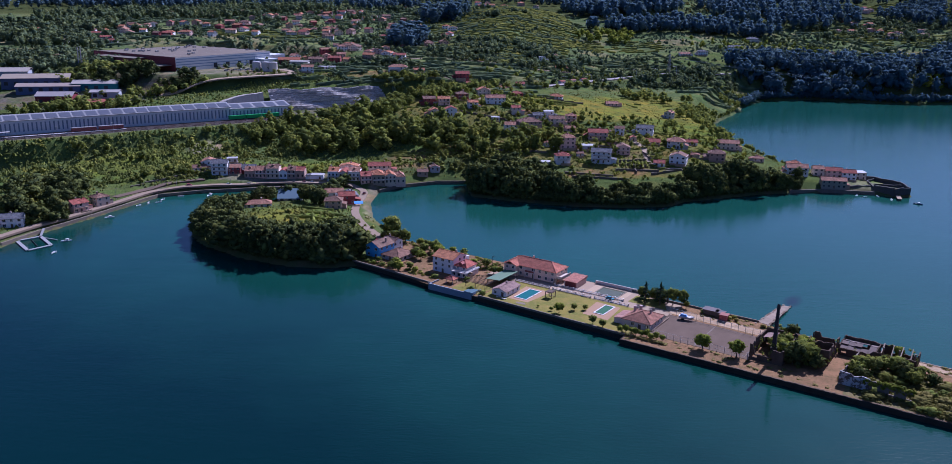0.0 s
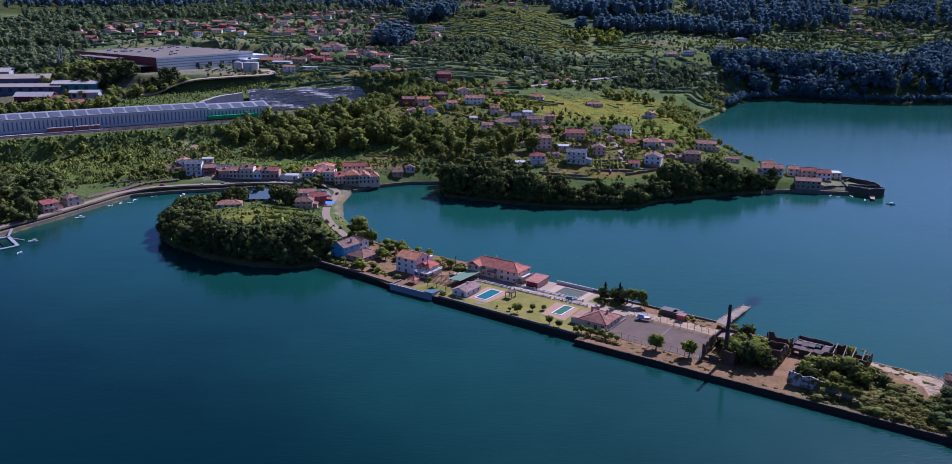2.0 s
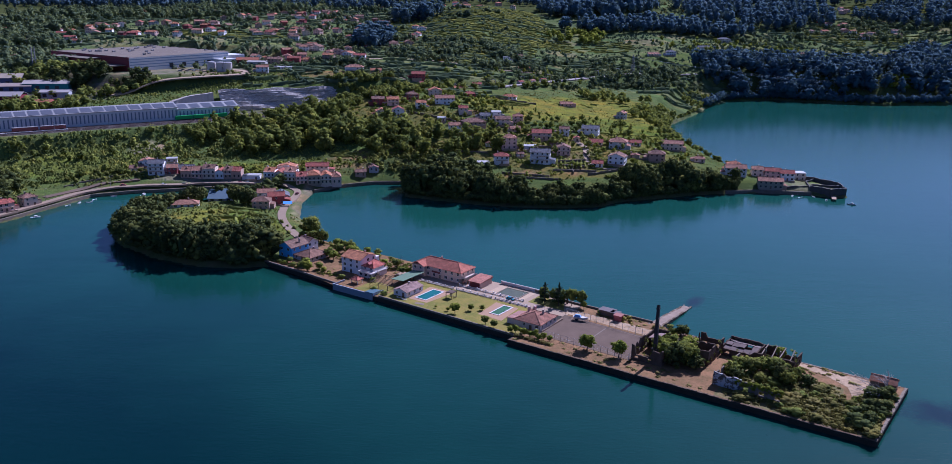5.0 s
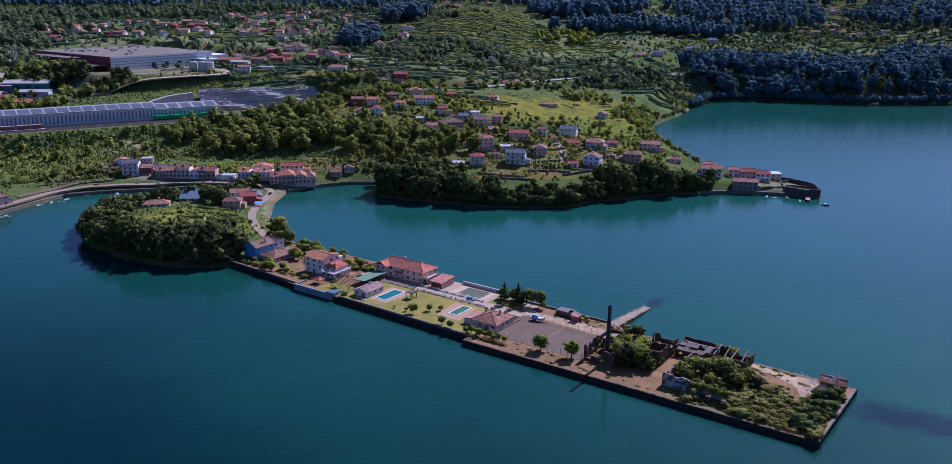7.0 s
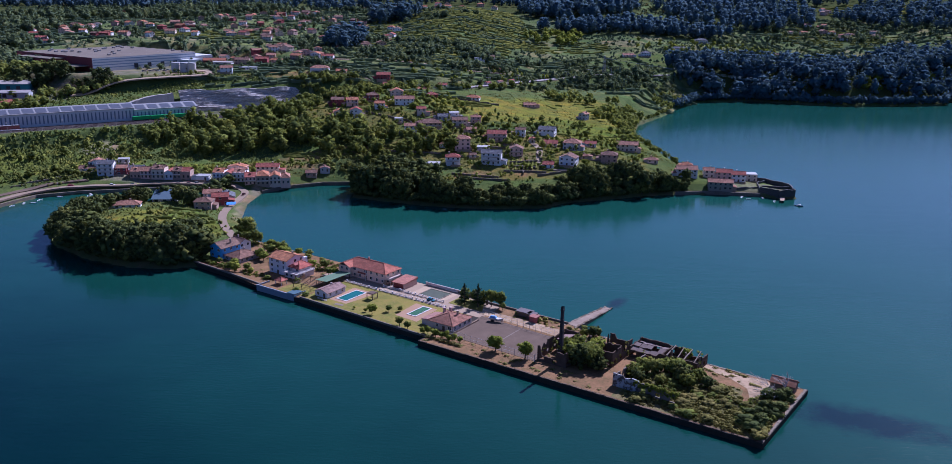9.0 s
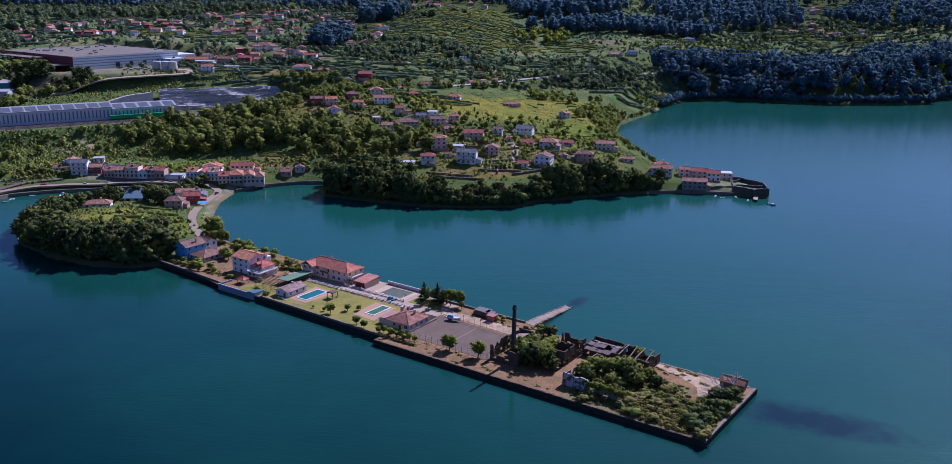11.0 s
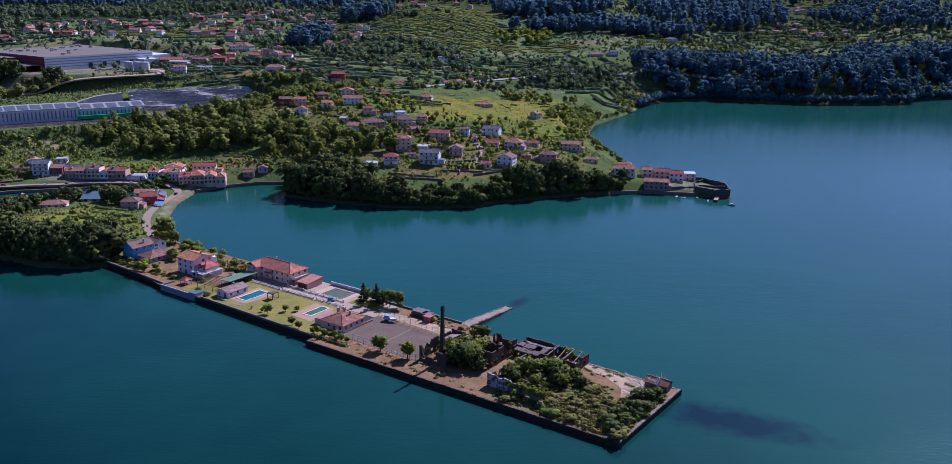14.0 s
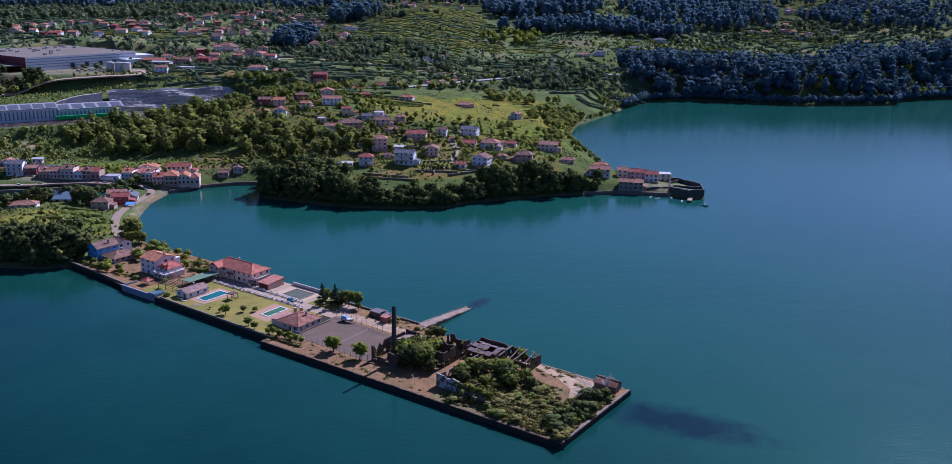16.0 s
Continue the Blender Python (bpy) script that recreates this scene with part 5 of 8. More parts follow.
def factory():
    m = Matrix.Translation((-333, 900, 60)) @ Matrix.Rotation(radians(58), 4, "Z")  # x along the white front, y along the maroon side
    ob = thing("factory", m, "large white and maroon factory with a broad brown-grey roof", "factory")
    white = plain("factory_cladding", (0.62, 0.6, 0.58), 0.6, 0.5, 0.15)
    red = plain("maroon_cladding", (0.17, 0.03, 0.035), 0.6, 0.5, 0.2)
    pale = plain("factory_roof", (0.2, 0.165, 0.125), 0.95, 0.25, 0.45, 0.0, 0.1)
    part("wall", Shape().box(0, 132, 0, 140, -12, 12.6), white, ob, "white ribbed wall")
    for i in range(4):
        part("stripe", Shape().box(0.6, 131, -0.15, 0, 1.8 + i * 2.8, 2.7 + i * 2.8), plain("blue_grey_stripe", (0.22, 0.27, 0.34), 0.6, 1, 0.2), ob)
    part("side_wall", Shape().box(-0.4, -0.01, 0, 140, -12, 13.2), red, ob, "maroon side wall")
    part("wing", Shape().box(-16, -0.5, 48, 112, -12, 10), red, ob, "maroon wing")
    part("wing_roof", Shape().box(-17, -0.5, 47, 113, 10, 10.5), pale, ob)
    part("canopy", Shape().box(-20, -0.5, 6, 40, 4.2, 5.0), pale, ob)
    part("loading_deck", Shape().box(-22, -0.5, 110, 150, -14, 1.5), white, ob)
    for i in range(8):
        y0 = i * 17.5
        part("roof_bay", Shape().add([(-0.6, y0, 12.7), (133, y0, 12.7), (133, y0 + 8.7, 13.3), (-0.6, y0 + 8.7, 13.3), (-0.6, y0 + 17.4, 12.7), (133, y0 + 17.4, 12.7)], [(0, 1, 2, 3), (3, 2, 5, 4), (0, 3, 4), (1, 5, 2)]), pale, ob)
    for i in range(26):
        r = random.Random(i)
        part("roof_vent", Shape().box(-1.6, 1.6, -1, 1, 0, 1.5), GREYSHEET, ob, at=Matrix.Translation((r.uniform(6, 126), r.uniform(8, 132), 13.2)))
    for i in range(5):
        part("loading_door", Shape().box(-2.4, 2.4, -0.25, 0, 0, 4.6), IRON, ob, at=Matrix.Translation((52 + i * 17, 0, 0)))
    low = plain("factory_annex", (0.55, 0.54, 0.53), 0.7, 0.6, 0.2)
    part("annex", Shape().box(132.1, 160, 4, 40, -6, 8).box(110, 131, -14, -0.3, -6, 5.5), low, ob, "low grey annex")
    for i, (x, y) in enumerate(((28, -30), (19, -33), (8, -36))):
        tank = thing("storage_tank", seat(-262 + x * 0.9, 922 + i, 0), "white cylindrical storage tank in the factory yard", "tank", "storage tanks")
        part("shell", Shape().tube([(0, 0, -3, 4.6), (0, 0, 9, 4.6)], 20), WHITE, tank)
        part("lid", Shape().tube([(0, 0, 9, 4.8), (0, 0, 9.6, 4.4), (0, 0, 10.2, 0.4)], 20), GREYSHEET, tank)
    mast = thing("steel_mast", seat(-436, 905), "grey twin steel mast above the sheds", "mast")
    for x in (-1.5, 1.5):
        part("pole", Shape().tube([(x, 0, -1, 0.7), (x, 0, 24, 0.5)], 8), GREYSHEET, mast)
    part("brace", Shape().beam((-1.5, 0, 20), (1.5, 0, 20), 0.4).beam((-1.5, 0, 12), (1.5, 0, 12), 0.4), GREYSHEET, mast)


factory()


def ribbon(name, points, width, material, label, category, lift=0.12, kind="structure"):
    """A road or path laid on the land along a line of points."""
    pts = [Vector((*p, 0)) for p in points]
    line = []
    for i in range(len(pts) - 1):
        a, b, c, d = pts[max(i - 1, 0)], pts[i], pts[i + 1], pts[min(i + 2, len(pts) - 1)]
        n = max(2, int((c - b).length / 4))
        for k in range(n):
            t = k / n
            line.append(0.5 * ((2 * b) + (c - a) * t + (2 * a - 5 * b + 4 * c - d) * t * t + (3 * b - a - 3 * c + d) * t ** 3))
    line.append(pts[-1])
    s, rows = Shape(), []
    for i, p in enumerate(line):
        way = (line[min(i + 1, len(line) - 1)] - line[max(i - 1, 0)]).normalized()
        side = Vector((-way.y, way.x, 0)) * width / 2
        q = [p + side, p - side]
        hi = max(0.25, *(float(height(x.x, x.y)) for x in (q[0], p, q[1]))) + lift
        rows.append([(x.x, x.y, hi) for x in q] + [(x.x, x.y, hi - 1.2) for x in q])
    v = [p for r in rows for p in r]
    f = []
    for i in range(len(rows) - 1):
        a, b = 4 * i, 4 * i + 4
        f += [(a, a + 1, b + 1, b), (a + 2, a, b, b + 2), (a + 1, a + 3, b + 3, b + 1)]
    return solid(name, s.add(v, f), material, label, category, kind)


ribbon("quay_road", [(-288, 466), (-279, 495), (-271, 514), (-264, 532), (-255, 559), (-242, 594), (-216, 611), (-186, 620), (-164, 628), (-130, 628), (-106, 624), (-95, 612), (-93, 590), (-93, 565), (-89, 539), (-80, 515), (-64, 487)], 5.2, ROADTOP, "pale grey village road along the water", "road", 0.35)


def shore_wall(points, low, high, thick, material, label, name="quay_wall"):
    """A masonry wall along the water's edge or a garden, stepped with the ground."""
    s = Shape()
    pts = [Vector((*p, 0)) for p in points]
    for p, q in zip(pts, pts[1:]):
        n = max(1, int((q - p).length / 9))
        for i in range(n):
            a, b = p.lerp(q, i / n), p.lerp(q, (i + 1) / n)
            base = max(0.0, float(height((a.x + b.x) / 2, (a.y + b.y) / 2))) if name != "quay_wall" else 0.0
            m = Matrix.Translation((a.x, a.y, base)) @ Matrix.Rotation(math.atan2(b.y - a.y, b.x - a.x), 4, "Z")
            s.box(-0.1, (b - a).length + 0.1, -thick / 2, thick / 2, low, high, m)
    return solid(name, s, material, label, "wall", "structure")


shore_wall([(-290, 455), (-282, 466), (-274, 495), (-267, 513), (-260, 531), (-251, 558), (-239, 591), (-214, 606), (-185, 615), (-164, 623), (-130, 622), (-106, 617)], -3, 2.35, 1.0, COPING, "granite quay wall along the village road")
shore_wall([(-84, 619), (-70, 637), (-44, 652), (-18, 655)], -3, 2.5, 1.0, STONE, "granite quay wall below the waterside terrace")
for wall_line in ([(-9, 702), (17, 699), (43, 696)], [(55, 650), (91, 643)], [(121, 648), (140, 656), (160, 665)], [(-34, 794), (-8, 780), (19, 767)], [(99, 668), (120, 665)],
                  [(166, 689), (197, 688)], [(41, 894), (91, 889)], [(60, 690), (75, 688)], [(20, 730), (48, 726)], [(100, 676), (122, 680)], [(-320, 619), (-340, 591)], [(-246, 616), (-232, 632)], [(-262, 600), (-248, 618)], [(-318, 566), (-298, 596)], [(150, 700), (190, 705)], [(95, 657), (128, 655)], [(60, 641), (100, 637)], [(70, 715), (100, 712)], [(130, 735), (165, 740)], [(10, 760), (35, 757)], [(-20, 745), (5, 741)], [(90, 760), (120, 765)], [(110, 676), (110, 650)], [(122, 700), (126, 680)]):
    shore_wall(wall_line, -2, 1.5, 0.6, STONE, "grey stone terrace wall between gardens", "terrace_wall")
ribbon("side_road", [(-262, 572), (-252, 592), (-238, 612), (-216, 624)], 6, ASPHALT, "grey side road behind the quay road", "road", 0.5)
ribbon("hill_road", [(118, 740), (125, 715), (124, 690), (128, 668), (150, 660), (185, 668)], 5, CONCRETE, "pale concrete village lane", "road")
ribbon("hill_road", [(-35, 790), (-20, 830), (-10, 880), (-40, 935), (-60, 960)], 5, ROADTOP, "pale village lane between houses", "road")
ribbon("factory_road", [(-330, 838), (-300, 858), (-250, 880), (-215, 905), (-222, 930), (-262, 940)], 11, CONCRETE, "wide pale factory access road", "road", 0.6)
ribbon("main_road", [(-180, 1052), (-87, 1075), (-36, 1101), (40, 1108), (120, 1130)], 9, CONCRETE, "pale main road across the slope", "road")
ribbon("railway_line", [(-100, 870), (-40, 925), (44, 975), (143, 1080), (268, 1200), (330, 1235)], 11, plain("pale_ballast", (0.3, 0.25, 0.22), 1.0, 3, 0.35), "pale ballasted railway line across the slope", "track", 1.2)


def line_furniture():
    """Overhead masts and a small switch yard beside the open line."""
    run = [Vector((x, y, float(height(x, y)) + 1.2)) for x, y in ((-40, 925), (44, 975), (143, 1080), (268, 1200))]
    for p, q in zip(run, run[1:]):
        n = int((q - p).length / 38)
        for i in range(n):
            mast = thing("catenary_mast", Matrix.Translation(p.lerp(q, i / n)) @ Matrix.Rotation(math.atan2(q.y - p.y, q.x - p.x), 4, "Z"), "grey overhead line mast beside the open track", "mast", "open line masts")
            part("post", Shape().tube([(0, -6.4, -3, 0.3), (0, -6.4, 9.5, 0.22)], 6), GREYSHEET, mast)
            part("bracket", Shape().beam((0, -6.4, 8.6), (0, 1.0, 9.0), 0.22).beam((0, -6.4, 9.4), (0, 1.0, 9.0), 0.16), GREYSHEET, mast)
    for k, (x, y) in enumerate(((84, 1012), (98, 1027), (112, 1042))):
        hut = thing("switch_house", Matrix.Translation((x - 6, y + 8, 40.5)) @ Matrix.Rotation(radians(48), 4, "Z"), "small pale switch house beside the railway line", "hut", "switch houses")
        part("wall", Shape().box(-4, 4, -2.5, 2.5, -2, 3.2), plaster((0.6, 0.5, 0.48)), hut)
        part("roof", roof_shape(8, 5, 1.0, "gable_x", 0.4), tiles(ROOFS["red"] if k != 1 else ROOFS["rose"]), hut, at=Matrix.Translation((0, 0, 3.2)))
        part("door", Shape().box(-0.6, 0.6, -2.6, -2.5, 0, 2.1), IRON, hut)


line_furniture()


def overhead_line():
    """Power cables slung across the inner bay between two lattice pylons."""
    ends = [(232, 1170), (905, 1345)]
    tops = []
    for x, y in ends:
        base = seat(x, y, 15)
        ob = thing("power_pylon", base, "slim grey lattice power pylon above the bay", "pylon", "power pylons")
        for sx in (-1, 1):
            for sy in (-1, 1):
                part("leg", Shape().beam((2.2 * sx, 2.2 * sy, -1), (0.4 * sx, 0.4 * sy, 26), 0.3), GREYSHEET, ob)
        for k in range(6):
            z0, z1 = k * 4.2, k * 4.2 + 4.2
            r0, r1 = 2.2 - z0 * 0.068, 2.2 - z1 * 0.068
            part("brace", Shape().beam((-r0, -r0, z0), (r1, -r1, z1), 0.16).beam((r0, -r0, z0), (-r1, -r1, z1), 0.16), GREYSHEET, ob)
        part("crossarm", Shape().beam((0, -4.5, 23), (0, 4.5, 23), 0.35).beam((0, -3.4, 25.6), (0, 3.4, 25.6), 0.3), GREYSHEET, ob)
        tops.append(base.translation.z + 23)
    (ax, ay), (bx, by) = ends
    for k, off in enumerate((-4, 0, 4)):
        cable = Shape()
        pts = []
        for i in range(33):
            e = i / 32
            pts.append((ax + (bx - ax) * e, ay + (by - ay) * e + off, tops[0] + (tops[1] - tops[0]) * e - 4 * (16 + 2 * k) * e * (1 - e)))
        for p, q in zip(pts, pts[1:]):
            cable.beam(p, q, 0.2)
        solid("power_cable", cable, GREYSHEET, "thin grey power cable slung over the bay", "cable", group="power cables")


overhead_line()


# ---------------------------------------------------------------- the walled point, boats and pontoon
def stone_run(points, high, thick, label):
    ob = thing("ruined_enclosure", Matrix.Identity(4), label, "ruin", "ruined enclosures")
    old = plain("dark_point_masonry", (0.1, 0.09, 0.08), 0.95, 2.0, 0.5)
    for k, ((ax, ay), (bx, by)) in enumerate(zip(points, points[1:])):
        length = math.hypot(bx - ax, by - ay)
        s = Shape()
        n = max(2, int(length / 3))
        rng = random.Random(int(ax + by) + k)
        tops = [high * rng.uniform(0.82, 1.05) for _ in range(n + 1)]
        v = [(i * length / n, y, z) for i in range(n + 1) for y, z in ((-thick / 2, -4), (-thick / 2, tops[i]), (thick / 2, tops[i]), (thick / 2, -4))]
        f = [(4 * i + a, 4 * i + 4 + a, 4 * i + 4 + (a + 1) % 4, 4 * i + (a + 1) % 4) for i in range(n) for a in range(4)] + [(0, 1, 2, 3), (4 * n + 3, 4 * n + 2, 4 * n + 1, 4 * n)]
        part("wall", s.add(v, f), old, ob, at=Matrix.Translation((ax, ay, 2.2)) @ Matrix.Rotation(math.atan2(by - ay, bx - ax), 4, "Z"))


stone_run([(292, 650), (303, 639), (316, 642), (318, 664), (306, 682), (288, 692)], 4.6, 1.0, "dark roofless stone enclosure at the tip of the point")
stone_run([(292, 650), (296, 672), (306, 682)], 3.4, 0.8, "dark stone cross walls inside the enclosure")
stone_run([(297, 662), (317, 656)], 3.4, 0.8, "dark stone partition inside the enclosure")
stone_run([(273, 653), (292, 656)], 3.0, 0.8, "dark stone wall beside the landing")
shore_wall([(226, 644), (250, 649), (272, 647), (291, 645)], -3, 2.6, 1.2, STONE, "granite landing wall of the point")


def pier():
    ob = thing("landing_pier", Matrix.Identity(4), "narrow pale concrete landing pier", "pier")
    part("deck", Shape().beam((309, 648, 1.3), (302, 627, 1.3), 3.2, 0.4), CONCRETE, ob)
    for k in range(3):
        e = k / 2
        part("pile", Shape().tube([(308 - 6 * e, 644 - 16 * e, -4, 0.4), (308 - 6 * e, 644 - 16 * e, 1.15, 0.4)], 8), STONE, ob)


pier()


def rowing_boat(x, y, turn, length, color, label, lift=0.0):
    """A small open boat: shaped hull, thwarts and a rim."""
    ob = thing("moored_boat", Matrix.Translation((x, y, lift)) @ Matrix.Rotation(radians(turn), 4, "Z"), label, "boat", "moored boats")
    half = length / 2
    sections = ((-1.0, 0.62, 0.5), (-0.4, 0.9, 0.45), (0.3, 0.85, 0.5), (0.75, 0.5, 0.62), (1.0, 0.04, 0.75))
    v = []
    for s, k, top in sections:
        b = k * length * 0.19
        v += [(s * half, -b, top), (s * half * 0.94, -b * 0.55, -0.2), (s * half * 0.94, b * 0.55, -0.2), (s * half, b, top), (s * half * 0.95, b * 0.85, top), (s * half * 0.9, b * 0.5, 0.08), (s * half * 0.9, -b * 0.5, 0.08), (s * half * 0.95, -b * 0.85, top)]
    f = [(8 * i + a, 8 * i + 8 + a, 8 * i + 8 + (a + 1) % 8, 8 * i + (a + 1) % 8) for i in range(4) for a in range(8)] + [tuple(range(8))[::-1], tuple(range(32, 40))]
    paint = plain("boat_paint", color, 0.5, 1.5, 0.2)
    part("hull", Shape().add(v, f), paint, ob)
    for s in (-0.35, 0.25):
        part("thwart", Shape().box(s * half - 0.15, s * half + 0.15, -length * 0.14, length * 0.14, 0.3, 0.38), TIMBER, ob)
    if length > 5:
        part("cabin", Shape().box(-0.1 * half, 0.4 * half, -length * 0.1, length * 0.1, 0.3, 1.3).box(-0.15 * half, 0.42 * half, -length * 0.11, length * 0.11, 1.3, 1.4), WHITE, ob)
    else:
        part("outboard_motor", Shape().box(-half - 0.25, -half + 0.05, -0.15, 0.15, 0.2, 0.9), IRON, ob)


for k, (x, y, turn) in enumerate(((-249, 534, 30), (-243, 566, 60), (-239, 574, 100), (-233, 576, 20), (-233, 584, 70), (-224, 595, 10), (-205, 601, 80), (-251, 480, 20), (-247, 457, 80), (-171, 617, 40), (-79, 634, 10), (276, 641, 60), (280, 636, 20), (291, 639, 100), (297, 629, 70), (311, 617, -30))):
    dark = k == 15
    rowing_boat(x, y, turn, 6.2 if k in (0, 6, 7, 15) else 4.4, (0.05, 0.08, 0.14) if dark else (0.72, 0.7, 0.68), "dark blue open boat moored off the point" if dark else "small white open boat moored on the water")
for k, x in enumerate((281, 285, 289, 296)):
    rowing_boat(x, 647.6 + (k % 2) * 0.6, 80 + 9 * k, 4.6, (0.6, 0.6, 0.62), "pale small boat drawn up at the landing", 0.3)


def pontoon():
    ob = thing("pontoon", Matrix.Identity(4), "square floating pontoon of grey walkways with a ramp", "pontoon")
    deck = plain("grey_decking", (0.27, 0.26, 0.25), 0.9, 2, 0.3)
    corners = [(-279, 477), (-270, 487), (-255, 470), (-263, 459)]
    for (ax, ay), (bx, by) in zip(corners, corners[1:] + corners[:1]):
        part("walkway", Shape().beam((ax, ay, 0.35), (bx, by, 0.35), 2.0, 0.5), deck, ob)
    part("brace", Shape().beam((-272, 480, 0.3), (-262, 468, 0.3), 0.3), IRON, ob)
    part("gangway", Shape().beam((-270, 487, 0.7), (-273, 497, 2.6), 1.4, 0.2), deck, ob)
    part("mooring_beam", Shape().beam((-270, 486, 0.3), (-257, 481, 0.3), 0.6, 0.4), deck, ob)


pontoon()


def car(m, color, label):
    ob = thing("car", m, label, "car", "parked cars")
    paint = plain("car_paint", color, 0.35, 1, 0.1, 0.0, 0.5)
    part("body", Shape().add([(-2.1, -0.85, 0.35), (2.1, -0.85, 0.35), (2.1, 0.85, 0.35), (-2.1, 0.85, 0.35), (-2.1, -0.85, 0.85), (2.15, -0.8, 0.75), (2.15, 0.8, 0.75), (-2.1, 0.85, 0.85)],
                             [(3, 2, 1, 0), (4, 5, 6, 7), (0, 1, 5, 4), (1, 2, 6, 5), (2, 3, 7, 6), (3, 0, 4, 7)]), paint, ob)
    part("cabin", Shape().add([(-1.8, -0.8, 0.84), (1.1, -0.8, 0.8), (1.1, 0.8, 0.8), (-1.8, 0.8, 0.84), (-1.3, -0.65, 1.4), (0.4, -0.65, 1.4), (0.4, 0.65, 1.4), (-1.3, 0.65, 1.4)],
                              [(0, 1, 5, 4), (1, 2, 6, 5), (2, 3, 7, 6), (3, 0, 4, 7)]), glass(), ob)
    part("roof", Shape().box(-1.35, 0.45, -0.68, 0.68, 1.4, 1.46), paint, ob)
    for x in (-1.3, 1.35):
        for y in (-0.82, 0.82):
            part("wheel", Shape().tube([(0, 0, -0.1, 0.33), (0, 0, 0.1, 0.33)], 10), IRON, ob, at=Matrix.Translation((x, y, 0.33)) @ Matrix.Rotation(radians(90), 4, "X"))


def parked(x, y, turn, color, label):
    m = seat(x, y, turn)
    m.translation.z += 0.36
    car(m, color, label)


def street_lamp(x, y, turn):
    ob = thing("street_lamp", seat(x, y, turn), "tall grey street lamp on the quay", "street lamp", "street lamps")
    part("pole", Shape().tube([(0, 0, -0.2, 0.11), (0, 0, 8, 0.07)], 6), GREYSHEET, ob)
    part("arm", Shape().beam((0, 0, 7.9), (0, -1.6, 8.2), 0.08), GREYSHEET, ob)
    part("head", Shape().box(-0.15, 0.15, -2.0, -1.4, 8.1, 8.25), GREYSHEET, ob)


for x, y, turn in ((-274, 520, 60), (-258, 566, 60), (-231, 607, 20), (-196, 622, 10), (-150, 632, 0)):
    street_lamp(x, y, turn)
for k, (x, y, turn) in enumerate(((-262, 536, 66), (-196, 618, 15), (-182, 622, 15), (-178, 623, 15), (-150, 629, 4), (-142, 629, 2), (-223, 610, 20), (-93, 602, 85), (-136, 629, 0))):
    shade = ((0.7, 0.7, 0.7), (0.6, 0.6, 0.62), (0.1, 0.11, 0.12), (0.5, 0.5, 0.1), (0.05, 0.05, 0.06), (0.25, 0.04, 0.04), (0.4, 0.05, 0.05), (0.12, 0.03, 0.03), (0.3, 0.3, 0.32))[k]
    word = ("white", "silver", "black", "yellow", "black", "dark red", "red", "maroon", "grey")[k]
    parked(x, y, turn, shade, f"{word} car parked on the quay road")
for k in range(16):
    rng = random.Random(k)
    parked(-285 + (k % 8) * 6.5, 913 + (k % 8) * 2.6 + (k // 8) * 9, 20, rng.choice(((0.6, 0.6, 0.62), (0.1, 0.1, 0.11), (0.35, 0.05, 0.05), (0.12, 0.16, 0.25))), "car parked in the factory yard")


# ---------------------------------------------------------------- woods and scrub
RNG = np.random.default_rng(11)


def stand(count, cx, cy, ra, rb, turn, low, high, kind, leaf, label, detail=1, name="tree", group="trees", fat=0.9):
    for i, (x, y, h) in enumerate(scatter(RNG, count, cx, cy, ra, rb, turn, low, high)):
        tree(x, y, float(height(x, y)) - 0.2, h, h * RNG.uniform(0.8, 1.15) * fat, kind, leaf, label, i + int(cx), name, "tree", detail, group)


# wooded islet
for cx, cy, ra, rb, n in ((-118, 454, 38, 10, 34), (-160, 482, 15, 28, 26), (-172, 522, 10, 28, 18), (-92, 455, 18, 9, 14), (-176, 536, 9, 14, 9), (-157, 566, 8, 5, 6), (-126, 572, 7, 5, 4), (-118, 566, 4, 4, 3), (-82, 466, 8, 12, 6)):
    stand(n, cx, cy, ra, rb, 0, 13 if cy < 470 else 8, 20 if cy < 470 else 13, "spreading" if n % 4 else "round", SHADEOAK, "dense dark green tree on the wooded islet", 1 if cy > 470 else 2, group="islet trees")
stand(8, -118, 490, 24, 8, 0, 5, 8.5, "spreading", OAK, "rounded green tree beside the islet meadow", 2, group="islet trees")
stand(7, -66, 530, 5, 18, 30, 5, 9, "round", OAK, "green tree beside the lane", 2, group="lane trees")
wood("islet_wood", scatter(RNG, 80, -122, 460, 48, 12, -4, 12, 18) + scatter(RNG, 20, -112, 480, 34, 6, 8, 6, 9) + scatter(RNG, 46, -168, 496, 13, 32, 0, 8, 13), ("broad",), SHADEOAK, "dense dark wood on the islet", 31, "half")
wood("islet_scrub", scatter(RNG, 90, -105, 505, 34, 28, 0, 1.0, 3.0) + scatter(RNG, 60, -135, 532, 34, 30, 0, 0.8, 2.4), ("shrub",), SCRUB, "low green scrub over the islet meadow", 32, True)
hedge_rows("islet_hedges", [[(-128 + 5 * i, 512 + 1.2 * i) for i in range(9)], [(-120 + 4 * i, 528 + i) for i in range(7)], [(-125 + 4 * i, 543 + 0.8 * i) for i in range(6)], [(-108 - i, 500 + 4 * i) for i in range(8)]], 2.2, 1.8, OAK, "rough garden hedges across the islet meadow", 61)


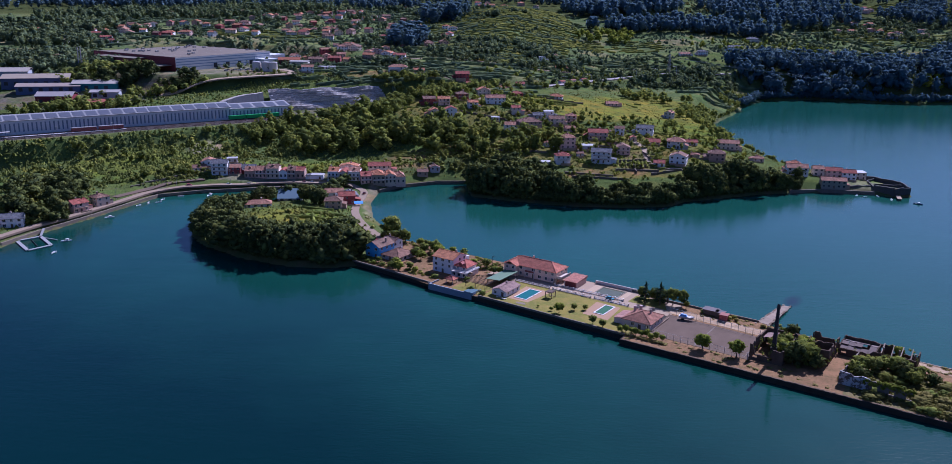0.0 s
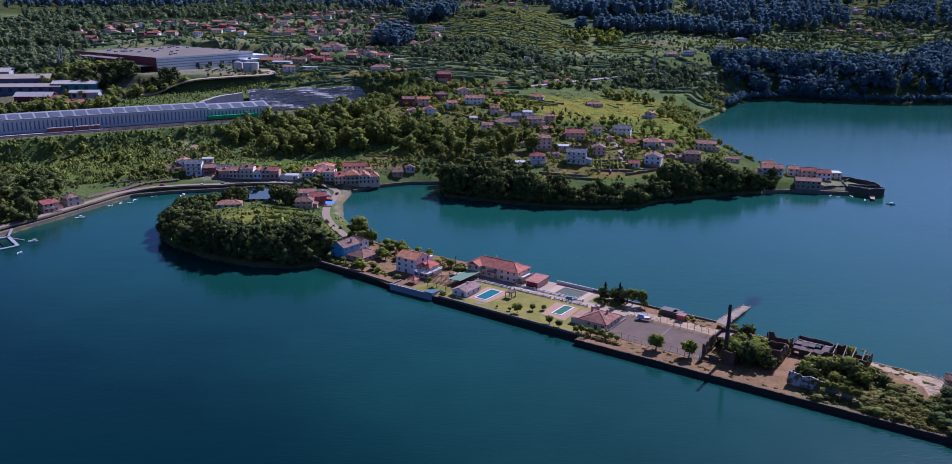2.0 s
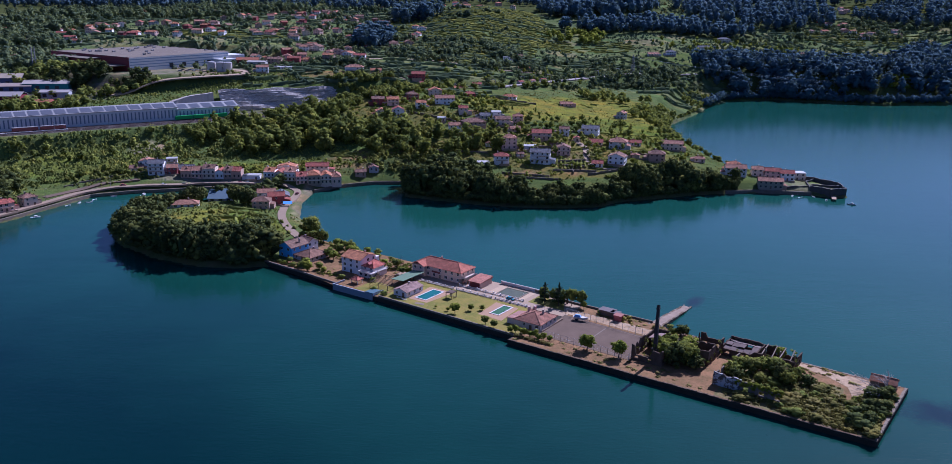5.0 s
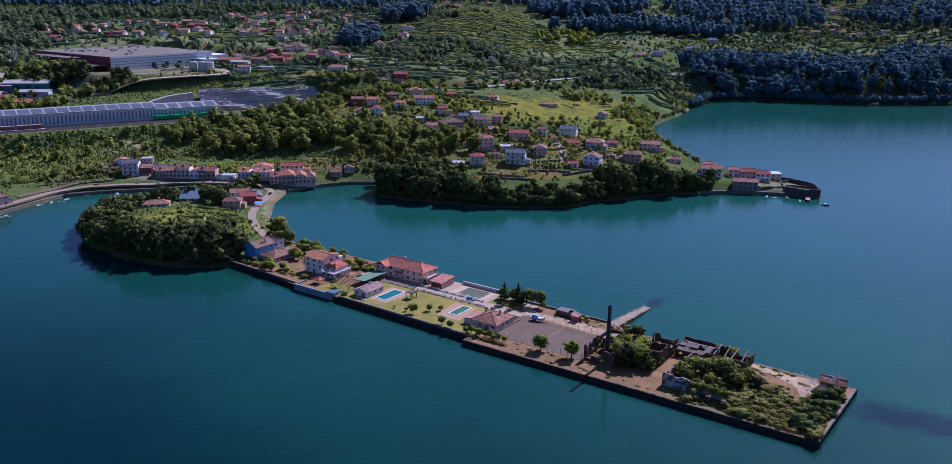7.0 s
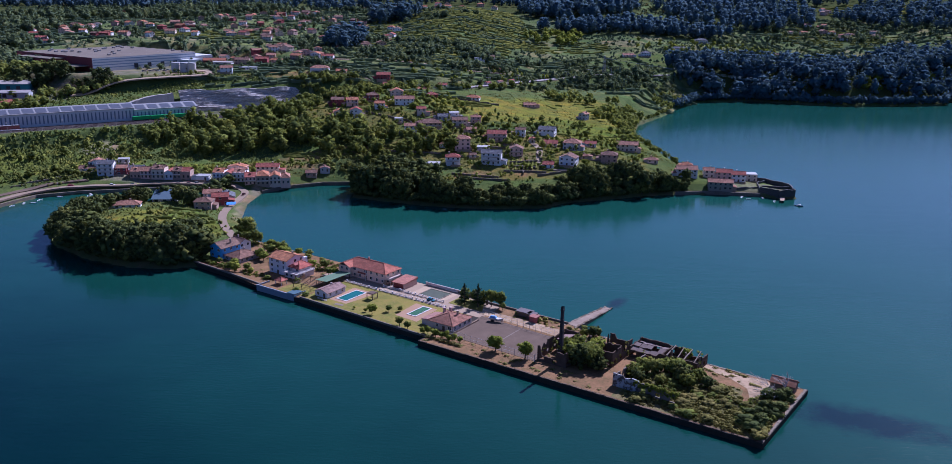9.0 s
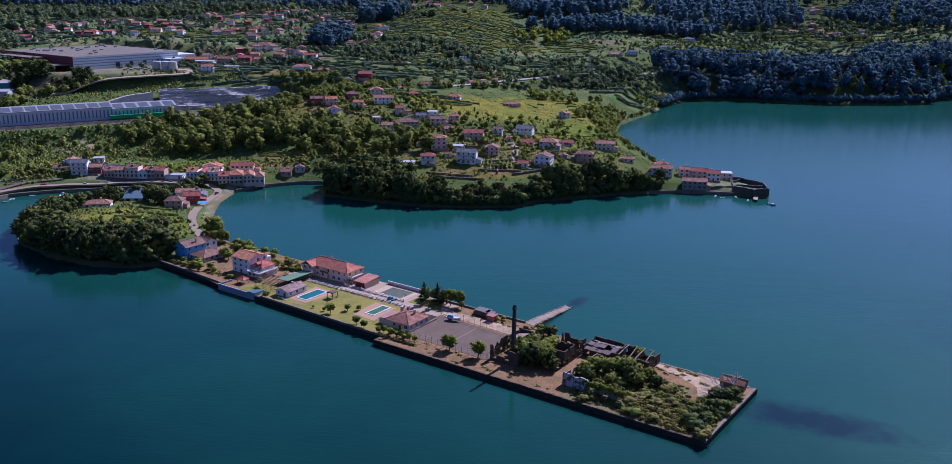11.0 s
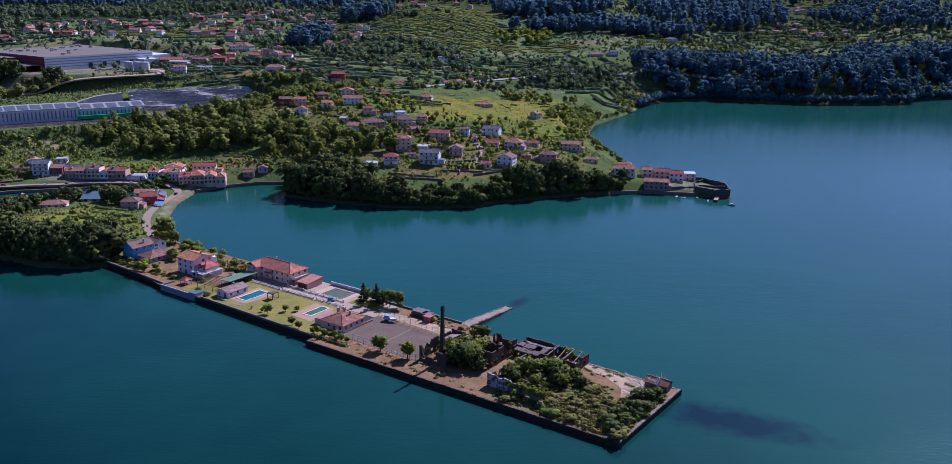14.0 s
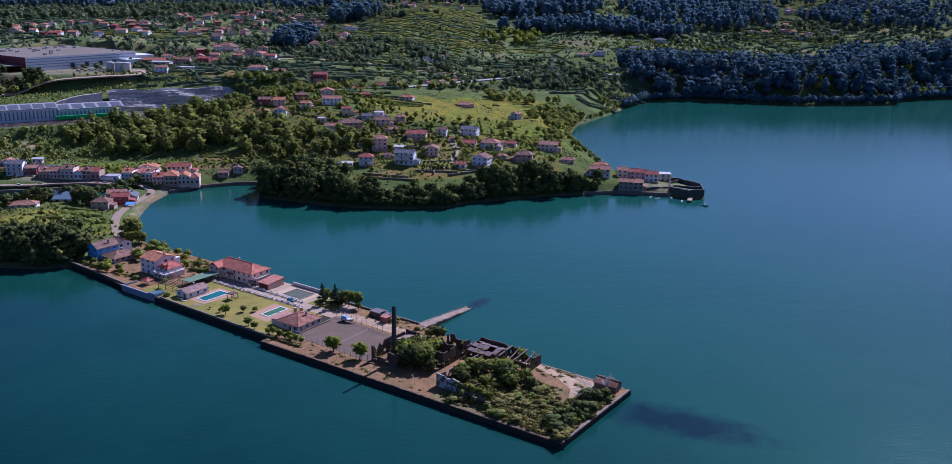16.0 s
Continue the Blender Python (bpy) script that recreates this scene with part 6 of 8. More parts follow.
def shore_brush(outline, gap, low, high, inset):
    """Bushes that hang over the water along a shore."""
    spots = []
    for (ax, ay), (bx, by) in zip(outline, outline[1:]):
        n = max(1, int(math.hypot(bx - ax, by - ay) / gap))
        nx, ny = -(by - ay), bx - ax
        k = inset / math.hypot(nx, ny)
        for i in range(n):
            e = (i + RNG.uniform(0, 1)) / n
            spots.append((ax + (bx - ax) * e + nx * k * RNG.uniform(0.2, 1.5), ay + (by - ay) * e + ny * k * RNG.uniform(0.2, 1.5), float(RNG.uniform(low, high))))
    return spots


wood("islet_shore_brush", shore_brush(ISLET[12::-1], 2.0, 6, 10.5, 3.2), ("shrub", "broad"), SHADEOAK, "dark bushes overhanging the islet shore", 33, "half")
wood("cape_shore_brush", shore_brush(MAINLAND[18:29], 2.0, 4, 9, 1.8), ("shrub", "broad"), SHADEOAK, "dark bushes overhanging the cape shore", 34, "half")
wood("bay_shore_brush", shore_brush(BACKSHORE[2:12], 5, 2.5, 6, 4.0), ("shrub", "round"), OAK, "green bushes along the inner bay shore", 35)
wood("far_shore_brush", shore_brush(BACKSHORE[9:19], 3, 7, 15, 2.5), ("broad",), HAZYEUCALYPT, "dark trees overhanging the far shore", 37, "grove")
# cape shore
for cx, cy, n, low, high in ((0, 622, 14, 12, 21), (32, 608, 14, 12, 20), (62, 600, 10, 8, 15), (92, 598, 10, 5, 10), (120, 603, 10, 6, 12), (143, 620, 10, 7, 13), (168, 634, 12, 12, 19), (200, 646, 13, 11, 19), (226, 654, 7, 7, 12)):
    stand(n, cx, cy, 20, 11, 8, low, high, "spreading", SHADEOAK if n % 8 else OAK, "dark green shore tree with a dense crown", 1, group="shore trees")
wood("cape_wood", scatter(RNG, 50, 8, 640, 40, 20, 5, 10, 17) + scatter(RNG, 40, 80, 608, 60, 9, 4, 5, 9) + scatter(RNG, 36, 180, 645, 46, 10, 18, 8, 14), ("broad",), SHADEOAK, "dark green wood above the cape shore", 36, "half")
# slope woods
wood("slope_wood", scatter(RNG, 100, -96, 730, 82, 22, 14, 10, 18) + scatter(RNG, 50, -2, 714, 60, 24, 0, 9, 16) + scatter(RNG, 64, -150, 760, 72, 22, 33, 10, 17) + scatter(RNG, 40, -106, 800, 34, 12, 38, 6, 10), ("broad", "grove", "round"), OAK, "dense dark mixed wood on the slope above the village", 1, "half")
wood("cutting_wood", scatter(RNG, 110, -40, 885, 60, 16, 40, 5, 11) + scatter(RNG, 60, -84, 838, 40, 12, 38, 5, 10) + scatter(RNG, 120, 60, 985, 70, 16, 42, 4, 10) + scatter(RNG, 60, -90, 920, 40, 14, 20, 5, 11), ("broad",), OAK, "dark trees and scrub above the railway cutting", 51, "grove")
wood("slope_scrub", scatter(RNG, 190, -262, 660, 150, 44, 34, 1.2, 3.4) + scatter(RNG, 100, -170, 715, 70, 26, 20, 2, 5) + scatter(RNG, 160, -305, 560, 26, 70, 10, 2.5, 6) + scatter(RNG, 160, -20, 690, 50, 24, 0, 2, 5) + scatter(RNG, 160, -330, 690, 110, 10, 35, 1.5, 4) + scatter(RNG, 120, -238, 634, 36, 12, 35, 1.5, 4.5) + scatter(RNG, 90, -228, 622, 40, 8, 32, 0.8, 2.6) + scatter(RNG, 90, -90, 668, 50, 8, 10, 0.8, 2.4), ("shrub",), SCRUB, "green bramble and scrub on the railway embankment", 2)
wood("slope_trees", scatter(RNG, 54, -270, 672, 130, 30, 34, 4, 9) + scatter(RNG, 34, -340, 838, 60, 10, 28, 6, 11) + scatter(RNG, 12, -262, 888, 50, 8, 20, 3, 6) + scatter(RNG, 90, -420, 886, 50, 20, 30, 7, 12) + scatter(RNG, 60, -380, 780, 60, 14, 30, 6, 12) + scatter(RNG, 40, -180, 745, 40, 16, 34, 7, 12) + scatter(RNG, 26, -240, 636, 34, 10, 35, 4, 8), ("broad",), OAK, "dark green trees on the railway embankment", 3, "grove")
wood("channel_wood", scatter(RNG, 80, -304, 550, 34, 60, 10, 7, 14) + scatter(RNG, 16, -268, 505, 8, 14, 20, 6, 10), ("broad",), SHADEOAK, "dark trees above the channel road", 59, "half")
wood("factory_bank_wood", scatter(RNG, 60, -380, 868, 40, 14, 12, 9, 17) + scatter(RNG, 22, -318, 862, 20, 8, 20, 7, 13), ("broad", "grove"), SHADEOAK, "dark trees on the bank below the factory", 58, "half")
wood("village_garden_trees", scatter(RNG, 70, 85, 640, 60, 12, 4, 1.0, 3.2) + scatter(RNG, 280, 90, 720, 130, 70, 0, 1.5, 5) + scatter(RNG, 80, -130, 660, 90, 14, 12, 2, 5) + scatter(RNG, 160, -30, 850, 90, 70, 20, 2, 7), ("round", "shrub"), BRIGHT, "small green garden trees between village houses", 4)
wood("village_trees", scatter(RNG, 130, 80, 730, 140, 60, 8, 4, 9) + scatter(RNG, 60, 0, 800, 70, 40, 20, 4, 8) + scatter(RNG, 70, -20, 900, 60, 60, 20, 3, 7) + scatter(RNG, 40, 130, 800, 60, 40, 0, 4, 8) + scatter(RNG, 50, -150, 655, 80, 12, 10, 2.5, 6), ("round", "spreading", "tall"), OAK, "dark green trees between village houses", 54)
wood("cape_shore_trees", scatter(RNG, 60, 225, 960, 16, 90, -20, 6, 12) + scatter(RNG, 40, 190, 1010, 50, 30, 30, 5, 11) + scatter(RNG, 30, 320, 1160, 20, 60, -25, 4, 8) + scatter(RNG, 25, 215, 800, 18, 50, 5, 4, 9), ("round", "spreading"), OAK, "green trees and bushes along the bay shore", 5)
wood("railway_hedge", scatter(RNG, 130, 130, 1060, 190, 28, 42, 4, 10) + scatter(RNG, 120, 250, 1180, 110, 60, 35, 5, 12), ("round", "spreading"), HAZYOAK, "green trees and hedges along the railway line", 6, "grove")
wood("far_shore_wood", scatter(RNG, 330, 560, 1290, 230, 56, 4, 17, 30) + scatter(RNG, 190, 820, 1390, 150, 60, 12, 17, 32) + scatter(RNG, 70, 420, 1310, 70, 60, 10, 14, 26), ("grove", "grove", "broad"), HAZYEUCALYPT, "dark eucalyptus and oak wood along the far shore", 7, "grove")
wood("far_shore_oaks", scatter(RNG, 46, 790, 1330, 60, 26, 25, 9, 16) + scatter(RNG, 20, 640, 1262, 50, 14, 8, 8, 13), ("round", "spreading"), BRIGHT, "brighter green oaks at the far waterline", 57, "grove")
wood("hill_wood", scatter(RNG, 270, 250, 1800, 120, 150, 0, 22, 36) + scatter(RNG, 250, 560, 1780, 160, 160, 0, 20, 34) + scatter(RNG, 200, 330, 1560, 170, 40, 0, 16, 28), ("grove",), HAZYEUCALYPT, "dark eucalyptus plantation on the far hill", 8, "grove")
wood("ridge_wood", scatter(RNG, 120, 200, 2250, 1300, 260, 0, 16, 28) + scatter(RNG, 150, 850, 2000, 380, 60, 0, 14, 24) + scatter(RNG, 90, -980, 1790, 200, 90, 0, 14, 24) + scatter(RNG, 420, -560, 1850, 420, 100, 0, 14, 24) + scatter(RNG, 160, 60, 1980, 260, 60, 0, 14, 24) + scatter(RNG, 220, 950, 1750, 200, 130, 0, 18, 30), ("grove",), HAZYEUCALYPT, "dark wood along the far ridge", 9, "grove")
wood("valley_wood", scatter(RNG, 60, -125, 1230, 26, 90, 0, 16, 30) + scatter(RNG, 60, -95, 1560, 45, 90, 0, 20, 34), ("grove",), HAZYEUCALYPT, "dark wood at the edge of the vine slope", 10, "grove")
wood("west_wood", scatter(RNG, 230, -690, 1250, 130, 180, 0, 11, 22) + scatter(RNG, 110, -520, 985, 70, 45, 20, 9, 17) + scatter(RNG, 70, -560, 1130, 60, 60, 0, 9, 17) + scatter(RNG, 200, -620, 1560, 200, 90, 0, 10, 20) + scatter(RNG, 120, -430, 1690, 160, 60, 0, 12, 22), ("grove", "broad"), HAZYOAK, "dark mixed woods on the valley side", 12, "grove")
wood("plot_trees", scatter(RNG, 300, -330, 1350, 420, 450, 0, 4, 11) + scatter(RNG, 220, 80, 1180, 260, 120, 10, 3, 10) + scatter(RNG, 240, 700, 1560, 260, 190, 0, 4, 12) + scatter(RNG, 130, -180, 970, 130, 80, 0, 3, 8), ("round", "spreading"), HAZYOAK, "small trees scattered between plots", 13)


def copses(count, cx, cy, ra, rb, seed):
    """Clumps of trees at the edges of plots."""
    rng, spots = np.random.default_rng(seed), []
    for _ in range(count):
        x, y = cx + ra * rng.uniform(-1, 1), cy + rb * rng.uniform(-1, 1)
        spots += scatter(rng, rng.integers(5, 18), x, y, rng.uniform(10, 34), rng.uniform(8, 16), rng.uniform(-20, 50), 5, 15)
    return spots


wood("copses", copses(56, -350, 1400, 430, 430, 3) + copses(26, 90, 1190, 220, 100, 4) + copses(34, 700, 1560, 230, 170, 5) + copses(10, -430, 960, 60, 60, 6), ("broad", "grove"), HAZYOAK, "dark clumps of trees between plots", 17, "grove")


def hedgerows(count, cx, cy, ra, rb, seed, step=5.0, most=22):
    rng, lines = np.random.default_rng(seed), []
    for _ in range(count):
        x, y, a = cx + ra * rng.uniform(-1, 1), cy + rb * rng.uniform(-1, 1), -0.45 * -1 + (1.57 if rng.random() < 0.3 else 0) + rng.uniform(-0.2, 0.2)
        n = int(rng.uniform(4, most))
        lines.append([(x + i * step * math.cos(a) + rng.uniform(-0.5, 0.5), y + i * step * math.sin(a) + rng.uniform(-0.5, 0.5)) for i in range(n)])
    return lines


hedge_rows("hedgerows", hedgerows(330, -350, 1380, 440, 450, 1) + hedgerows(110, 90, 1180, 240, 120, 2) + hedgerows(120, 720, 1570, 260, 190, 3) + hedgerows(60, -120, 960, 120, 90, 4), 4.0, 3.4, HAZYOAK, "dark hedgerows between plots", 41)
hedge_rows("cape_hedges", hedgerows(70, 80, 720, 120, 60, 5, 2.4, 9) + hedgerows(40, -20, 850, 70, 60, 6, 2.4, 10) + hedgerows(20, 170, 880, 70, 110, 7, 3.0, 9), 1.5, 1.3, OAK, "garden hedges between houses", 42)
hedge_rows("garden_vines", row_lines(RNG, 108, 672, 12, 16, 3.2, 85, 2.5) + row_lines(RNG, 20, 712, 22, 9, 3.4, 4, 2.5) + row_lines(RNG, 60, 870, 26, 16, 4, 20, 3) + row_lines(RNG, 135, 680, 10, 8, 3, 10, 2.5) + row_lines(RNG, -58, 702, 30, 9, 3.2, 8, 2.5) + row_lines(RNG, -130, 660, 18, 8, 3, 10, 2.5) + row_lines(RNG, -20, 800, 16, 10, 3.2, 20, 2.5), 1.5, 1.4, SCRUB, "rows of vines and vegetables in village gardens", 43)
wood("bright_copses", scatter(RNG, 60, 190, 1480, 60, 50, 20, 8, 15) + scatter(RNG, 60, 120, 1090, 160, 50, 35, 4, 9) + scatter(RNG, 60, 420, 1430, 120, 60, 0, 6, 12), ("round",), BRIGHT, "bright green young trees on the slopes", 14)


hedge_rows("vine_rows", row_lines(RNG, 5, 1480, 135, 370, 11.5, -4, 5, 10, 0.06), 6.5, 2.6, SCRUB, "rows of vines and scrub on the stepped hillside", 15)
hedge_rows("terrace_rows", row_lines(RNG, 690, 1590, 120, 100, 15, 6, 5, 6, 0.1) + row_lines(RNG, 900, 1850, 150, 110, 17, 4, 6, 6, 0.1) + row_lines(RNG, 640, 1400, 60, 32, 7, 4, 4, 3) + row_lines(RNG, -330, 1260, 90, 50, 11, 12, 5, 5, 0.1) + row_lines(RNG, 190, 1400, 90, 50, 12, 20, 5, 6, 0.1), 4.5, 2.0, SCRUB, "green planted rows on stepped plots", 18)
wood("vine_slope_bushes", scatter(RNG, 120, 5, 1480, 130, 370, -4, 3, 7), ("round", "shrub"), HAZYOAK, "single dark bushes among the vine rows", 19)
wood("upper_scrub", scatter(RNG, 300, 400, 1900, 200, 200, 0, 2, 5), ("shrub",), DRYLEAF, "dry brown scrub on the upper hill", 16)

tufts("embankment_brambles", np.random.default_rng(71), [(9000, -262, 672, 165, 46, 34, 0.8, 2.2), (2600, -150, 705, 90, 40, 20, 0.7, 2.0), (1500, -310, 560, 40, 80, 10, 0.8, 2.2), (900, -235, 636, 44, 16, 35, 0.6, 1.8), (1500, -300, 830, 110, 26, 30, 0.8, 2.2), (800, -200, 900, 60, 26, 30, 0.7, 2.0)], OAK, "rough green brambles and grass on the embankment")
tufts("garden_growth", np.random.default_rng(72), [(5200, 80, 720, 150, 70, 8, 0.4, 1.3), (1800, -30, 830, 90, 80, 20, 0.5, 1.5), (1500, -125, 520, 50, 55, 0, 0.4, 1.3), (1500, -110, 665, 110, 18, 8, 0.4, 1.2)], SCRUB, "vegetables, weeds and grass tufts between gardens")
tufts("meadow_tufts", np.random.default_rng(73), [(2600, 160, 890, 110, 110, 40, 0.4, 1.0), (900, 210, 700, 70, 40, 0, 0.4, 1.0), (800, 120, 1020, 120, 60, 40, 0.5, 1.3)], MEADOW, "dry grass tufts in the meadow")
tufts("field_growth", np.random.default_rng(74), [(5000, -330, 1320, 420, 380, 0, 1.5, 4.5), (1800, 120, 1220, 260, 140, 10, 1.2, 3.5), (2000, 690, 1560, 290, 200, 0, 1.5, 4.5), (1500, -430, 1750, 420, 160, 0, 2.5, 6.0), (1200, 20, 1480, 150, 360, 0, 1.5, 4.0), (900, 380, 1850, 200, 240, 0, 2.0, 5.0), (900, 330, 1440, 150, 80, 0, 1.2, 3.5), (700, 430, 1400, 90, 50, 0, 1.2, 3.5)], HAZYOAK, "bushes and field growth on far plots")


# ---------------------------------------------------------------- the walled peninsula
# Plan coordinates: a is the distance from the outer end, b the distance from the near quay.
PEN_TURN = math.degrees(math.atan2(-0.547, 0.837))


LEVEL = 2.2  # the made ground over the water


def pen(a, b, z=0.0, turn=0.0):
    b += 1.5
    return Matrix.Translation((181.6 - 0.837 * a + 0.547 * b, 265.6 + 0.547 * a + 0.837 * b, LEVEL + z)) @ Matrix.Rotation(radians(PEN_TURN + turn), 4, "Z")


def plan(points):
    return [(181.6 - 0.837 * a + 0.547 * (b + 1.5), 265.6 + 0.547 * a + 0.837 * (b + 1.5)) for a, b in points]


def sheet(name, points, z, material, label, category, thick=0.3):
    return solid(name, Shape().prism(plan(points)[::-1], LEVEL + z - thick, LEVEL + z), material, label, category, "structure")


QUAY = [(0.3, -2.7), (149, -3.2), (149.2, 1.6), (228, 3.5), (231, 3.2), (258, 3.0), (258.5, 5.2), (290, 7.6), (330, 9.6), (330, 58), (172, 57.4), (150, 54.0), (106, 53.6), (90, 49.9), (-1.5, 49.2)]
solid("peninsula", Shape().prism(plan(QUAY)[::-1], -4, LEVEL - 0.04), DARKSTONE, "dark stone quay walls of the long narrow peninsula", "quay", "structure")
sheet("dry_ground", [(0.9, -2.1), (148.4, -2.6), (148.6, 13), (142, 13), (142, 53.2), (106, 53.0), (90, 49.3), (-0.9, 48.6)], 0.0, DRYGRASS, "dry brown grass and bare earth", "ground", 0.1)
sheet("lawn", [(148.7, 2.0), (228, 4.0), (228, 35), (148.7, 35)], 0.0, LAWN, "mown yellow-green lawn with worn patches", "lawn", 0.1)
sheet("yard", [(142.1, 35.1), (244, 35.1), (244, 57), (172, 56.8), (150, 53.4), (142.1, 53.2)], 0.0, CONCRETE, "pale concrete drive and yard", "yard", 0.1)
sheet("house_plot", [(228.1, 4.0), (257.8, 3.6), (289, 8.2), (329.5, 10.2), (329.5, 57.4), (244.1, 57.3), (244.1, 35), (228.1, 35)], 0.0, DRYGRASS, "dry grass plot round the houses", "ground", 0.1)
sheet("garden_lawn", [(229, 6), (246, 6), (246, 20), (229, 20)], 0.06, LAWN, "small green garden lawn", "lawn", 0.1)
sheet("pine_lawn", [(146, 42), (166, 42), (166, 52.5), (152, 52.5)], 0.05, LAWN, "grass below the pines", "lawn", 0.1)
sheet("sports_court", [(97.5, 8.6), (142.0, 9.4), (143, 37.6), (97.5, 35)], 0.08, ASPHALT, "worn grey asphalt sports court with faded lines", "court", 0.12)
sheet("drive", [(90, 37), (100, 37), (146, 39.5), (146, 44.5), (120, 45.5), (96, 44), (90, 42)], 0.05, TRACK, "pale sandy drive behind the court", "track", 0.1)
sheet("track", [(14, 24), (11, 28), (12, 36), (9, 44), (14, 47.5), (24, 46), (40, 48.5), (62, 48.5), (62, 45.5), (40, 44), (28, 42), (18, 36), (15, 29)], 0.04, TRACK, "sandy vehicle track with pale ruts", "track", 0.1)
sheet("scrub_ground", [(1.6, -1.4), (58, -1.6), (60, 28), (38, 34), (19, 34), (17, 24), (10, 26), (9, 40), (1.2, 42)], 0.02, ground_mix("bramble_litter", (0.15, 0.135, 0.045), (0.2, 0.15, 0.06), (0.1, 0.1, 0.03)), "olive bramble litter and grass", "ground", 0.1)
sheet("path", [(62, 0.5), (69, 0.5), (73, 44), (66, 45)], 0.03, DRYGRASS, "worn grass path between ruins", "path", 0.1)
for k, (a0, b0, a1, b1) in enumerate(((120, 9.2, 120.6, 36), (99, 34, 141, 36.4), (99, 10, 99.3, 34))):
    paint = sheet("court_line", [(a0, b0), (a1, b0), (a1, b1), (a0, b1)] if k != 1 else [(99, 33.8), (141, 36.2), (141, 36.5), (99, 34.1)], 0.09, plain("faded_line_paint", (0.22, 0.175, 0.135), 1.0, 1, 0.4, 0.0, 0.05), "faded white court line", "marking", 0.005)


def slipway():
    s = Shape()
    rows = [(51, 101.2, 107.2, 2.2), (60, 101.0, 106.6, 1.75), (70, 100.8, 106.0, 1.2), (80, 100.8, 105.4, 0.65), (86, 100.9, 105.0, 0.25), (92, 101.0, 104.6, -0.3), (100, 101.0, 104.0, -1.4)]
    v = []
    for b, a0, a1, z in rows:
        (x0, y0), (x1, y1) = plan([(a0, b), (a1, b)])
        v += [(x0, y0, z), (x1, y1, z), (x0, y0, -4), (x1, y1, -4)]
    f = []
    for i in range(len(rows) - 1):
        p, q = 4 * i, 4 * i + 4
        f += [(p, p + 1, q + 1, q), (p + 2, p, q, q + 2), (p + 1, p + 3, q + 3, q + 1)]
    solid("slipway", s.add(v, f), plain("stained_slipway_concrete", (0.36, 0.27, 0.19), 0.95, 1.6, 0.6, 0.0, 0.1), "stained concrete slipway running down into the water", "slipway", "structure")


slipway()


def slipway_edges():
    """Rough kerb stones down both sides of the slipway."""
    rng = random.Random(3)
    edge = new("slipway_edge")
    tagged(edge, "uneven dark stones along the edges of the slipway", "kerb", kind="structure")
    stock = [Shape().prism([(-0.9, -0.4), (0.8, -0.45 - 0.05 * k), (0.9, 0.3), (-0.7, 0.4 + 0.04 * k)], -0.5, 0.14 + 0.03 * k).mesh("kerb_stone", EARTHSTONE if k % 2 else COPING) for k in range(4)]
    for side in (0, 1):
        for i in range(22):
            b = 51.5 + i * 1.85
            e = (b - 51) / 49
            a = (101.2 if side == 0 else 107.0 - 3.0 * e) + rng.uniform(-0.2, 0.2)
            z = 2.2 - (b - 51) * 0.0555
            if z < 0.05 or rng.random() < 0.08:
                continue
            (x, y), = plan([(a, b)])
            part("kerb_stone", rng.choice(stock), None, edge, at=Matrix.Translation((x, y, z + rng.uniform(-0.08, 0.06))) @ Matrix.Rotation(radians(PEN_TURN + 90) + rng.uniform(-0.2, 0.2), 4, "Z"))


slipway_edges()


def quay_edge(corners, gap, drop, label, stone=COPING):
    """Coping stones along the quay edge, each a block of its own."""
    rng = random.Random(5)
    edge = new("quay_edge")
    tagged(edge, label, "coping", kind="structure")
    stock = []
    for k in range(4):
        w, d, h = 1.55 + 0.2 * k, 0.9 + 0.08 * k, 0.34
        c = 0.06
        s = Shape()
        s.add([(-w / 2, -d / 2, -h), (w / 2, -d / 2, -h), (w / 2, d / 2, -h), (-w / 2, d / 2, -h), (-w / 2, -d / 2, -c), (w / 2, -d / 2, -c), (w / 2, d / 2, -c), (-w / 2, d / 2, -c),
               (-w / 2 + c, -d / 2 + c, 0), (w / 2 - c, -d / 2 + c, 0), (w / 2 - c, d / 2 - c, 0), (-w / 2 + c, d / 2 - c, 0)],
              [(0, 1, 5, 4), (1, 2, 6, 5), (2, 3, 7, 6), (3, 0, 4, 7), (4, 5, 9, 8), (5, 6, 10, 9), (6, 7, 11, 10), (7, 4, 8, 11), (8, 9, 10, 11)])
        stock.append(s.mesh("coping_stone", stone))
    pts = [Vector((*p, 0)) for p in plan(corners)]
    for p, q in zip(pts, pts[1:]):
        n = int((q - p).length / gap)
        turn = math.atan2(q.y - p.y, q.x - p.x)
        for i in range(n):
            if rng.random() < drop:
                continue
            at = p.lerp(q, (i + 0.5) / n)
            part("coping_stone", stock[rng.randrange(4)], None, edge, at=Matrix.Translation((at.x + rng.uniform(-0.1, 0.1), at.y + rng.uniform(-0.1, 0.1), LEVEL + 0.12 + rng.uniform(-0.05, 0.08))) @ Matrix.Rotation(turn + rng.uniform(-0.06, 0.06), 4, "Z"))


quay_edge([(1.0, -1.9), (-0.7, 48.6)], 1.7, 0.05, "pale granite coping stones on the outer end of the quay")
quay_edge([(90, 49.2), (-0.7, 48.4)], 1.9, 0.12, "pale granite coping stones along the back of the quay")
quay_edge([(1.0, -2.1), (148.8, -2.6)], 2.0, 0.2, "worn earthy coping stones along the near quay", EARTHSTONE)


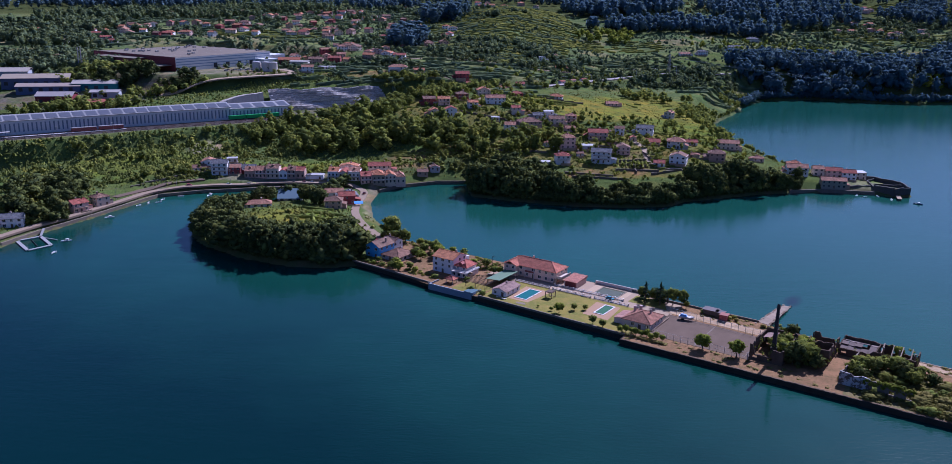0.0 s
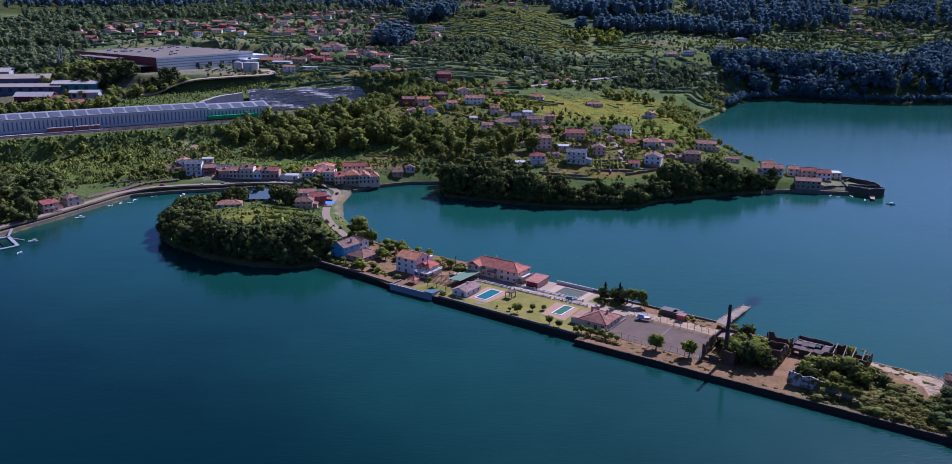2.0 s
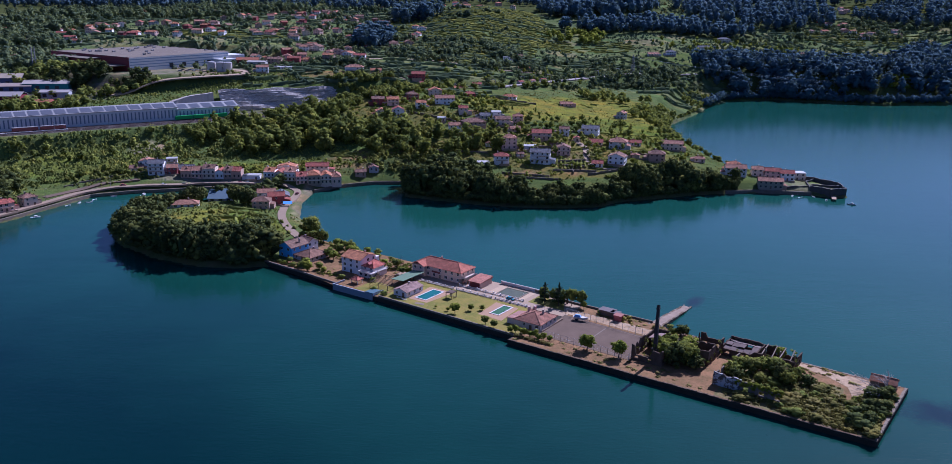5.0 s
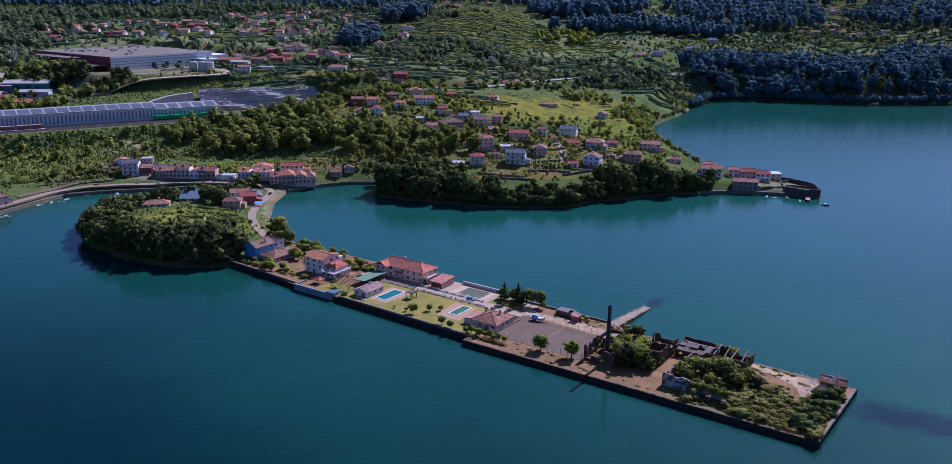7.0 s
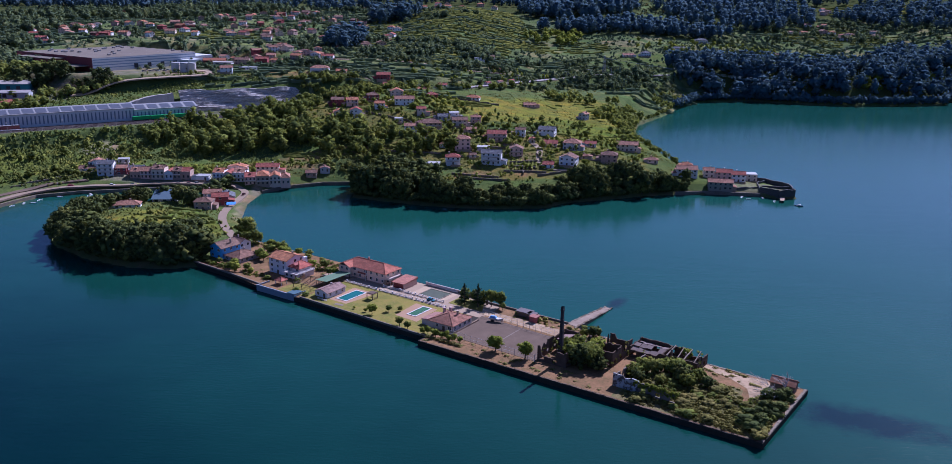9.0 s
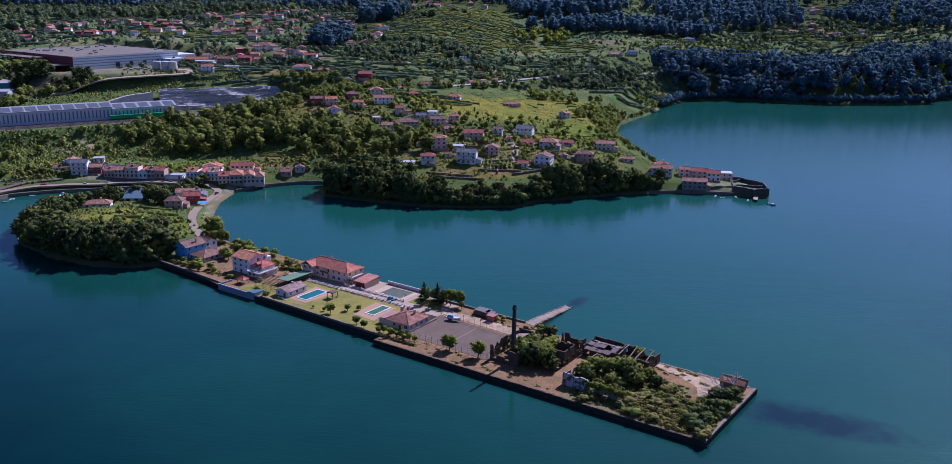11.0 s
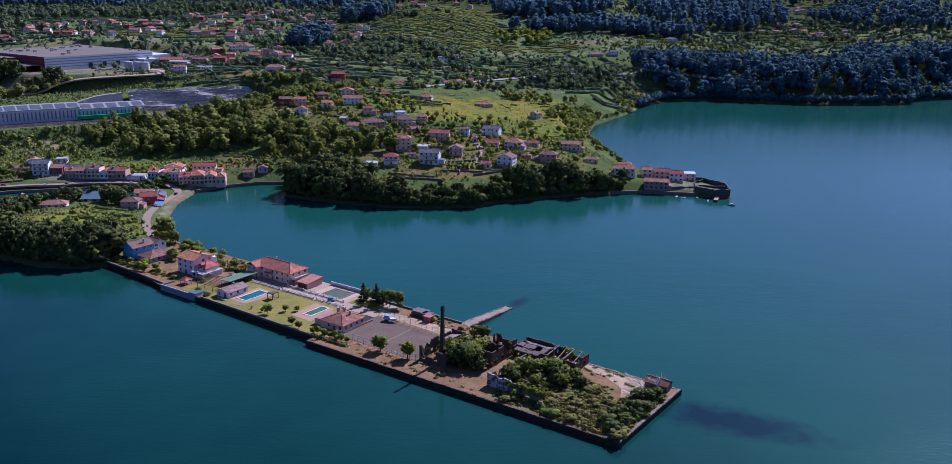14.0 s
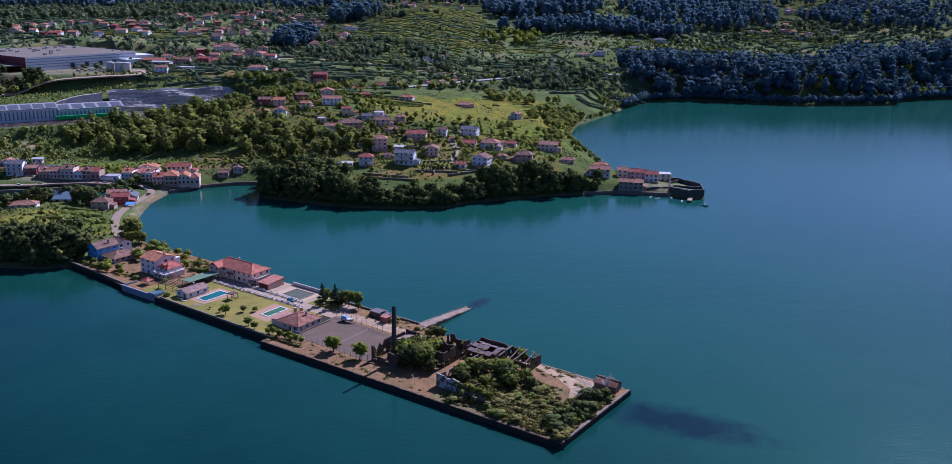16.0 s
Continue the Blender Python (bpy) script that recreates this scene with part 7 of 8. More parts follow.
def low_wall(points, h, thick, material, label, name="low_wall"):
    s = Shape()
    pts = [Vector((*p, 0)) for p in plan(points)]
    for p, q in zip(pts, pts[1:]):
        m = Matrix.Translation((p.x, p.y, LEVEL - 0.1)) @ Matrix.Rotation(math.atan2(q.y - p.y, q.x - p.x), 4, "Z")
        s.box(0, (q - p).length, -thick / 2, thick / 2, 0, h, m)
        s.box(-0.05, (q - p).length + 0.05, -thick / 2 - 0.08, thick / 2 + 0.08, h, h + 0.12, m)
    return solid(name, s, material, label, "wall", "structure")


low_wall([(149.0, 1.9), (228, 3.8)], 0.9, 0.5, STONE, "low dark stone wall along the lawn")
low_wall([(258.6, 5.6), (290, 8.0), (329, 10.0)], 0.8, 0.5, STONE, "low dark stone wall below the houses")
low_wall([(150, 53.6), (172, 56.9)], 1.0, 0.4, STONE, "low stone wall at the back of the pines")
low_wall([(106, 53.2), (150, 53.6)], 0.8, 0.5, STONE, "low stone wall behind the drive")
low_wall([(168, 56.6), (191, 56.8)], 1.6, 0.3, plaster((0.66, 0.55, 0.48)), "pale rendered wall behind the back pool")


def fence(points, gap, high, post_mat, rails, label, name="fence"):
    ob = thing(name, Matrix.Identity(4), label, "fence")
    post = Shape().box(-0.07, 0.07, -0.07, 0.07, 0, high).mesh("post", post_mat)
    pts = [Vector((*p, LEVEL)) for p in plan(points)]
    for p, q in zip(pts, pts[1:]):
        n = max(1, int((q - p).length / gap))
        for i in range(n + 1):
            at = p.lerp(q, i / n)
            part("post", post, None, ob, at=Matrix.Translation(at))
        for z in rails:
            part("rail", Shape().beam(p + Vector((0, 0, z)), q + Vector((0, 0, z)), 0.06), post_mat, ob)


fence([(97.2, 8.0), (142, 8.6), (142.6, 9.2)], 3.0, 3.2, GREYSHEET, (3.1, 1.6), "tall thin grey mesh fence posts round the court")
fence([(97.0, 8.0), (97.0, 35.4), (120, 37), (143, 38.3)], 3.0, 3.2, GREYSHEET, (3.1, 1.6), "tall thin grey mesh fence posts behind the court")


def balustrade(points, label):
    ob = thing("balustrade", Matrix.Identity(4), label, "balustrade")
    pts = [Vector((*p, LEVEL)) for p in plan(points)]
    pier = Shape().box(-0.22, 0.22, -0.22, 0.22, 0, 1.15).box(-0.28, 0.28, -0.28, 0.28, 1.15, 1.3).mesh("pier", WHITE)
    for p, q in zip(pts, pts[1:]):
        n = int((q - p).length / 4)
        for i in range(n + 1):
            part("pier", pier, None, ob, at=Matrix.Translation(p.lerp(q, i / n)))
        part("rail", Shape().beam(p + Vector((0, 0, 0.95)), q + Vector((0, 0, 0.95)), 0.2, 0.14), WHITE, ob)
        part("plinth", Shape().beam(p + Vector((0, 0, 0.15)), q + Vector((0, 0, 0.15)), 0.2, 0.3), WHITE, ob)
        k = int((q - p).length / 0.8)
        turned = Shape().tube([(0, 0, 0.25, 0.06), (0, 0, 0.5, 0.1), (0, 0, 0.95, 0.06)], 6).mesh("baluster", WHITE)
        for i in range(k):
            part("baluster", turned, None, ob, at=Matrix.Translation(p.lerp(q, (i + 0.5) / k)))


balustrade([(226, 35.4), (206, 35.4)], "white concrete balustrade along the drive")
balustrade([(204, 35.4), (183, 35.8)], "white concrete balustrade beside the lawn")
balustrade([(181, 36.0), (163, 36.0)], "white concrete balustrade beside the small pool")
balustrade([(206, 41.0), (190, 41.2), (168, 41.2)], "white balustrade before the back pool")


def pool(name, a0, a1, b0, b1, water, rim, label, depth=1.4, extra=None):
    m = pen((a0 + a1) / 2, (b0 + b1) / 2)
    w, d = abs(a1 - a0), abs(b1 - b0)
    ob = thing(name, m, label, "pool")
    edge = Shape()
    for x0, x1, y0, y1 in ((-w / 2 - 0.6, w / 2 + 0.6, -d / 2 - 0.6, -d / 2), (-w / 2 - 0.6, w / 2 + 0.6, d / 2, d / 2 + 0.6), (-w / 2 - 0.6, -w / 2, -d / 2, d / 2), (w / 2, w / 2 + 0.6, -d / 2, d / 2)):
        edge.box(x0, x1, y0, y1, -0.1, 0.22)
    part("rim", edge, rim, ob, "pale rim")
    part("water", Shape().box(-w / 2, w / 2, -d / 2, d / 2, 0.03, 0.1), water, ob)
    for s in (-0.25, 0.25):
        part("ladder_rail", Shape().beam((w / 2 - 0.2, s, 0.1), (w / 2 + 0.1, s, 0.95), 0.06).beam((w / 2 + 0.1, s, 0.95), (w / 2 + 0.5, s, 0.2), 0.06), GREYSHEET, ob)
    return ob


def pool_water(name, color):
    n = Nodes(name)
    c = n.mix(n.noise(0.3, 3), color, tone(color, 0.6))
    n.bump(n.noise(2.0, 2), 0.1, 0.05)
    return n.done(c, 0.08, 0.0, 0.25)


sheet("pool_terrace", [(204.5, 11.5), (215.6, 11.2), (217, 31), (202.5, 31), (203, 24)], 0.03, PAVING, "pink paving round the pool", "terrace", 0.05)
pool("swimming_pool", 207.2, 213.0, 14.4, 28.2, pool_water("turquoise_pool_water", (0.03, 0.15, 0.125)), WHITE, "rectangular turquoise swimming pool with a pale stone rim in the lawn")
sheet("pool_terrace", [(163, 13.6), (176.4, 14.4), (178, 32.3), (165, 31.8)], 0.03, PAVING, "wide pink paving round the green pool", "terrace", 0.05)
pool("swimming_pool", 167.9, 172.2, 18.8, 30.4, pool_water("green_pool_water", (0.07, 0.16, 0.055)), WHITE, "small swimming pool of green water with a stone rim")
pool("swimming_pool", 172.5, 184.5, 43.6, 53.0, pool_water("stale_pool_water", (0.13, 0.13, 0.06)), COPING, "shallow disused pool with murky green water")
sheet("pool_apron", [(169, 41.6), (189.5, 41.6), (189.5, 56), (169, 56)], 0.03, plain("pale_apron", (0.44, 0.32, 0.2), 0.95, 1.2, 0.3, 0.0, 0.1), "pale concrete apron round the disused pool", "terrace", 0.05)


def peninsula_house(a, b, w, d, st, form, wall, cover, label, rise=None, z=0.0, step=3.0, gallery=False, turn=0.0, windows=True, group="peninsula houses"):
    return house(pen(a, b, z, turn), w, d, st, form, wall, cover, label, rise=rise, balcony=gallery, step=step, windows=windows, group=group, seed=int(a))


# long two-storey residence, with its projecting wing, loggia and low annex
def residence():
    wall, cover = (0.68, 0.5, 0.38), (0.52, 0.19, 0.115)
    ob = house(pen(222.5, 50.0), 30.5, 12.5, 2, "hip", wall, cover, "long two-storey salmon house with a hipped clay-tile roof", rise=3.0, group="peninsula houses")
    wing = Shape().box(-14.5, -7.0, -8.6, -6.25, -0.2, 6.0)
    part("wing_wall", wing, plaster(wall), ob)
    part("wing_roof", roof_shape(8.2, 6.0, 1.9, "gable_y", 0.4), tiles(cover), ob, at=Matrix.Translation((-10.75, -6.0, 6.0)))
    for x in (-12.6, -9.0):
        for z in (1.7, 4.6):
            put_window(ob, Matrix.Translation((x, -8.6, z)), 1.2, 1.4)
    loggia = part("balcony", Shape().box(-2.5, 3.0, -7.6, -6.26, 3.0, 3.2).box(-2.5, -2.3, -7.6, -7.4, 0, 5.6).box(2.8, 3.0, -7.6, -7.4, 0, 5.6), WHITE, ob)
    part("railing", Shape().box(-2.5, 3.0, -7.62, -7.52, 3.2, 4.2), plain("dark_red_timber", (0.2, 0.06, 0.05), 0.8, 2, 0.3), loggia)
    part("terrace", Shape().box(14.6, 18.5, -6, 4, 2.8, 3.1).box(14.7, 15.0, -5.9, -5.6, -0.2, 2.8).box(18.1, 18.4, -5.9, -5.6, -0.2, 2.8).box(14.6, 18.5, -6, -5.85, 3.1, 4.0).box(18.35, 18.5, -6, 4, 3.1, 4.0), plaster((0.6, 0.47, 0.36)), ob)
    part("stair", Shape().box(14.6, 16.2, -8.4, -7.4, -0.2, 0.8).box(14.6, 16.2, -7.4, -6.7, -0.2, 1.7).box(14.6, 16.2, -6.7, -6.0, -0.2, 2.6), CONCRETE, ob)
    annex = thing("annex", pen(198.0, 49.0), "low annex with a salmon tiled roof and dark red doors", "annex")
    part("wall", Shape().box(-4.2, 3.0, -5.2, 5.2, -0.2, 3.0), plaster((0.55, 0.36, 0.28)), annex)
    part("garage_door", Shape().box(-3.6, 2.4, -5.3, -5.2, 0, 2.6), plain("dark_red_door", (0.16, 0.035, 0.03), 0.7, 2, 0.25), annex)
    part("roof", Shape().add([(-4.6, -5.7, 3.0), (3.4, -5.7, 3.0), (3.4, 5.6, 4.0), (-4.6, 5.6, 4.0), (-4.6, -5.7, 2.8), (3.4, -5.7, 2.8), (3.4, 5.6, 2.9), (-4.6, 5.6, 2.9)],
                             [(0, 1, 2, 3), (1, 0, 4, 5), (2, 1, 5, 6), (3, 2, 6, 7), (0, 3, 7, 4), (7, 6, 5, 4)]), tiles((0.5, 0.22, 0.15)), annex)


residence()


def bungalow():
    wall, cover = (0.6, 0.5, 0.44), (0.34, 0.16, 0.1)
    ob = house(pen(148.6, 19.8), 13.6, 14.6, 1, "hip", wall, cover, "broad bungalow with a weathered brown hipped tile roof beside the court", rise=2.8, step=3.5, group="peninsula houses")
    part("porch_roof", Shape().add([(-11.4, -6.6, 2.6), (-6.9, -6.6, 3.3), (-6.9, 4, 3.3), (-11.4, 4, 2.6), (-11.4, -6.6, 2.4), (-6.9, -6.6, 3.0), (-6.9, 4, 3.0), (-11.4, 4, 2.4)],
                                   [(0, 1, 2, 3), (1, 0, 4, 5), (2, 1, 5, 6), (3, 2, 6, 7), (0, 3, 7, 4), (7, 6, 5, 4)]), tiles((0.46, 0.25, 0.19)), ob)
    part("porch_wall", Shape().box(-11.1, -6.84, -6.4, 3.8, -0.2, 2.45), plaster(wall), ob)
    part("ramp_wall", Shape().box(7.5, 7.75, -7.3, 12, -0.1, 0.8), CONCRETE, ob)
    for x, y in ((-5, 2.5), (-3, 4.5)):
        part("chimney", Shape().box(x - 0.5, x + 0.5, y - 0.5, y + 0.5, 3.6, 6.4).box(x - 0.65, x + 0.65, y - 0.65, y + 0.65, 6.4, 6.6), plaster((0.5, 0.35, 0.3)), ob)


bungalow()
peninsula_house(220.6, 17.5, 8.2, 12.8, 1, "gable_y", (0.72, 0.68, 0.66), (0.34, 0.22, 0.18), "low white outbuilding with a weathered brown roof beside the pool", rise=1.4, step=2.9)


def canopy():
    ob = thing("sheet_canopy", pen(231.5, 31), "green sheet-metal canopy on thin posts", "canopy")
    part("roof", Shape().add([(-4.0, -9, 2.9), (4.0, -9, 3.4), (4.0, 9, 3.4), (-4.0, 9, 2.9), (-4.0, -9, 2.8), (4.0, -9, 3.3), (4.0, 9, 3.3), (-4.0, 9, 2.8)],
                             [(0, 1, 2, 3), (1, 0, 4, 5), (2, 1, 5, 6), (3, 2, 6, 7), (0, 3, 7, 4), (7, 6, 5, 4)]), plain("green_sheet", (0.13, 0.19, 0.1), 0.6, 0.8, 0.3), ob)
    for x in (-3.6, 3.6):
        for y in (-8.5, 0, 8.5):
            part("post", Shape().box(x - 0.1, x + 0.1, y - 0.1, y + 0.1, -0.05, 2.85), IRON, ob)
    ob = thing("pergola", pen(236, 19), "dark open pergola of thin beams beside the lawn", "pergola")
    for i in range(9):
        part("slat", Shape().box(-6, 6, -6 + i * 1.5, -5.85 + i * 1.5, 2.7, 2.9), TIMBER, ob)
    for x in (-5.8, 0, 5.8):
        part("beam", Shape().box(x - 0.1, x + 0.1, -6.2, 6.4, 2.5, 2.7), TIMBER, ob)
        for y in (-6, 6):
            part("post", Shape().box(x - 0.1, x + 0.1, y - 0.1, y + 0.1, -0.05, 2.5), TIMBER, ob)
    ob = thing("garden_gazebo", pen(199.3, 24.5) @ Matrix.Diagonal((0.75, 0.75, 1.0, 1.0)), "dark timber gazebo with a flat roof on the lawn", "gazebo")
    part("roof", Shape().box(-2.6, 2.6, -2.8, 2.8, 2.9, 3.15).box(-2.2, 2.2, -2.4, 2.4, 3.15, 3.3), plain("gazebo_roof", (0.13, 0.09, 0.07), 0.95, 1.5, 0.3, 0.0, 0.1), ob)
    for x in (-2.3, 2.3):
        for y in (-2.5, 2.5):
            part("post", Shape().box(x - 0.18, x + 0.18, y - 0.18, y + 0.18, -0.05, 2.9), TIMBER, ob)
    part("bench", Shape().box(-2.0, 2.0, 1.6, 2.2, 0.4, 0.5).box(-2.0, -1.8, 1.6, 2.2, -0.02, 0.4).box(1.8, 2.0, 1.6, 2.2, -0.02, 0.4), TIMBER, ob)
    ob = thing("small_gazebo", pen(250.6, 12.8), "small white gazebo with a red tiled roof on the bastion", "gazebo")
    part("roof", roof_shape(4.6, 4.0, 1.1, "hip", 0.4), tiles((0.45, 0.15, 0.1)), ob, at=Matrix.Translation((0, 0, 2.6)))
    for x in (-2.1, 2.1):
        for y in (-1.8, 1.8):
            part("column", Shape().tube([(x, y, -0.05, 0.2), (x, y, 2.5, 0.16)], 8), WHITE, ob)


canopy()


def white_house():
    wall = (0.74, 0.7, 0.68)
    ob = house(pen(264.0, 29.5), 13.0, 12.5, 3, "gable_x", wall, (0.52, 0.22, 0.1), "tall white three-storey house with a weathered orange tile roof", rise=2.2, step=2.75, group="peninsula houses")
    cover = tiles((0.5, 0.15, 0.1))
    side = plaster((0.68, 0.58, 0.53))
    part("wing_wall", Shape().box(6.6, 15.6, -7.5, 4.5, -0.2, 3.0).box(7.2, 14.2, -4.6, 4.2, 3.0, 5.4), side, ob)
    part("wing_roof", roof_shape(7.4, 9.2, 2.4, "hip", 0.5), cover, ob, at=Matrix.Translation((10.7, -0.2, 5.4)))
    part("dormer", Shape().box(9.6, 11.8, -4.9, -2.0, 5.2, 6.6).add([(9.3, -5.2, 6.6), (12.1, -5.2, 6.6), (10.7, -5.2, 7.5), (9.3, -1.6, 6.6), (12.1, -1.6, 6.6), (10.7, -1.6, 7.5)], [(0, 1, 2), (0, 2, 5, 3), (2, 1, 4, 5)]), plain("red_dormer", (0.3, 0.08, 0.06), 0.8, 1.5, 0.3), ob)
    part("terrace_slab", Shape().box(6.5, 16.4, -8.4, 4.6, 2.9, 3.15), WHITE, ob)
    rail = Shape().box(6.6, 16.3, -8.35, -8.2, 3.95, 4.1).box(16.15, 16.3, -8.2, 4.5, 3.95, 4.1)
    for i in range(14):
        rail.box(6.7 + i * 0.73, 6.88 + i * 0.73, -8.33, -8.2, 3.15, 3.95)
    for i in range(17):
        rail.box(16.15, 16.28, -8.1 + i * 0.74, -7.93 + i * 0.74, 3.15, 3.95)
    part("terrace_rail", rail, WHITE, ob)
    part("outer_stair", Shape().box(15.7, 17.2, -7.4, -6.4, -0.2, 0.6).box(15.7, 17.2, -6.4, -5.4, -0.2, 1.2).box(15.7, 17.2, -5.4, -4.4, -0.2, 1.9).box(15.7, 17.2, -4.4, -3.2, -0.2, 2.6), CONCRETE, ob)
    for i in range(4):
        part("pillar", Shape().box(7.0 + i * 2.9, 7.3 + i * 2.9, -8.2, -7.9, -0.2, 2.9), WHITE, ob)
    for x in (8.2, 11.5, 14.8):
        put_window(ob, Matrix.Translation((x, -7.5, 1.5)), 1.7, 1.4)
    for x in (8.6, 12.6):
        put_window(ob, Matrix.Translation((x, -4.6, 4.2)), 1.2, 1.3)
    part("stair_tower", Shape().box(3.2, 6.5, 6.26, 9.0, -0.2, 7.0), plaster(wall), ob)
    bastion = solid("bastion_wall", Shape().box(-13.2, 13.2, -4.6, -4.2, -3.6, 0.9).box(-13.4, 13.4, -4.7, -4.1, 0.9, 1.05).box(12.8, 13.2, -4.2, 4, -3.6, 0.9).box(-13.2, -12.8, -4.2, 4, -3.6, 0.9), plaster((0.26, 0.27, 0.3)), "pale blue-white rendered garden wall standing in the water", "wall", "structure", m=pen(244.6, 7.4))
    hut = thing("boat_gate", pen(233.5, 5.6), "small pale blue flat-roofed gatehouse at the water", "gatehouse")
    part("wall", Shape().box(-2.2, 2.2, -2.2, 3, -3.2, 1.2), plaster((0.6, 0.68, 0.78)), hut)
    part("roof", Shape().box(-2.6, 2.6, -2.6, 3.3, 1.2, 1.45), plain("pale_blue_slab", (0.06, 0.11, 0.13), 0.7, 1, 0.2), hut)


white_house()


def blue_house():
    ob = house(pen(311.0, 27.5), 10.0, 13, 2, "gable_y", WALLS["blue"], (0.26, 0.16, 0.11), "bright blue gabled house with a brown tile roof", rise=2.6, step=3.3, group="peninsula houses")
    peninsula_house(299.5, 29.5, 12.5, 14, 1, "hip", (0.45, 0.4, 0.38), (0.26, 0.14, 0.09), "low stone annex with a wide brown tile roof", rise=2.6, step=2.8)
    peninsula_house(311.5, 38.6, 8.4, 8.6, 2, "gable_x", (0.7, 0.68, 0.66), (0.22, 0.12, 0.085), "white two-storey house with a brown gabled roof", rise=2.2, step=2.9)
    peninsula_house(319.5, 39.5, 8, 9, 1, "gable_x", (0.5, 0.16, 0.16), (0.48, 0.1, 0.11), "low shed with a bright red roof", rise=1.4, step=2.8)


blue_house()


def ruin_wall(m, length, high, thick, seed, material=STONE, holes=True, label="", gaps=0.0):
    """A broken masonry wall with a ragged top and window gaps."""
    rng = random.Random(seed)
    n = max(3, int(length / 1.0))
    tops, level = [], high
    for i in range(n + 1):
        if rng.random() < 0.22:
            level = high * rng.choice((1.0, 1.0, 0.9, 0.72) if gaps else (1.0, 0.95, 0.88))
        if i > 1 and rng.random() < gaps:
            level = high * 0.4
        tops.append(level + rng.uniform(-0.22, 0.15))
    zs = [[-0.2, 1.1, min(2.6, t - 0.5), t] for t in tops]
    cells = {(i, j) for i in range(n) for j in range(3) if not (holes and j == 1 and i % 6 in (1, 2))}
    s, known = Shape(), {}

    def corner(i, j, side):
        key = (i, j, side)
        if key not in known:
            known[key] = len(s.v)
            s.v.append((i * length / n, side * thick / 2, zs[i][j]))
        return known[key]
    for i, j in cells:
        s.f.append((corner(i, j, -1), corner(i + 1, j, -1), corner(i + 1, j + 1, -1), corner(i, j + 1, -1)))
        s.f.append((corner(i, j + 1, 1), corner(i + 1, j + 1, 1), corner(i + 1, j, 1), corner(i, j, 1)))
        for (di, dj), (p, q) in (((-1, 0), ((i, j + 1), (i, j))), ((1, 0), ((i + 1, j), (i + 1, j + 1))), ((0, -1), ((i, j), (i + 1, j))), ((0, 1), ((i + 1, j + 1), (i, j + 1)))):
            if (i + di, j + dj) not in cells:
                s.f.append((corner(*q, -1), corner(*p, -1), corner(*p, 1), corner(*q, 1)))
    return s, m


def ruin(name, a0, a1, b0, b1, high, label, seed, gaps=0.1, inner=()):
    w, d = a1 - a0, b1 - b0
    ob = thing(name, pen(a1, b0), label, "ruin")
    old = plain("sooty_masonry", (0.14, 0.1, 0.07), 1.0, 2.0, 0.6, 0.0, 0.05)
    for k, (x, y, turn, length) in enumerate([(0, 0, 0, w), (w, 0, 90, d), (0, d, 0, w), (0, 0, 90, d)] + list(inner)):
        s, _ = ruin_wall(None, length, high, 0.5, seed + k, gaps=gaps)
        part("wall", s, old, ob, at=Matrix.Translation((x, y, 0)) @ Matrix.Rotation(radians(turn), 4, "Z"))
    g = np.random.default_rng(seed)
    lobes = []
    for x, y, turn, length in ((0, 0, 0, w), (w, 0, 90, d), (0, d, 0, w), (0, 0, 90, d)):
        for _ in range(int(length * 0.8)):
            e = g.uniform(0, length)
            if math.sin(e * 0.7 + seed + turn) > -0.2:
                lobes.append((x + (e if turn == 0 else 0), y + (e if turn else 0), g.uniform(0.5, high * 0.95), g.uniform(0.5, 1.0), g.uniform(0.5, 1.0)))
    part("ivy", mesh_of("ivy", [clump_arrays(g, lobes, 34, 0.2), core_arrays(g, lobes[::2], 0.7, True)], OAK), None, ob, "green ivy over the broken walls")
    return ob


old_works = ruin("ruined_works", 84, 97, 10.5, 33, 6.5, "roofless dark stone works overgrown with trees beside the chimney", 3)
part("roof_remnant", Shape().add([(1, 14, 5.0), (6, 14, 6.2), (6, 21, 5.8), (1, 21, 4.8), (1, 14, 4.8), (6, 14, 6.0), (6, 21, 5.6), (1, 21, 4.6)], [(0, 1, 2, 3), (7, 6, 5, 4), (0, 4, 5, 1), (1, 5, 6, 2), (2, 6, 7, 3), (3, 7, 4, 0)]), tiles((0.33, 0.22, 0.18)), old_works)
ruin("ruined_works", 69, 79, 22, 41, 6.5, "roofless tall stone shell with open windows beside the path", 8, inner=[(0, 9, 0, 10)])


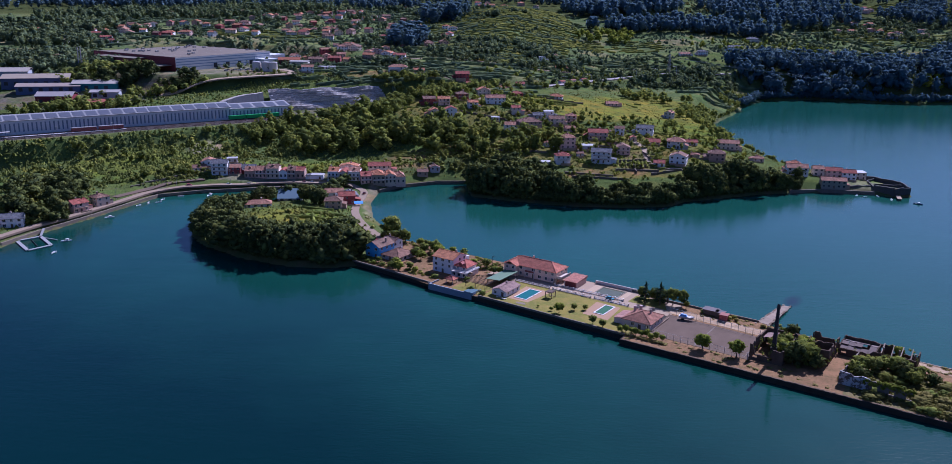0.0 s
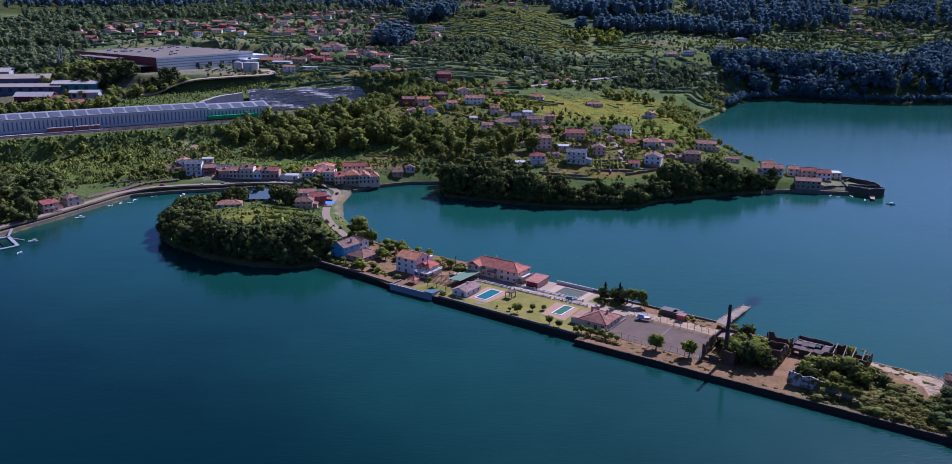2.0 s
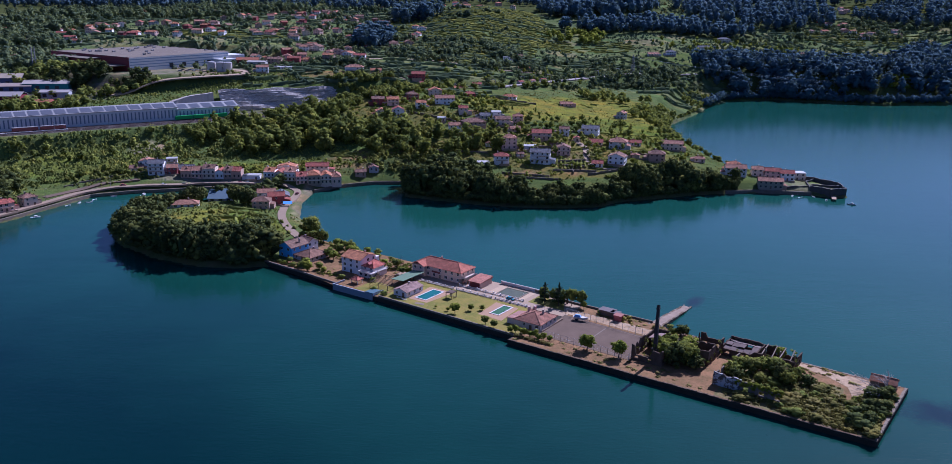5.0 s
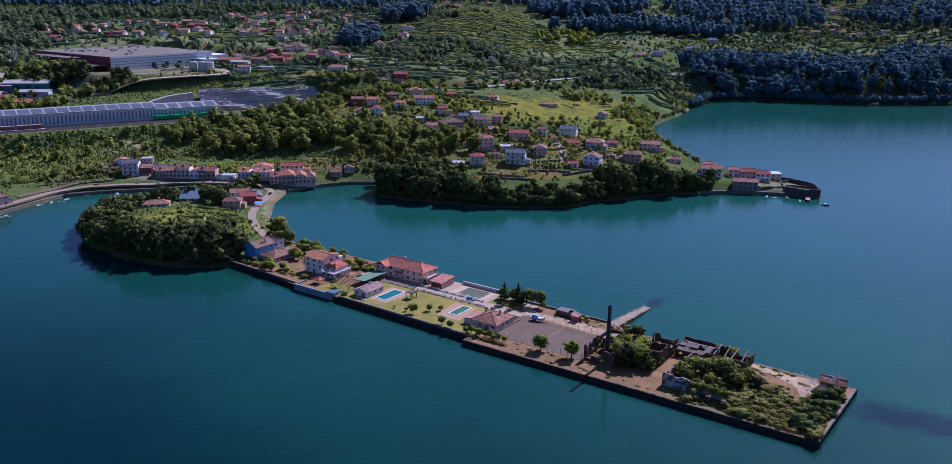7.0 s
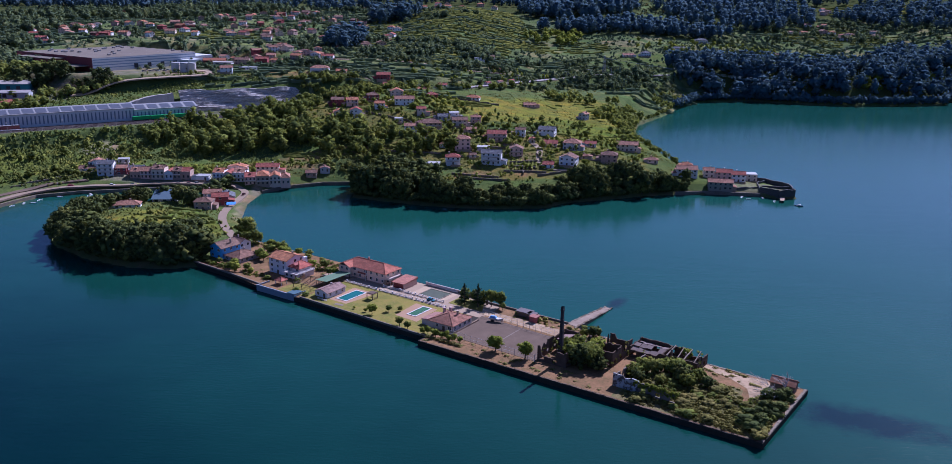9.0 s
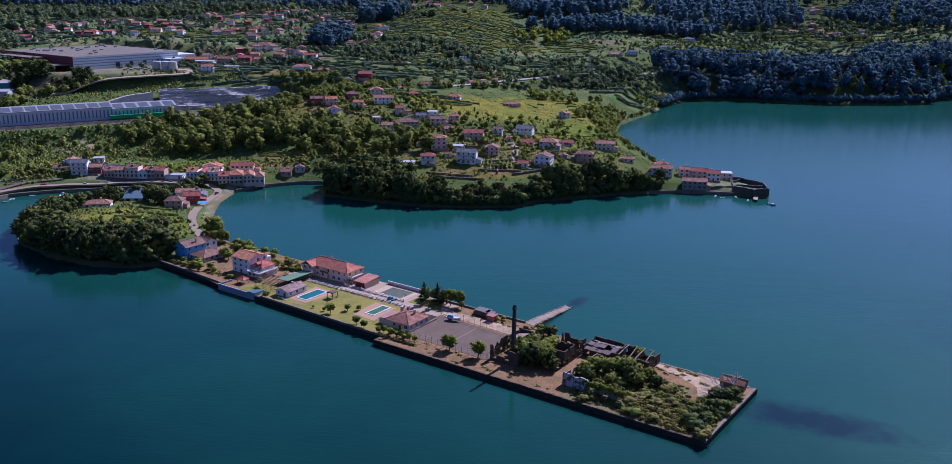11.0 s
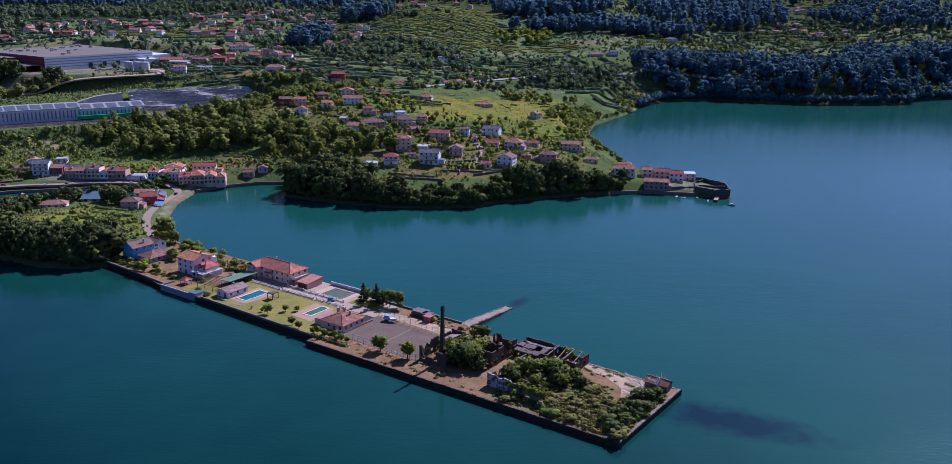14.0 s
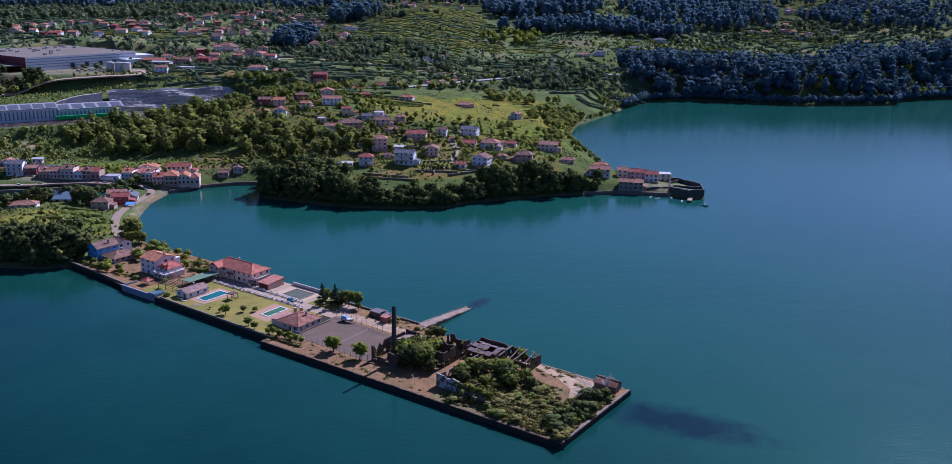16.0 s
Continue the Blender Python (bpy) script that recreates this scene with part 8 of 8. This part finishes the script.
def chimney_stack():
    ob = thing("brick_chimney", pen(88.8, 15.0), "tall slender dark brick factory chimney with ivy at its foot", "chimney")
    brick = plain("sooty_brick", (0.075, 0.055, 0.05), 0.9, 3.0, 0.5)
    part("base", Shape().box(-1.05, 1.05, -1.05, 1.05, -0.2, 5).box(-1.2, 1.2, -1.2, 1.2, 5, 5.4), brick, ob)
    s = Shape()
    rows = [(5.4, 0.78), (12, 0.68), (19, 0.56), (22.2, 0.52), (22.3, 0.66), (22.9, 0.66), (23.0, 0.56), (24.0, 0.54)]
    v = [(sx * r, sy * r, z) for z, r in rows for sx, sy in ((-1, -1), (1, -1), (1, 1), (-1, 1))]
    f = [(4 * i + k, 4 * i + (k + 1) % 4, 4 * i + 4 + (k + 1) % 4, 4 * i + 4 + k) for i in range(len(rows) - 1) for k in range(4)]
    part("shaft", s.add(v, f), brick, ob)
    for z in (13.6, 15.6, 18.4):
        part("band", Shape().box(-0.72, 0.72, -0.72, 0.72, z, z + 0.25), IRON, ob)
    rng = np.random.default_rng(2)
    lobes = [(rng.uniform(-1.2, 1.2), rng.uniform(-1.4, 0.6), 0.8 + i * 0.65, 0.9, 0.9) for i in range(10)]
    part("ivy", mesh_of("ivy", [clump_arrays(rng, lobes, 90, 0.25)], OAK), None, ob, "green ivy")


chimney_stack()


def peeling_render():
    """White render fallen away in patches from dark stone."""
    n = Nodes("peeling_render")
    pos = n.coords("Position")
    patch, fine = n.noise(0.55, 5, pos, 0.7), n.noise(3.0, 4, pos)
    c = n.mix(n.ramp(patch, [(0.44, (0, 0, 0)), (0.52, (1, 1, 1))]), (0.09, 0.075, 0.06), (0.52, 0.5, 0.48))
    c = n.mix(n.math("MULTIPLY", fine, 0.5), c, (0.12, 0.1, 0.08))
    n.bump(n.math("ADD", patch, fine), 0.6, 0.1)
    return n.done(c, 1.0, 0.0, 0.05)


def long_ruin():
    ob = ruin("ruined_warehouse", 39, 68, 37, 49, 4.6, "roofless long warehouse with collapsed grey roof slabs and bare rafters", 21, gaps=0.05, inner=[(14, 0, 90, 12)])
    slab = plain("fallen_roof_slabs", (0.2, 0.15, 0.125), 0.95, 1.2, 0.45, 0.0, 0.1)
    rng = random.Random(9)
    for i in range(5):
        for j in range(4):
            if rng.random() < 0.2:
                continue
            m = Matrix.Translation((1.5 + i * 2.7, 1.8 + j * 2.8, 4.5 - 0.28 * abs(j - 1.5) * 2.8 + rng.uniform(-0.25, 0.1))) @ Euler((rng.uniform(-0.06, 0.06) + (0.22 if j < 2 else -0.22), rng.uniform(-0.07, 0.07), rng.uniform(-0.05, 0.05))).to_matrix().to_4x4()
            part("roof_slab", Shape().box(-1.3, 1.3, -1.35, 1.35, -0.1, 0.1), slab, ob, at=m)
    for i in range(4):
        part("rafter", Shape().beam((16 + i * 3.6, 0.2, 4.4 - (i % 2) * 2.2), (15.5 + i * 3.6, 11.8, 4.7), 0.4, 0.5), COPING, ob)
    for x in (16, 22, 28):
        part("pillar", Shape().box(x - 0.3, x + 0.3, 5.6, 6.2, -0.2, 5.2), COPING, ob)
    white = thing("ruined_wall", pen(61.5, 7.8, 0, -4), "tall ruined wall with peeling white render and ivy", "wall")
    s, _ = ruin_wall(None, 11, 5.4, 0.5, 31, holes=False)
    part("rendered_wall", s, peeling_render(), white)
    s, _ = ruin_wall(None, 15, 4.6, 0.5, 33, holes=True)
    part("stone_wall", s, STONE, white, at=Matrix.Translation((11.0, 0, 0)))
    s, _ = ruin_wall(None, 26, 4.2, 0.5, 35, holes=True, gaps=0.2)
    part("return_wall", s, STONE, white, at=Matrix.Translation((0.0, 0, 0)) @ Matrix.Rotation(radians(90), 4, "Z"))
    g = np.random.default_rng(6)
    lobes = [(9 + i * 0.42 + g.uniform(-0.4, 0.4), g.uniform(-0.4, 0.4), g.uniform(2.6, 4.8), 0.8, 0.7) for i in range(42)]
    part("ivy", mesh_of("ivy", [clump_arrays(g, lobes, 60, 0.26), core_arrays(g, lobes, 0.7)], BRIGHT), None, white, "green ivy along the wall top")


long_ruin()


def end_hut():
    ob = thing("stone_hut", pen(6.8, 45.6), "stone hut with a sagging rust-red tile roof", "hut")
    part("wall", Shape().box(-4.6, 4.6, -2.6, 2.6, -0.2, 2.6), STONE, ob)
    part("roof", roof_shape(9.2, 5.2, 1.5, "gable_x", 0.4), tiles((0.42, 0.2, 0.11)), ob, at=Matrix.Translation((0, 0, 2.6)))
    part("door", Shape().box(-0.5, 0.5, -2.68, -2.6, 0, 2.0), TIMBER, ob)
    tree_ob = thing("dead_tree", pen(3.6, 39), "bare bleached dead tree leaning by the hut", "tree")
    bleached = plain("bleached_wood", (0.42, 0.36, 0.3), 0.9, 3, 0.3)
    s, rng = Shape(), random.Random(12)

    def limb(p, way, r, n):
        q = p + way
        s.beam(p, q, r)
        if n:
            for _ in range(3):
                limb(q, (way + Vector((rng.uniform(-1, 1), rng.uniform(-1, 1), rng.uniform(-0.5, 0.5))) * way.length * 0.75) * 0.74, r * 0.62, n - 1)
    limb(Vector((0, 0, -0.1)), Vector((-1.0, 1.4, 1.5)), 0.5, 4)
    limb(Vector((0.2, 0, -0.1)), Vector((-2.2, -1.4, 1.0)), 0.42, 4)
    part("limb", s, bleached, tree_ob)


end_hut()


def small_things():
    boat = thing("motor_boat", pen(134, 35.6, 0.1, 12), "white and blue motor boat on a trailer beside the court", "boat")
    v = []
    for z, k, f in ((0.7, 0.55, 0.9), (1.3, 0.95, 1.0), (1.75, 1.0, 1.05)):
        v += [(-3.2 * f, -1.15 * k, z), (1.4 * f, -1.15 * k, z), (3.5 * f, 0, z + 0.15), (1.4 * f, 1.15 * k, z), (-3.2 * f, 1.15 * k, z)]
    faces = [(5 * j + i, 5 * j + (i + 1) % 5, 5 * j + 5 + (i + 1) % 5, 5 * j + 5 + i) for j in range(2) for i in range(5)] + [(10, 11, 12, 13, 14), (4, 3, 2, 1, 0)]
    part("hull", Shape().add(v, faces), WHITE, boat)
    part("cover", Shape().add([(-3.0, -1.0, 1.77), (0.4, -1.0, 1.77), (0.4, 1.0, 1.77), (-3.0, 1.0, 1.77), (-2.4, -0.5, 2.7), (-0.2, -0.5, 2.6), (-0.2, 0.5, 2.6), (-2.4, 0.5, 2.7)],
                              [(0, 1, 5, 4), (1, 2, 6, 5), (2, 3, 7, 6), (3, 0, 4, 7), (4, 5, 6, 7)]), plain("blue_tarpaulin", (0.22, 0.34, 0.55), 0.8, 2, 0.25), boat)
    trailer = part("trailer", Shape().box(-3.0, 4.4, -0.12, 0.12, 0.45, 0.6).box(-2.2, -0.8, -1.1, 1.1, 0.42, 0.6), IRON, boat)
    for y in (-1.15, 1.15):
        w = Shape().tube([(0, 0, -0.1, 0.34), (0, 0, 0.1, 0.34)], 12)
        part("wheel", w, IRON, trailer, at=Matrix.Translation((-1.5, y, 0.36)) @ Matrix.Rotation(radians(90), 4, "X"))
    kiosk = thing("kiosk", pen(120, 46.5), "small red-pink kiosk with a flat roof", "kiosk")
    part("wall", Shape().box(-1.7, 1.7, -1.7, 1.7, -0.05, 2.6), plaster((0.42, 0.12, 0.1)), kiosk)
    part("roof", Shape().box(-2.0, 2.0, -2.0, 2.0, 2.6, 2.8), plain("kiosk_roof", (0.3, 0.14, 0.11), 0.95, 1, 0.2, 0.0, 0.1), kiosk)
    for a, b, w, d in ((127.5, 50.5, 7, 4.4), (123.0, 49.6, 4, 3.4)):
        hut = thing("timber_shed", pen(a, b), "low dark timber shed with a flat roof by the back wall", "shed", "timber sheds")
        part("wall", Shape().box(-w / 2, w / 2, -d / 2, d / 2, -0.05, 2.2), TIMBER, hut)
        part("roof", Shape().box(-w / 2 - 0.3, w / 2 + 0.3, -d / 2 - 0.3, d / 2 + 0.3, 2.2, 2.4), plain("felt_roof", (0.15, 0.12, 0.11), 0.9, 1.5, 0.4), hut)
    pole = thing("utility_pole", pen(243.7, 40), "dark utility pole with a lamp arm", "pole")
    part("pole", Shape().tube([(0, 0, -0.1, 0.16), (0, 0, 9.0, 0.1)], 8), IRON, pole)
    part("lamp_arm", Shape().beam((0, 0, 8.4), (1.2, 0, 8.8), 0.08).box(1.0, 1.6, -0.15, 0.15, 8.72, 8.88), IRON, pole)
    for a, b in ((219, 9), (215.5, 8.4)):
        bench = thing("sun_lounger", pen(a, b, 0, 30), "white sun lounger on the lawn", "lounger", "sun loungers")
        part("bed", Shape().box(-1, 1, -0.35, 0.35, 0.3, 0.4), WHITE, bench)
        part("back", Shape().beam((-1, 0, 0.35), (-1.5, 0, 0.8), 0.08, 0.7), WHITE, bench)
    sheet("stone_slab", [(203.5, 8.2), (208.5, 7.2), (209.3, 9.2), (205, 10.2)], 0.06, COPING, "pale stone slab in the lawn", "slab", 0.08)


small_things()


car(pen(174.4, 39.4, 0.05, 2), (0.05, 0.2, 0.25), "teal car parked on the drive")


# planting on the peninsula
def pen_tree(a, b, tall, wide, kind, leaf, label, seed, detail=3, name="tree", group=""):
    m = pen(a, b).translation
    tree(m.x, m.y, LEVEL - 0.05, tall, wide, kind, leaf, label, seed, name, "tree" if name == "tree" else name, detail, group)


for k, (a, b, h) in enumerate(((116, 7.6, 7.4), (101.8, 8.4, 7.8))):
    pen_tree(a, b, h, 8.6, "round", BRIGHT, "round leafy tree on dry grass beside the court", k, group="court trees")
for k, (a, b, h) in enumerate(((185.5, 8.6, 5.4), (181.5, 16.0, 3.4), (177.5, 19.5, 2.8), (190, 9.0, 2.0), (166.4, 5.6, 4.4), (161.0, 4.4, 4.0), (197, 9, 1.4))):
    pen_tree(a, b, h, h * 1.15, "round", OAK if k % 3 else BRIGHT, "small green fruit tree on the lawn", k + 3, 2, group="lawn trees")
for k in range(9):
    pen_tree(152.5 - k * 2.4, 4.6 + (k % 3) * 0.7, 3.0 + (k % 2), 3.6, "round", BRIGHT, "small bright green tree in a row below the bungalow", k, 2, group="row trees")
for k in range(8):
    pen_tree(150.5 - k * 2.6, 2.4, 1.4, 2.4, "shrub", DRYLEAF, "low brownish shrub along the quay", k, 2, "shrub", "quay shrubs")
for k, (a, b, h, kind) in enumerate(((158.5, 45, 11, "cone"), (151.5, 46.5, 11.5, "cone"), (146.5, 50.5, 9, "round"), (142.5, 52, 8.5, "round"), (162.5, 51.5, 6, "spreading"), (157, 52.5, 6, "spreading"), (153, 52.8, 6.5, "spreading"), (139.5, 49.5, 4.5, "round"))):
    pen_tree(a, b, h, h * (0.9 if kind == "cone" else 0.85), kind, PINE if kind == "cone" else OAK, "dark conifer at the edge of the water" if kind == "cone" else "dark green tree by the back wall", k, group="back trees")
for k, (a, b, h) in enumerate(((89.5, 24, 8), (81, 15.5, 10.5), (76.5, 18.5, 10), (84.5, 19, 9), (79.5, 21.5, 9.5), (72, 16.5, 6.5), (88, 30, 7.5), (80, 30, 8), (82.5, 37, 5.5), (89, 46, 6), (93, 44.5, 4))):
    pen_tree(a, b, h * 0.95, h * 1.0, "spreading", (OAK, SHADEOAK, OAK, BRIGHT)[k % 4], "large bushy tree growing inside the ruined works", k, group="ruin trees")
for k, (a, b, h) in enumerate(((58.5, 20, 7), (55.5, 17, 6), (57, 26, 7.5), (53, 27.5, 8), (44, 30, 9), (41, 27, 8.5), (38, 24, 7), (47, 19, 5), (36, 32, 6), (31, 28, 5.5), (50, 31, 7), (46.5, 34, 6))):
    pen_tree(a, b, h * 0.85, h * 0.95, "spreading", (OAK, SHADEOAK, OAK, SCRUB)[k % 4], "bushy green tree overgrowing the ruined yard", k, group="yard trees")
pen_tree(88, 47.5, 4.5, 4.5, "round", OAK, "small dark tree by the back quay", 2)
pen_tree(46.5, 46.5, 6.0, 5.2, "round", BRIGHT, "single bright green tree beside the ruined warehouse", 3)
scrub_rng = random.Random(40)
for k in range(70):
    a, b = scrub_rng.uniform(1.5, 52), scrub_rng.uniform(0.0, 28)
    if 10 < a < 17 and b > 22:
        continue
    h = scrub_rng.uniform(1.2, 3.2)
    pen_tree(a, b, h, h * 1.7, "shrub", (BRAMBLE, DRYLEAF, OAK, BRAMBLE)[k % 4], "tangled green and brown bramble scrub", k, 2, "shrub", "end scrub")
for k in range(34):
    a, b = scrub_rng.uniform(1.5, 12), scrub_rng.uniform(3, 42)
    h = scrub_rng.uniform(1.5, 5.0)
    pen_tree(a, b, h, h * 1.3, "round" if k % 2 else "shrub", SHADEOAK, "dark green bush near the quay end", k, 2, "shrub", "end scrub")


def carpet(name, count, low, high, areas, leaf, label, seed):
    """A tangle of low growth over stretches of the made ground: one mesh. areas: a0, a1, b0, b1."""
    rng = np.random.default_rng(seed)
    stock = []
    for _ in range(4):
        lobes = crown_lobes(rng, "shrub")
        stock.append([clump_arrays(rng, lobes, 7, 0.12), core_arrays(rng, lobes[::3], 0.95, True)])
    groups = []
    for _ in range(count):
        a0, a1, b0, b1 = areas[rng.integers(len(areas))]
        m = pen(rng.uniform(a0, a1), rng.uniform(b0, b1)).translation
        h, w = rng.uniform(low, high), rng.uniform(1.3, 2.6)
        for v, f, soft in stock[rng.integers(4)]:
            groups.append((v * np.array([w, w, h]) + np.array([m.x, m.y, LEVEL - 0.08]), f, soft))
    tagged(new(name, mesh_of(name, groups, leaf)), label, "scrub", kind="stuff")


carpet("bramble_carpet", 640, 0.5, 1.6, [(1.5, 36, -0.8, 9), (1.5, 50, 3, 16), (2, 40, 10, 26), (36, 62, 10, 22), (1.5, 9, 6, 42)], BRAMBLE, "continuous tangle of green brambles over the quay end", 51)
carpet("dry_bramble_carpet", 240, 0.4, 1.1, [(1.5, 56, -1.0, 6), (16, 50, 0, 12), (20, 38, 20, 34)], DRYLEAF, "dry brownish brambles along the quay", 52)
carpet("dark_bramble_carpet", 150, 1.0, 2.6, [(2, 14, 4, 30), (20, 60, 14, 30), (70, 96, 12, 40)], OAK, "dark green thicket over the ruins", 53)
carpet("grass_tufts", 170, 0.15, 0.45, [(62, 148, -1.6, 8), (90, 132, 44, 52), (244, 328, 12, 54), (14, 60, 40, 48)], DRYLEAF, "dry grass tufts on the made ground", 54)
carpet("green_border", 210, 0.5, 1.3, [(262, 326, 11.5, 18), (262, 300, 40, 56), (244, 262, 40, 56), (300, 328, 50, 57)], SCRUB, "low green plants round the houses", 55)
for k in range(14):
    a, b = scrub_rng.uniform(92, 132), scrub_rng.uniform(46.5, 52.5)
    pen_tree(a, b, scrub_rng.uniform(0.8, 2.6), scrub_rng.uniform(1.5, 3.0), "shrub", SCRUB if k % 2 else DRYLEAF, "low shrub along the back wall", k, 2, "shrub", "back shrubs")
for k, (a, b, h) in enumerate(((285, 12, 5.5), (288.5, 11.5, 5.0), (297, 13, 2.4), (303, 13, 2.4), (308, 13.5, 2.2), (292, 36, 6.0), (287, 34, 5.5), (293, 45, 6.0), (285, 50, 4.5), (279, 53, 4.5), (272, 54, 4.5), (297, 52, 5.5), (303, 54, 5.0), (281, 38, 4.5), (241, 37.5, 4.5), (238.5, 40, 4.0), (236, 9, 3.0), (228, 8, 2.6), (291, 17, 5), (281, 17, 4.2), (312, 15, 3.4), (319, 15, 3.8), (325, 17, 4.2), (277, 43, 6), (283, 45, 7), (289, 50, 7), (268, 49, 4.2), (256, 41, 5), (250, 44, 5.5), (302, 16, 3.6), (276, 15, 3.2), (246, 20, 2.8), (262, 14, 2.6))):
    pen_tree(a, b, h, h * 1.25, "round" if h > 3 else "shrub", OAK if k % 3 else BRIGHT, "bushy green garden tree between the houses", k, 2, group="garden trees")
for k in range(5):
    pen_tree(314 + k * 3, 54 - k, 8.5 - k * 0.5, 8.0, "round", OAK, "large green tree beside the lane", k, 2, group="lane trees")


def palm(a, b, tall, seed):
    ob = thing("palm", pen(a, b, -0.05), "dark palm with a shaggy round head", "palm", "palms")
    part("trunk", Shape().tube([(0, 0, -0.1, 0.45), (0.1, 0, tall * 0.6, 0.36), (0.1, 0.1, tall, 0.4)], 8), BARK, ob)
    rng = np.random.default_rng(seed)
    v, f = [], []
    for i in range(46):
        t, e = rng.uniform(0, 6.28), rng.uniform(-0.5, 1.2)
        length, prev = rng.uniform(2.4, 3.4), None
        for j in range(5):
            s = j / 4
            r, z = length * s * math.cos(e * (1 - s * 0.5)), tall + length * s * math.sin(e) - 1.5 * s * s
            w = 0.34 * (1 - s * 0.8)
            c = np.array([r * math.cos(t), r * math.sin(t), z])
            o = np.array([-math.sin(t), math.cos(t), 0]) * w
            v += [c - o, c + o]
            if j:
                k = len(v)
                f.append((k - 4, k - 3, k - 1, k - 2))
    part("fronds", Shape().add([tuple(p) for p in v], f), PINE, ob)


palm(149.6, 51.5, 6.0, 1)
palm(154.8, 50.5, 5.4, 2)
tree(-61, 495, float(height(-61, 495)) - 0.2, 13.5, 12, "spreading", OAK, "large dark green tree beside the lane and the beach", 4, "tree", "tree", 3)
